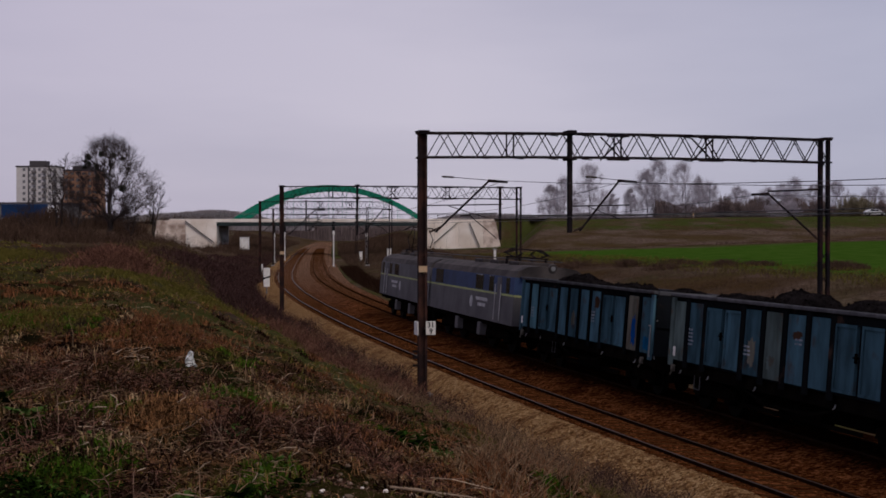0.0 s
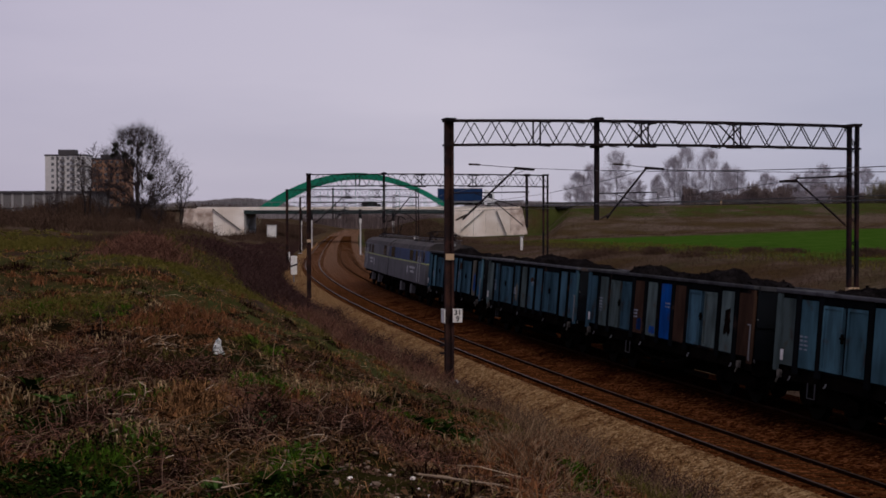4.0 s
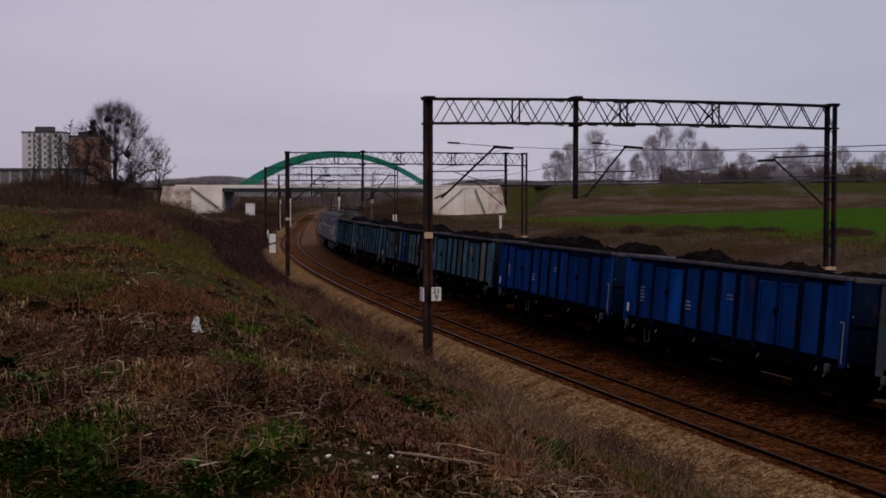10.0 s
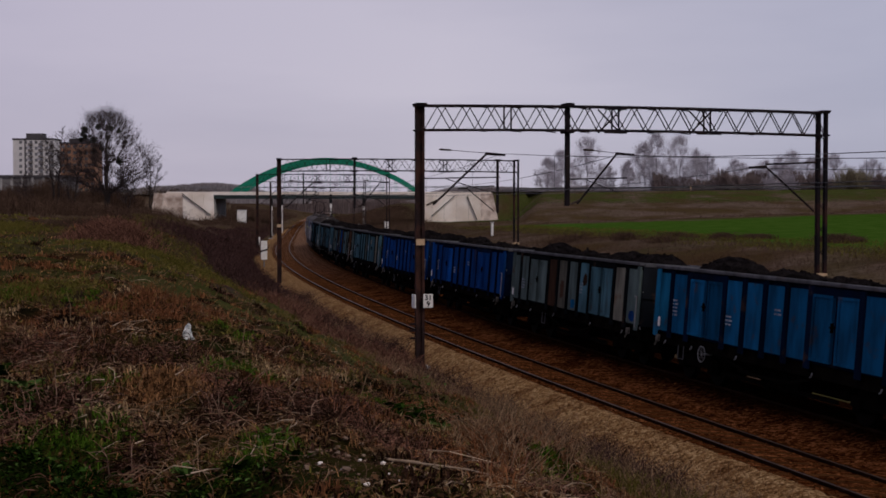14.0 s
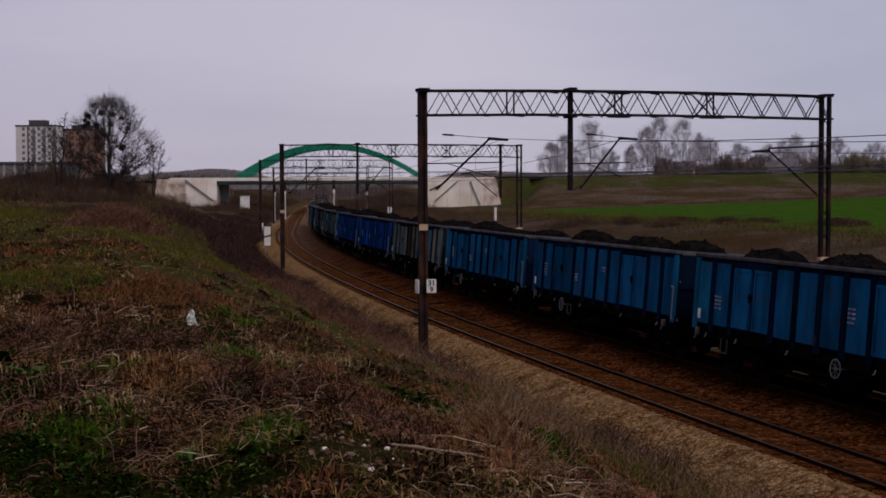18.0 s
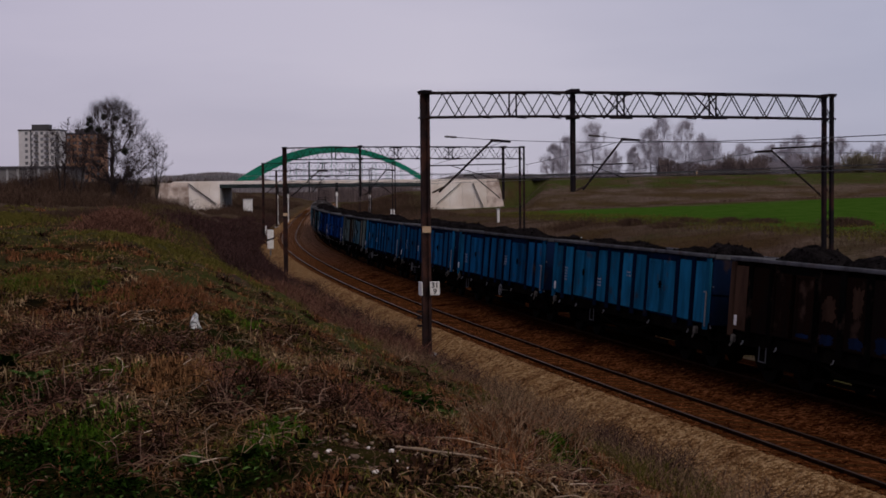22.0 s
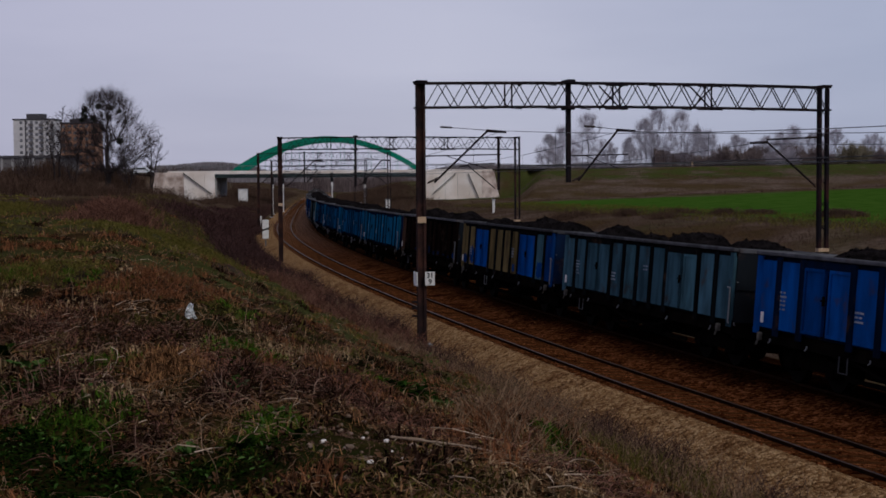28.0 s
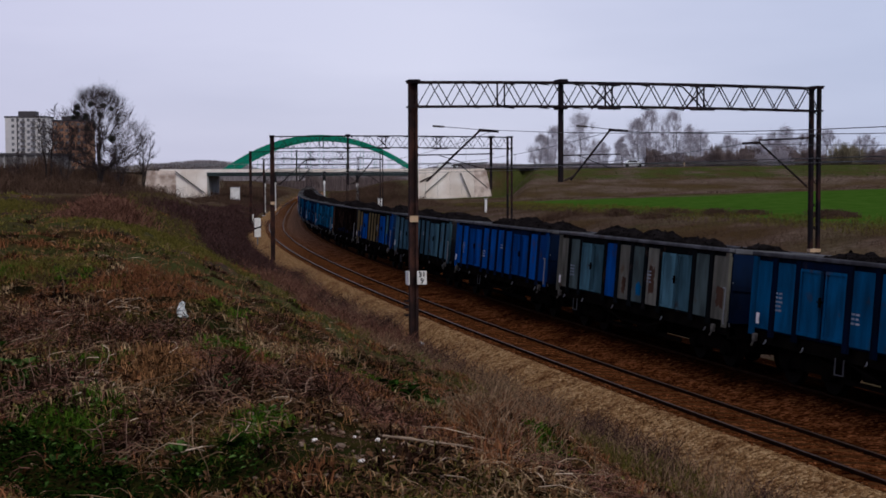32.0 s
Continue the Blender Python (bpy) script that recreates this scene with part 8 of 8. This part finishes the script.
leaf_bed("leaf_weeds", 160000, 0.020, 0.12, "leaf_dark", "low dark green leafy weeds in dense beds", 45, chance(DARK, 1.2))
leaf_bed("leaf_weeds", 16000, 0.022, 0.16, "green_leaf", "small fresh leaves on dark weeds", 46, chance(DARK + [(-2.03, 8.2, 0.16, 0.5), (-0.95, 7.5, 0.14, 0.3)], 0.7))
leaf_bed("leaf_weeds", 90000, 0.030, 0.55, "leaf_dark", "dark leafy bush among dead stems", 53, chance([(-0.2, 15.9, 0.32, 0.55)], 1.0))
leaf_bed("leaf_weeds", 22000, 0.034, 0.6, "green_leaf", "fresh leaves on a dark leafy bush", 54, chance([(-0.2, 15.9, 0.36, 0.6), (-1.45, 9.6, 0.12, 0.3)], 0.8))
leaf_bed("soil_crumbs", 60000, 0.011, 0.035, "crumb", "red-brown soil crumbs and leaf scraps on bare ground", 60, chance(BARE, 1.2), 12)
leaf_bed("leaf_weeds", 12000, 0.022, 0.10, "olive_grass", "small olive weeds in the dead grass", 55, patchy(0.6, 22, 0.15, off_dark, off_tangle), 26)


def litter(name, n, r0, r1, length, thick, mat, label, seed, rise=0.35, keep=None):
    """Dead stems that lie and arch over the ground in tangles: four short crooked pieces each."""
    g = np.random.default_rng(seed)
    x, y, r = bank_places(g, n, r0, r1, keep)
    k = len(x)
    a = g.uniform(0, 2 * np.pi, k)
    ln = g.uniform(0.4, 1.0, k) * length
    el = g.uniform(-0.05, 1.0, k) ** 2 * rise * 3
    p = np.stack([x, y, ground_z(x, y) + g.uniform(0.0, 0.10, k)], 1)
    P, Q, A, B = [], [], [], []
    rr = np.maximum(thick, r * 0.00022)
    for i in range(4):
        q = p + np.stack([np.cos(a) * np.cos(el), np.sin(a) * np.cos(el), np.sin(el)], 1) * (ln / 4)[:, None]
        P.append(p), Q.append(q), A.append(rr * (1 - 0.2 * i)), B.append(rr * (0.8 - 0.2 * i))
        p, a, el = q, a + g.normal(0, 0.42, k), el - g.uniform(0.0, 0.6, k)
    me = sticks(name, np.concatenate(P), np.concatenate(Q), np.concatenate(A), np.concatenate(B), M[mat], 3)
    return tagged(new(name, me), label, "dead stems", kind="stuff")


litter("dead_stems", 5000, 5.0, 60, 0.3, 0.003, "dead_stem", "pale dead stems lying over the bank", 31, 0.3, off_dark)
litter("brambles", 26000, 5.0, 60, 0.28, 0.004, "bramble", "dark purple-brown brambles in tangles on the bank", 32, 0.4, patchy(1.0, 9, 0.1, off_dark, off_green))
litter("brambles", 90000, 6.0, 42, 0.30, 0.005, "bramble_dark", "near-black brambles heaped in tangles", 34, 0.5, lambda x, y, g: chance(TANGLE)(x, y, g) & off_dark(x, y, g))
litter("brambles", 60000, 6.0, 42, 0.32, 0.0045, "bramble", "purple-brown brambles heaped in tangles", 39, 0.6, lambda x, y, g: chance(TANGLE, 0.55)(x, y, g) & off_dark(x, y, g))
litter("brambles", 16000, 6.0, 42, 0.34, 0.0045, "bramble_pale", "grey-brown brambles heaped in tangles", 35, 0.6, chance(TANGLE, 0.5))
litter("fallen_sticks", 5200, 5.5, 24, 0.45, 0.005, "stick", "bleached dead sticks lying in heaps", 36, 0.18, lambda x, y, g: chance(STICKS, 0.5)(x, y, g) & (g.uniform(0, 1, len(x)) < 0.35 + 0.6 * (y > 10)))
litter("fallen_sticks", 5200, 5.5, 24, 0.38, 0.0032, "dead_stem", "thin dry stalks lying in heaps", 40, 0.4, chance(STICKS, 0.9))
litter("fallen_sticks", 260, 6.5, 45, 0.6, 0.0042, "stick", "single bleached sticks lying on the bank", 56, 0.2, off_dark)


def dead_leaves(n, seed):
    """Small curled dead leaves strewn over the soil: two faces each."""
    g = np.random.default_rng(seed)
    x, y, r = bank_places(g, n, 5.5, 30, lambda x, y, g: off_dark(x, y, g) & off_green(x, y, g))
    k = len(x)
    a, l, tilt = g.uniform(0, 2 * np.pi, k), g.uniform(0.008, 0.03, k) * (0.8 + r / 25), g.uniform(-0.5, 0.5, k)
    c = np.stack([x, y, ground_z(x, y) + g.uniform(0.0, 0.05, k)], 1)
    u = np.stack([np.cos(a), np.sin(a), tilt], 1) * l[:, None]
    v = np.stack([-np.sin(a), np.cos(a), g.uniform(-0.4, 0.4, k)], 1) * (l * 0.5)[:, None]
    up = np.stack([0 * a, 0 * a, l * 0.35], 1)
    vs = np.stack([c - u, c + v + up, c + u, c - v + up], 1).reshape(-1, 3)
    fs = (np.array([(0, 1, 2), (0, 2, 3)])[None] + (np.arange(k) * 4)[:, None, None]).reshape(-1, 3)
    return tagged(new("dead_leaves", array_mesh("dead_leaves", vs, fs, M["dead_leaf"])), "small curled brown dead leaves on the soil", "dead leaves", kind="stuff")


dead_leaves(52000, 37)


def stalks(beds):
    """Places in elliptic beds, gathered into bunches."""
    def where(rg, n):
        k = rg.integers(0, len(beds), n)
        c = np.array(beds)[k]
        bunch = np.random.default_rng(5).normal(0, 0.5, (len(beds), 40, 2))[k, rg.integers(0, 40, n)]
        return c[:, 0] + c[:, 2] * bunch[:, 0] + rg.normal(0, 0.06, n), c[:, 1] + c[:, 3] * bunch[:, 1] + rg.normal(0, 0.1, n)
    return where


brush_patch("brushwood", 1300, stalks(TALL), 0.75, "dead_stem", 57, "tall pale dry weeds in bunches", 0.0045)
brush_patch("brushwood", 1300, stalks(TALL), 0.55, "red_stem", 58, "rust-brown dry weeds in bunches", 0.005)
litter("tall_dead_weeds", 300, 9.0, 50, 0.9, 0.004, "dead_stem", "tall thin dead weed stems standing on the bank", 33, 0.55)


def build_plant(x, y, leaves, length, seed, label, mat="leaf_dark"):
    """A low rosette of broad leaves, each a bent leaf with a midrib fold."""
    rnd = random.Random(seed)
    t = thing("leafy_plant", label, "plant", "leafy plants on the bank", m=pose(x, y, float(ground_z(x, y)[0])))
    for i in range(leaves):
        l, w = length * rnd.uniform(0.55, 1.0), length * rnd.uniform(0.10, 0.17)
        up = rnd.uniform(0.5, 1.25)
        vs, fs = [], []
        for j, (u, ww) in enumerate(((0, 0.25), (0.3, 0.9), (0.6, 1.0), (0.85, 0.6), (1.0, 0.05))):
            xx, zz = l * u * math.cos(up) * (1 + 0.25 * u), l * math.sin(up) * u * (1 - 0.45 * u)
            vs += [(xx, -w * ww, zz + 0.03 * ww * l), (xx, 0, zz), (xx, w * ww, zz + 0.03 * ww * l)]
            if j:
                k = 3 * j
                fs += [(k - 3, k - 2, k + 1, k), (k - 2, k - 1, k + 2, k + 1)]
        part("leaf", Shape().add(vs, fs), M[mat], t, m=pose(rnd.uniform(-0.03, 0.03), rnd.uniform(-0.03, 0.03), 0, 0, 0, 360 * i / leaves + rnd.uniform(-15, 15)))
    return t


for i, (x, y, n, l) in enumerate(((-1.22, 8.4, 11, 0.2), (-1.0, 7.0, 10, 0.16), (-0.75, 7.15, 9, 0.14), (-1.3, 7.1, 9, 0.15), (-0.35, 15.6, 16, 0.5), (-0.6, 15.9, 16, 0.46), (-0.05, 15.6, 14, 0.42),
                                  (-0.3, 15.2, 14, 0.36), (-3.3, 10.4, 12, 0.26), (-3.0, 10.0, 10, 0.2), (-3.5, 10.9, 11, 0.24), (-2.2, 7.4, 10, 0.16), (-1.9, 7.0, 9, 0.16), (-2.4, 9.2, 10, 0.2), (1.45, 17.7, 10, 0.3), (-0.95, 7.9, 8, 0.13), (-2.75, 9.8, 10, 0.22), (-1.6, 6.75, 9, 0.15))):
    build_plant(x, y, n, l, 60 + i, "low green broad-leaved plant among dead stems", "green_leaf" if i % 3 == 0 else "leaf_dark")
build_plant(-1.5, 9.95, 12, 0.2, 90, "pale grey-green rosette of broad leaves among brambles", "dock_leaf")


def pebble(rnd, r, flat=0.6):
    """An uneven stone: a squashed, jittered octahedron cut once more."""
    base = [(1, 0, 0), (-1, 0, 0), (0, 1, 0), (0, -1, 0), (0, 0, 1), (0, 0, -1)]
    tri = [(0, 2, 4), (2, 1, 4), (1, 3, 4), (3, 0, 4), (2, 0, 5), (1, 2, 5), (3, 1, 5), (0, 3, 5)]
    vs, fs = [Vector(b) for b in base], []
    for a, b, c in tri:
        m = (vs[a] + vs[b] + vs[c]).normalized()
        vs.append(m)
        k = len(vs) - 1
        fs += [(a, b, k), (b, c, k), (c, a, k)]
    return [v * r * rnd.uniform(0.75, 1.2) for v in vs], fs, flat


rnd = random.Random(5)
stones = Shape()
g = np.random.default_rng(6)
s_, d_ = g.uniform(-178, -118, 7000), np.concatenate([g.uniform(-2.6, -0.8, 4000), g.uniform(-0.7, 2.6, 3000)])
xs = np.interp(s_, TS, TX) + d_ * np.cos(np.interp(s_, TS, TH))
ys = np.interp(s_, TS, TY) - d_ * np.sin(np.interp(s_, TS, TH))
for i in range(len(xs)):
    vs, fs, fl = pebble(rnd, rnd.uniform(0.02, 0.055))
    dd = d_[i]
    lean = CANT / 1.5
    z = bed_z(dd, lean) if dd > -1.4 else float(np.interp(dd, [-2.85, -2.3, -1.8, -1.45], [-0.40, -0.29 + 0.5 * lean, -0.185 + 1.2 * lean, -0.125 + 1.45 * lean]))
    stones.add([(xs[i] + v.x, ys[i] + v.y, z + v.z * fl) for v in vs], fs, 0 if dd < -1.3 else 1)
tagged(part("ballast_stones", stones, [M["sand"], M["ballast"]]), "loose ballast stones beside the rails", "stones", kind="stuff")

for i in range(130):
    x, y = -0.45 + rnd.gauss(0, 0.36), 7.5 + rnd.gauss(0, 0.5)
    vs, fs, fl = pebble(rnd, rnd.choice((0.012, 0.016, 0.02, 0.028)))
    ob = part("pebble", Shape().add([(v.x, v.y, v.z * fl) for v in vs], fs), M["stone"], m=pose(x, y, float(ground_z(x, y)[0]) + 0.012))
    tagged(ob, "small pale stone on bare soil", "stone", "pale stones on the bank")
for i, (x, y, r) in enumerate(((-0.6, 7.6, 0.024), (-0.42, 7.2, 0.02), (-0.3, 7.25, 0.028), (-0.12, 7.5, 0.022), (0.0, 7.6, 0.026), (0.05, 7.55, 0.03), (-0.4, 6.9, 0.024), (-0.36, 6.7, 0.03),
                              (-0.62, 7.1, 0.03), (-0.2, 6.8, 0.018), (0.1, 7.9, 0.024), (-0.1, 8.2, 0.02), (-0.5, 7.05, 0.018), (-0.26, 7.0, 0.016))):
    vs, fs, fl = pebble(rnd, r * 0.62)
    ob = part("stone", Shape().add([(v.x, v.y, v.z * fl) for v in vs], fs), M["concrete"], m=pose(x, y, float(ground_z(x, y)[0]) + 0.012))
    tagged(ob, "pale broken stone on bare soil", "stone", "pale stones on the bank")

# white litter among the stems
bag = Shape()
prof = [(0.0, 0.062), (0.06, 0.07), (0.10, 0.058), (0.15, 0.06), (0.21, 0.036), (0.25, 0.03), (0.28, 0.01)]
n = 12
vs = [((w * (1 + 0.4 * math.sin(3 * 2 * math.pi * i / n + z * 23) + 0.2 * math.sin(5 * i + z * 40))) * math.cos(2 * math.pi * i / n) + z * 0.06, (w * 0.7) * math.sin(2 * math.pi * i / n), z) for z, w in prof for i in range(n)]
fs = [(j * n + i, j * n + (i + 1) % n, (j + 1) * n + (i + 1) % n, (j + 1) * n + i) for j in range(len(prof) - 1) for i in range(n)]
bag.add(vs, fs + [tuple(range((len(prof) - 1) * n, len(prof) * n)), tuple(range(n - 1, -1, -1))])
tagged(part("plastic_bag", bag, M["plastic"], m=pose(-3.16, 17.3, float(ground_z(-3.16, 17.3)[0]) - 0.03) @ Matrix.Scale(0.85, 4)), "crumpled white plastic bag standing among dead stems", "plastic bag")

tagged(part("rubbish_sheet", bag.mesh("rubbish_sheet", [M["plastic"]]), [], m=pose(9.3, 100.0, float(ground_z(9.3, 100.0)[0]) + 0.05, 0, 50, 20) @ Matrix.Scale(2.2, 4)), "torn white plastic sheet caught in dead weeds on the bank", "plastic sheet")

# a long fallen stick
p, q = Vector((-0.27, 7.12, float(ground_z(-0.27, 7.12)[0]) + 0.05)), Vector((0.52, 7.85, float(ground_z(0.52, 7.85)[0]) + 0.06))
m1 = p.lerp(q, 0.5) + Vector((0.02, -0.02, 0.02))
tagged(part("fallen_stick", Shape().rod(p, m1, 0.007, 0.006, 6).rod(m1, q, 0.006, 0.004, 6), M["stone"]), "long pale fallen stick on the ground", "stick")

# pale stones scattered between the two tracks
for x, y, n in ((3.1, 52.0, 4), (4.75, 46.9, 3), (5.0, 45.9, 4), (5.2, 45.0, 5), (2.35, 67.0, 3), (1.2, 84.0, 3)):
    for i in range(n):
        vs, fs, fl = pebble(rnd, rnd.uniform(0.05, 0.09))
        px, py = x + rnd.gauss(0, 0.14), y + rnd.gauss(0, 0.3)
        ob = part("stone", Shape().add([(v.x, v.y, v.z * fl) for v in vs], fs), M["stone"], m=pose(px, py, -0.11))
        tagged(ob, "pale stone lying on dark ballast", "stone", "pale stones between the tracks")


# ---------------------------------------------------------------- what moves
def motions():
    times = list(range(0, 33))
    for i, (wagon, coal) in enumerate(WAGONS):
        rows = [(t, rail_pose(lead(t) - 6.42 - PITCH * i, 4.5)) for t in times]
        walk(wagon, rows)
        walk(coal, rows)
    walk(LOCO[1], [(t, rail_pose(lead(t) + 0.62 * 2 + 7.35, 4.1)) for t in times])
    walk(LOCO[0], [(t, rail_pose(lead(t) + 0.62 * 2 + 7.35 + 15.25, 4.1)) for t in times])

    def road_pose(x, dy):
        z = float(road_z(x))
        inside = X_LEFT - 6 < x < X_RIGHT + 6
        return pose(x, ROAD_Y + dy, (max(z, DECK_Z) if inside else z) + 0.02)
    walk(LORRY, [(t, road_pose(min(400.0, -88.9 + 21.75 * t), -2.0)) for t in times])
    # metres along the road at the start, and speed
    for car, x0, speed in zip(CARS, (92.0, -101.0, -845.0, -805.5), (22.0, 20.0, 26.5, 26.5)):
        walk(car, [(t, road_pose(max(-400.0, min(400.0, x0 + speed * t)), -2.0)) for t in times])


motions()
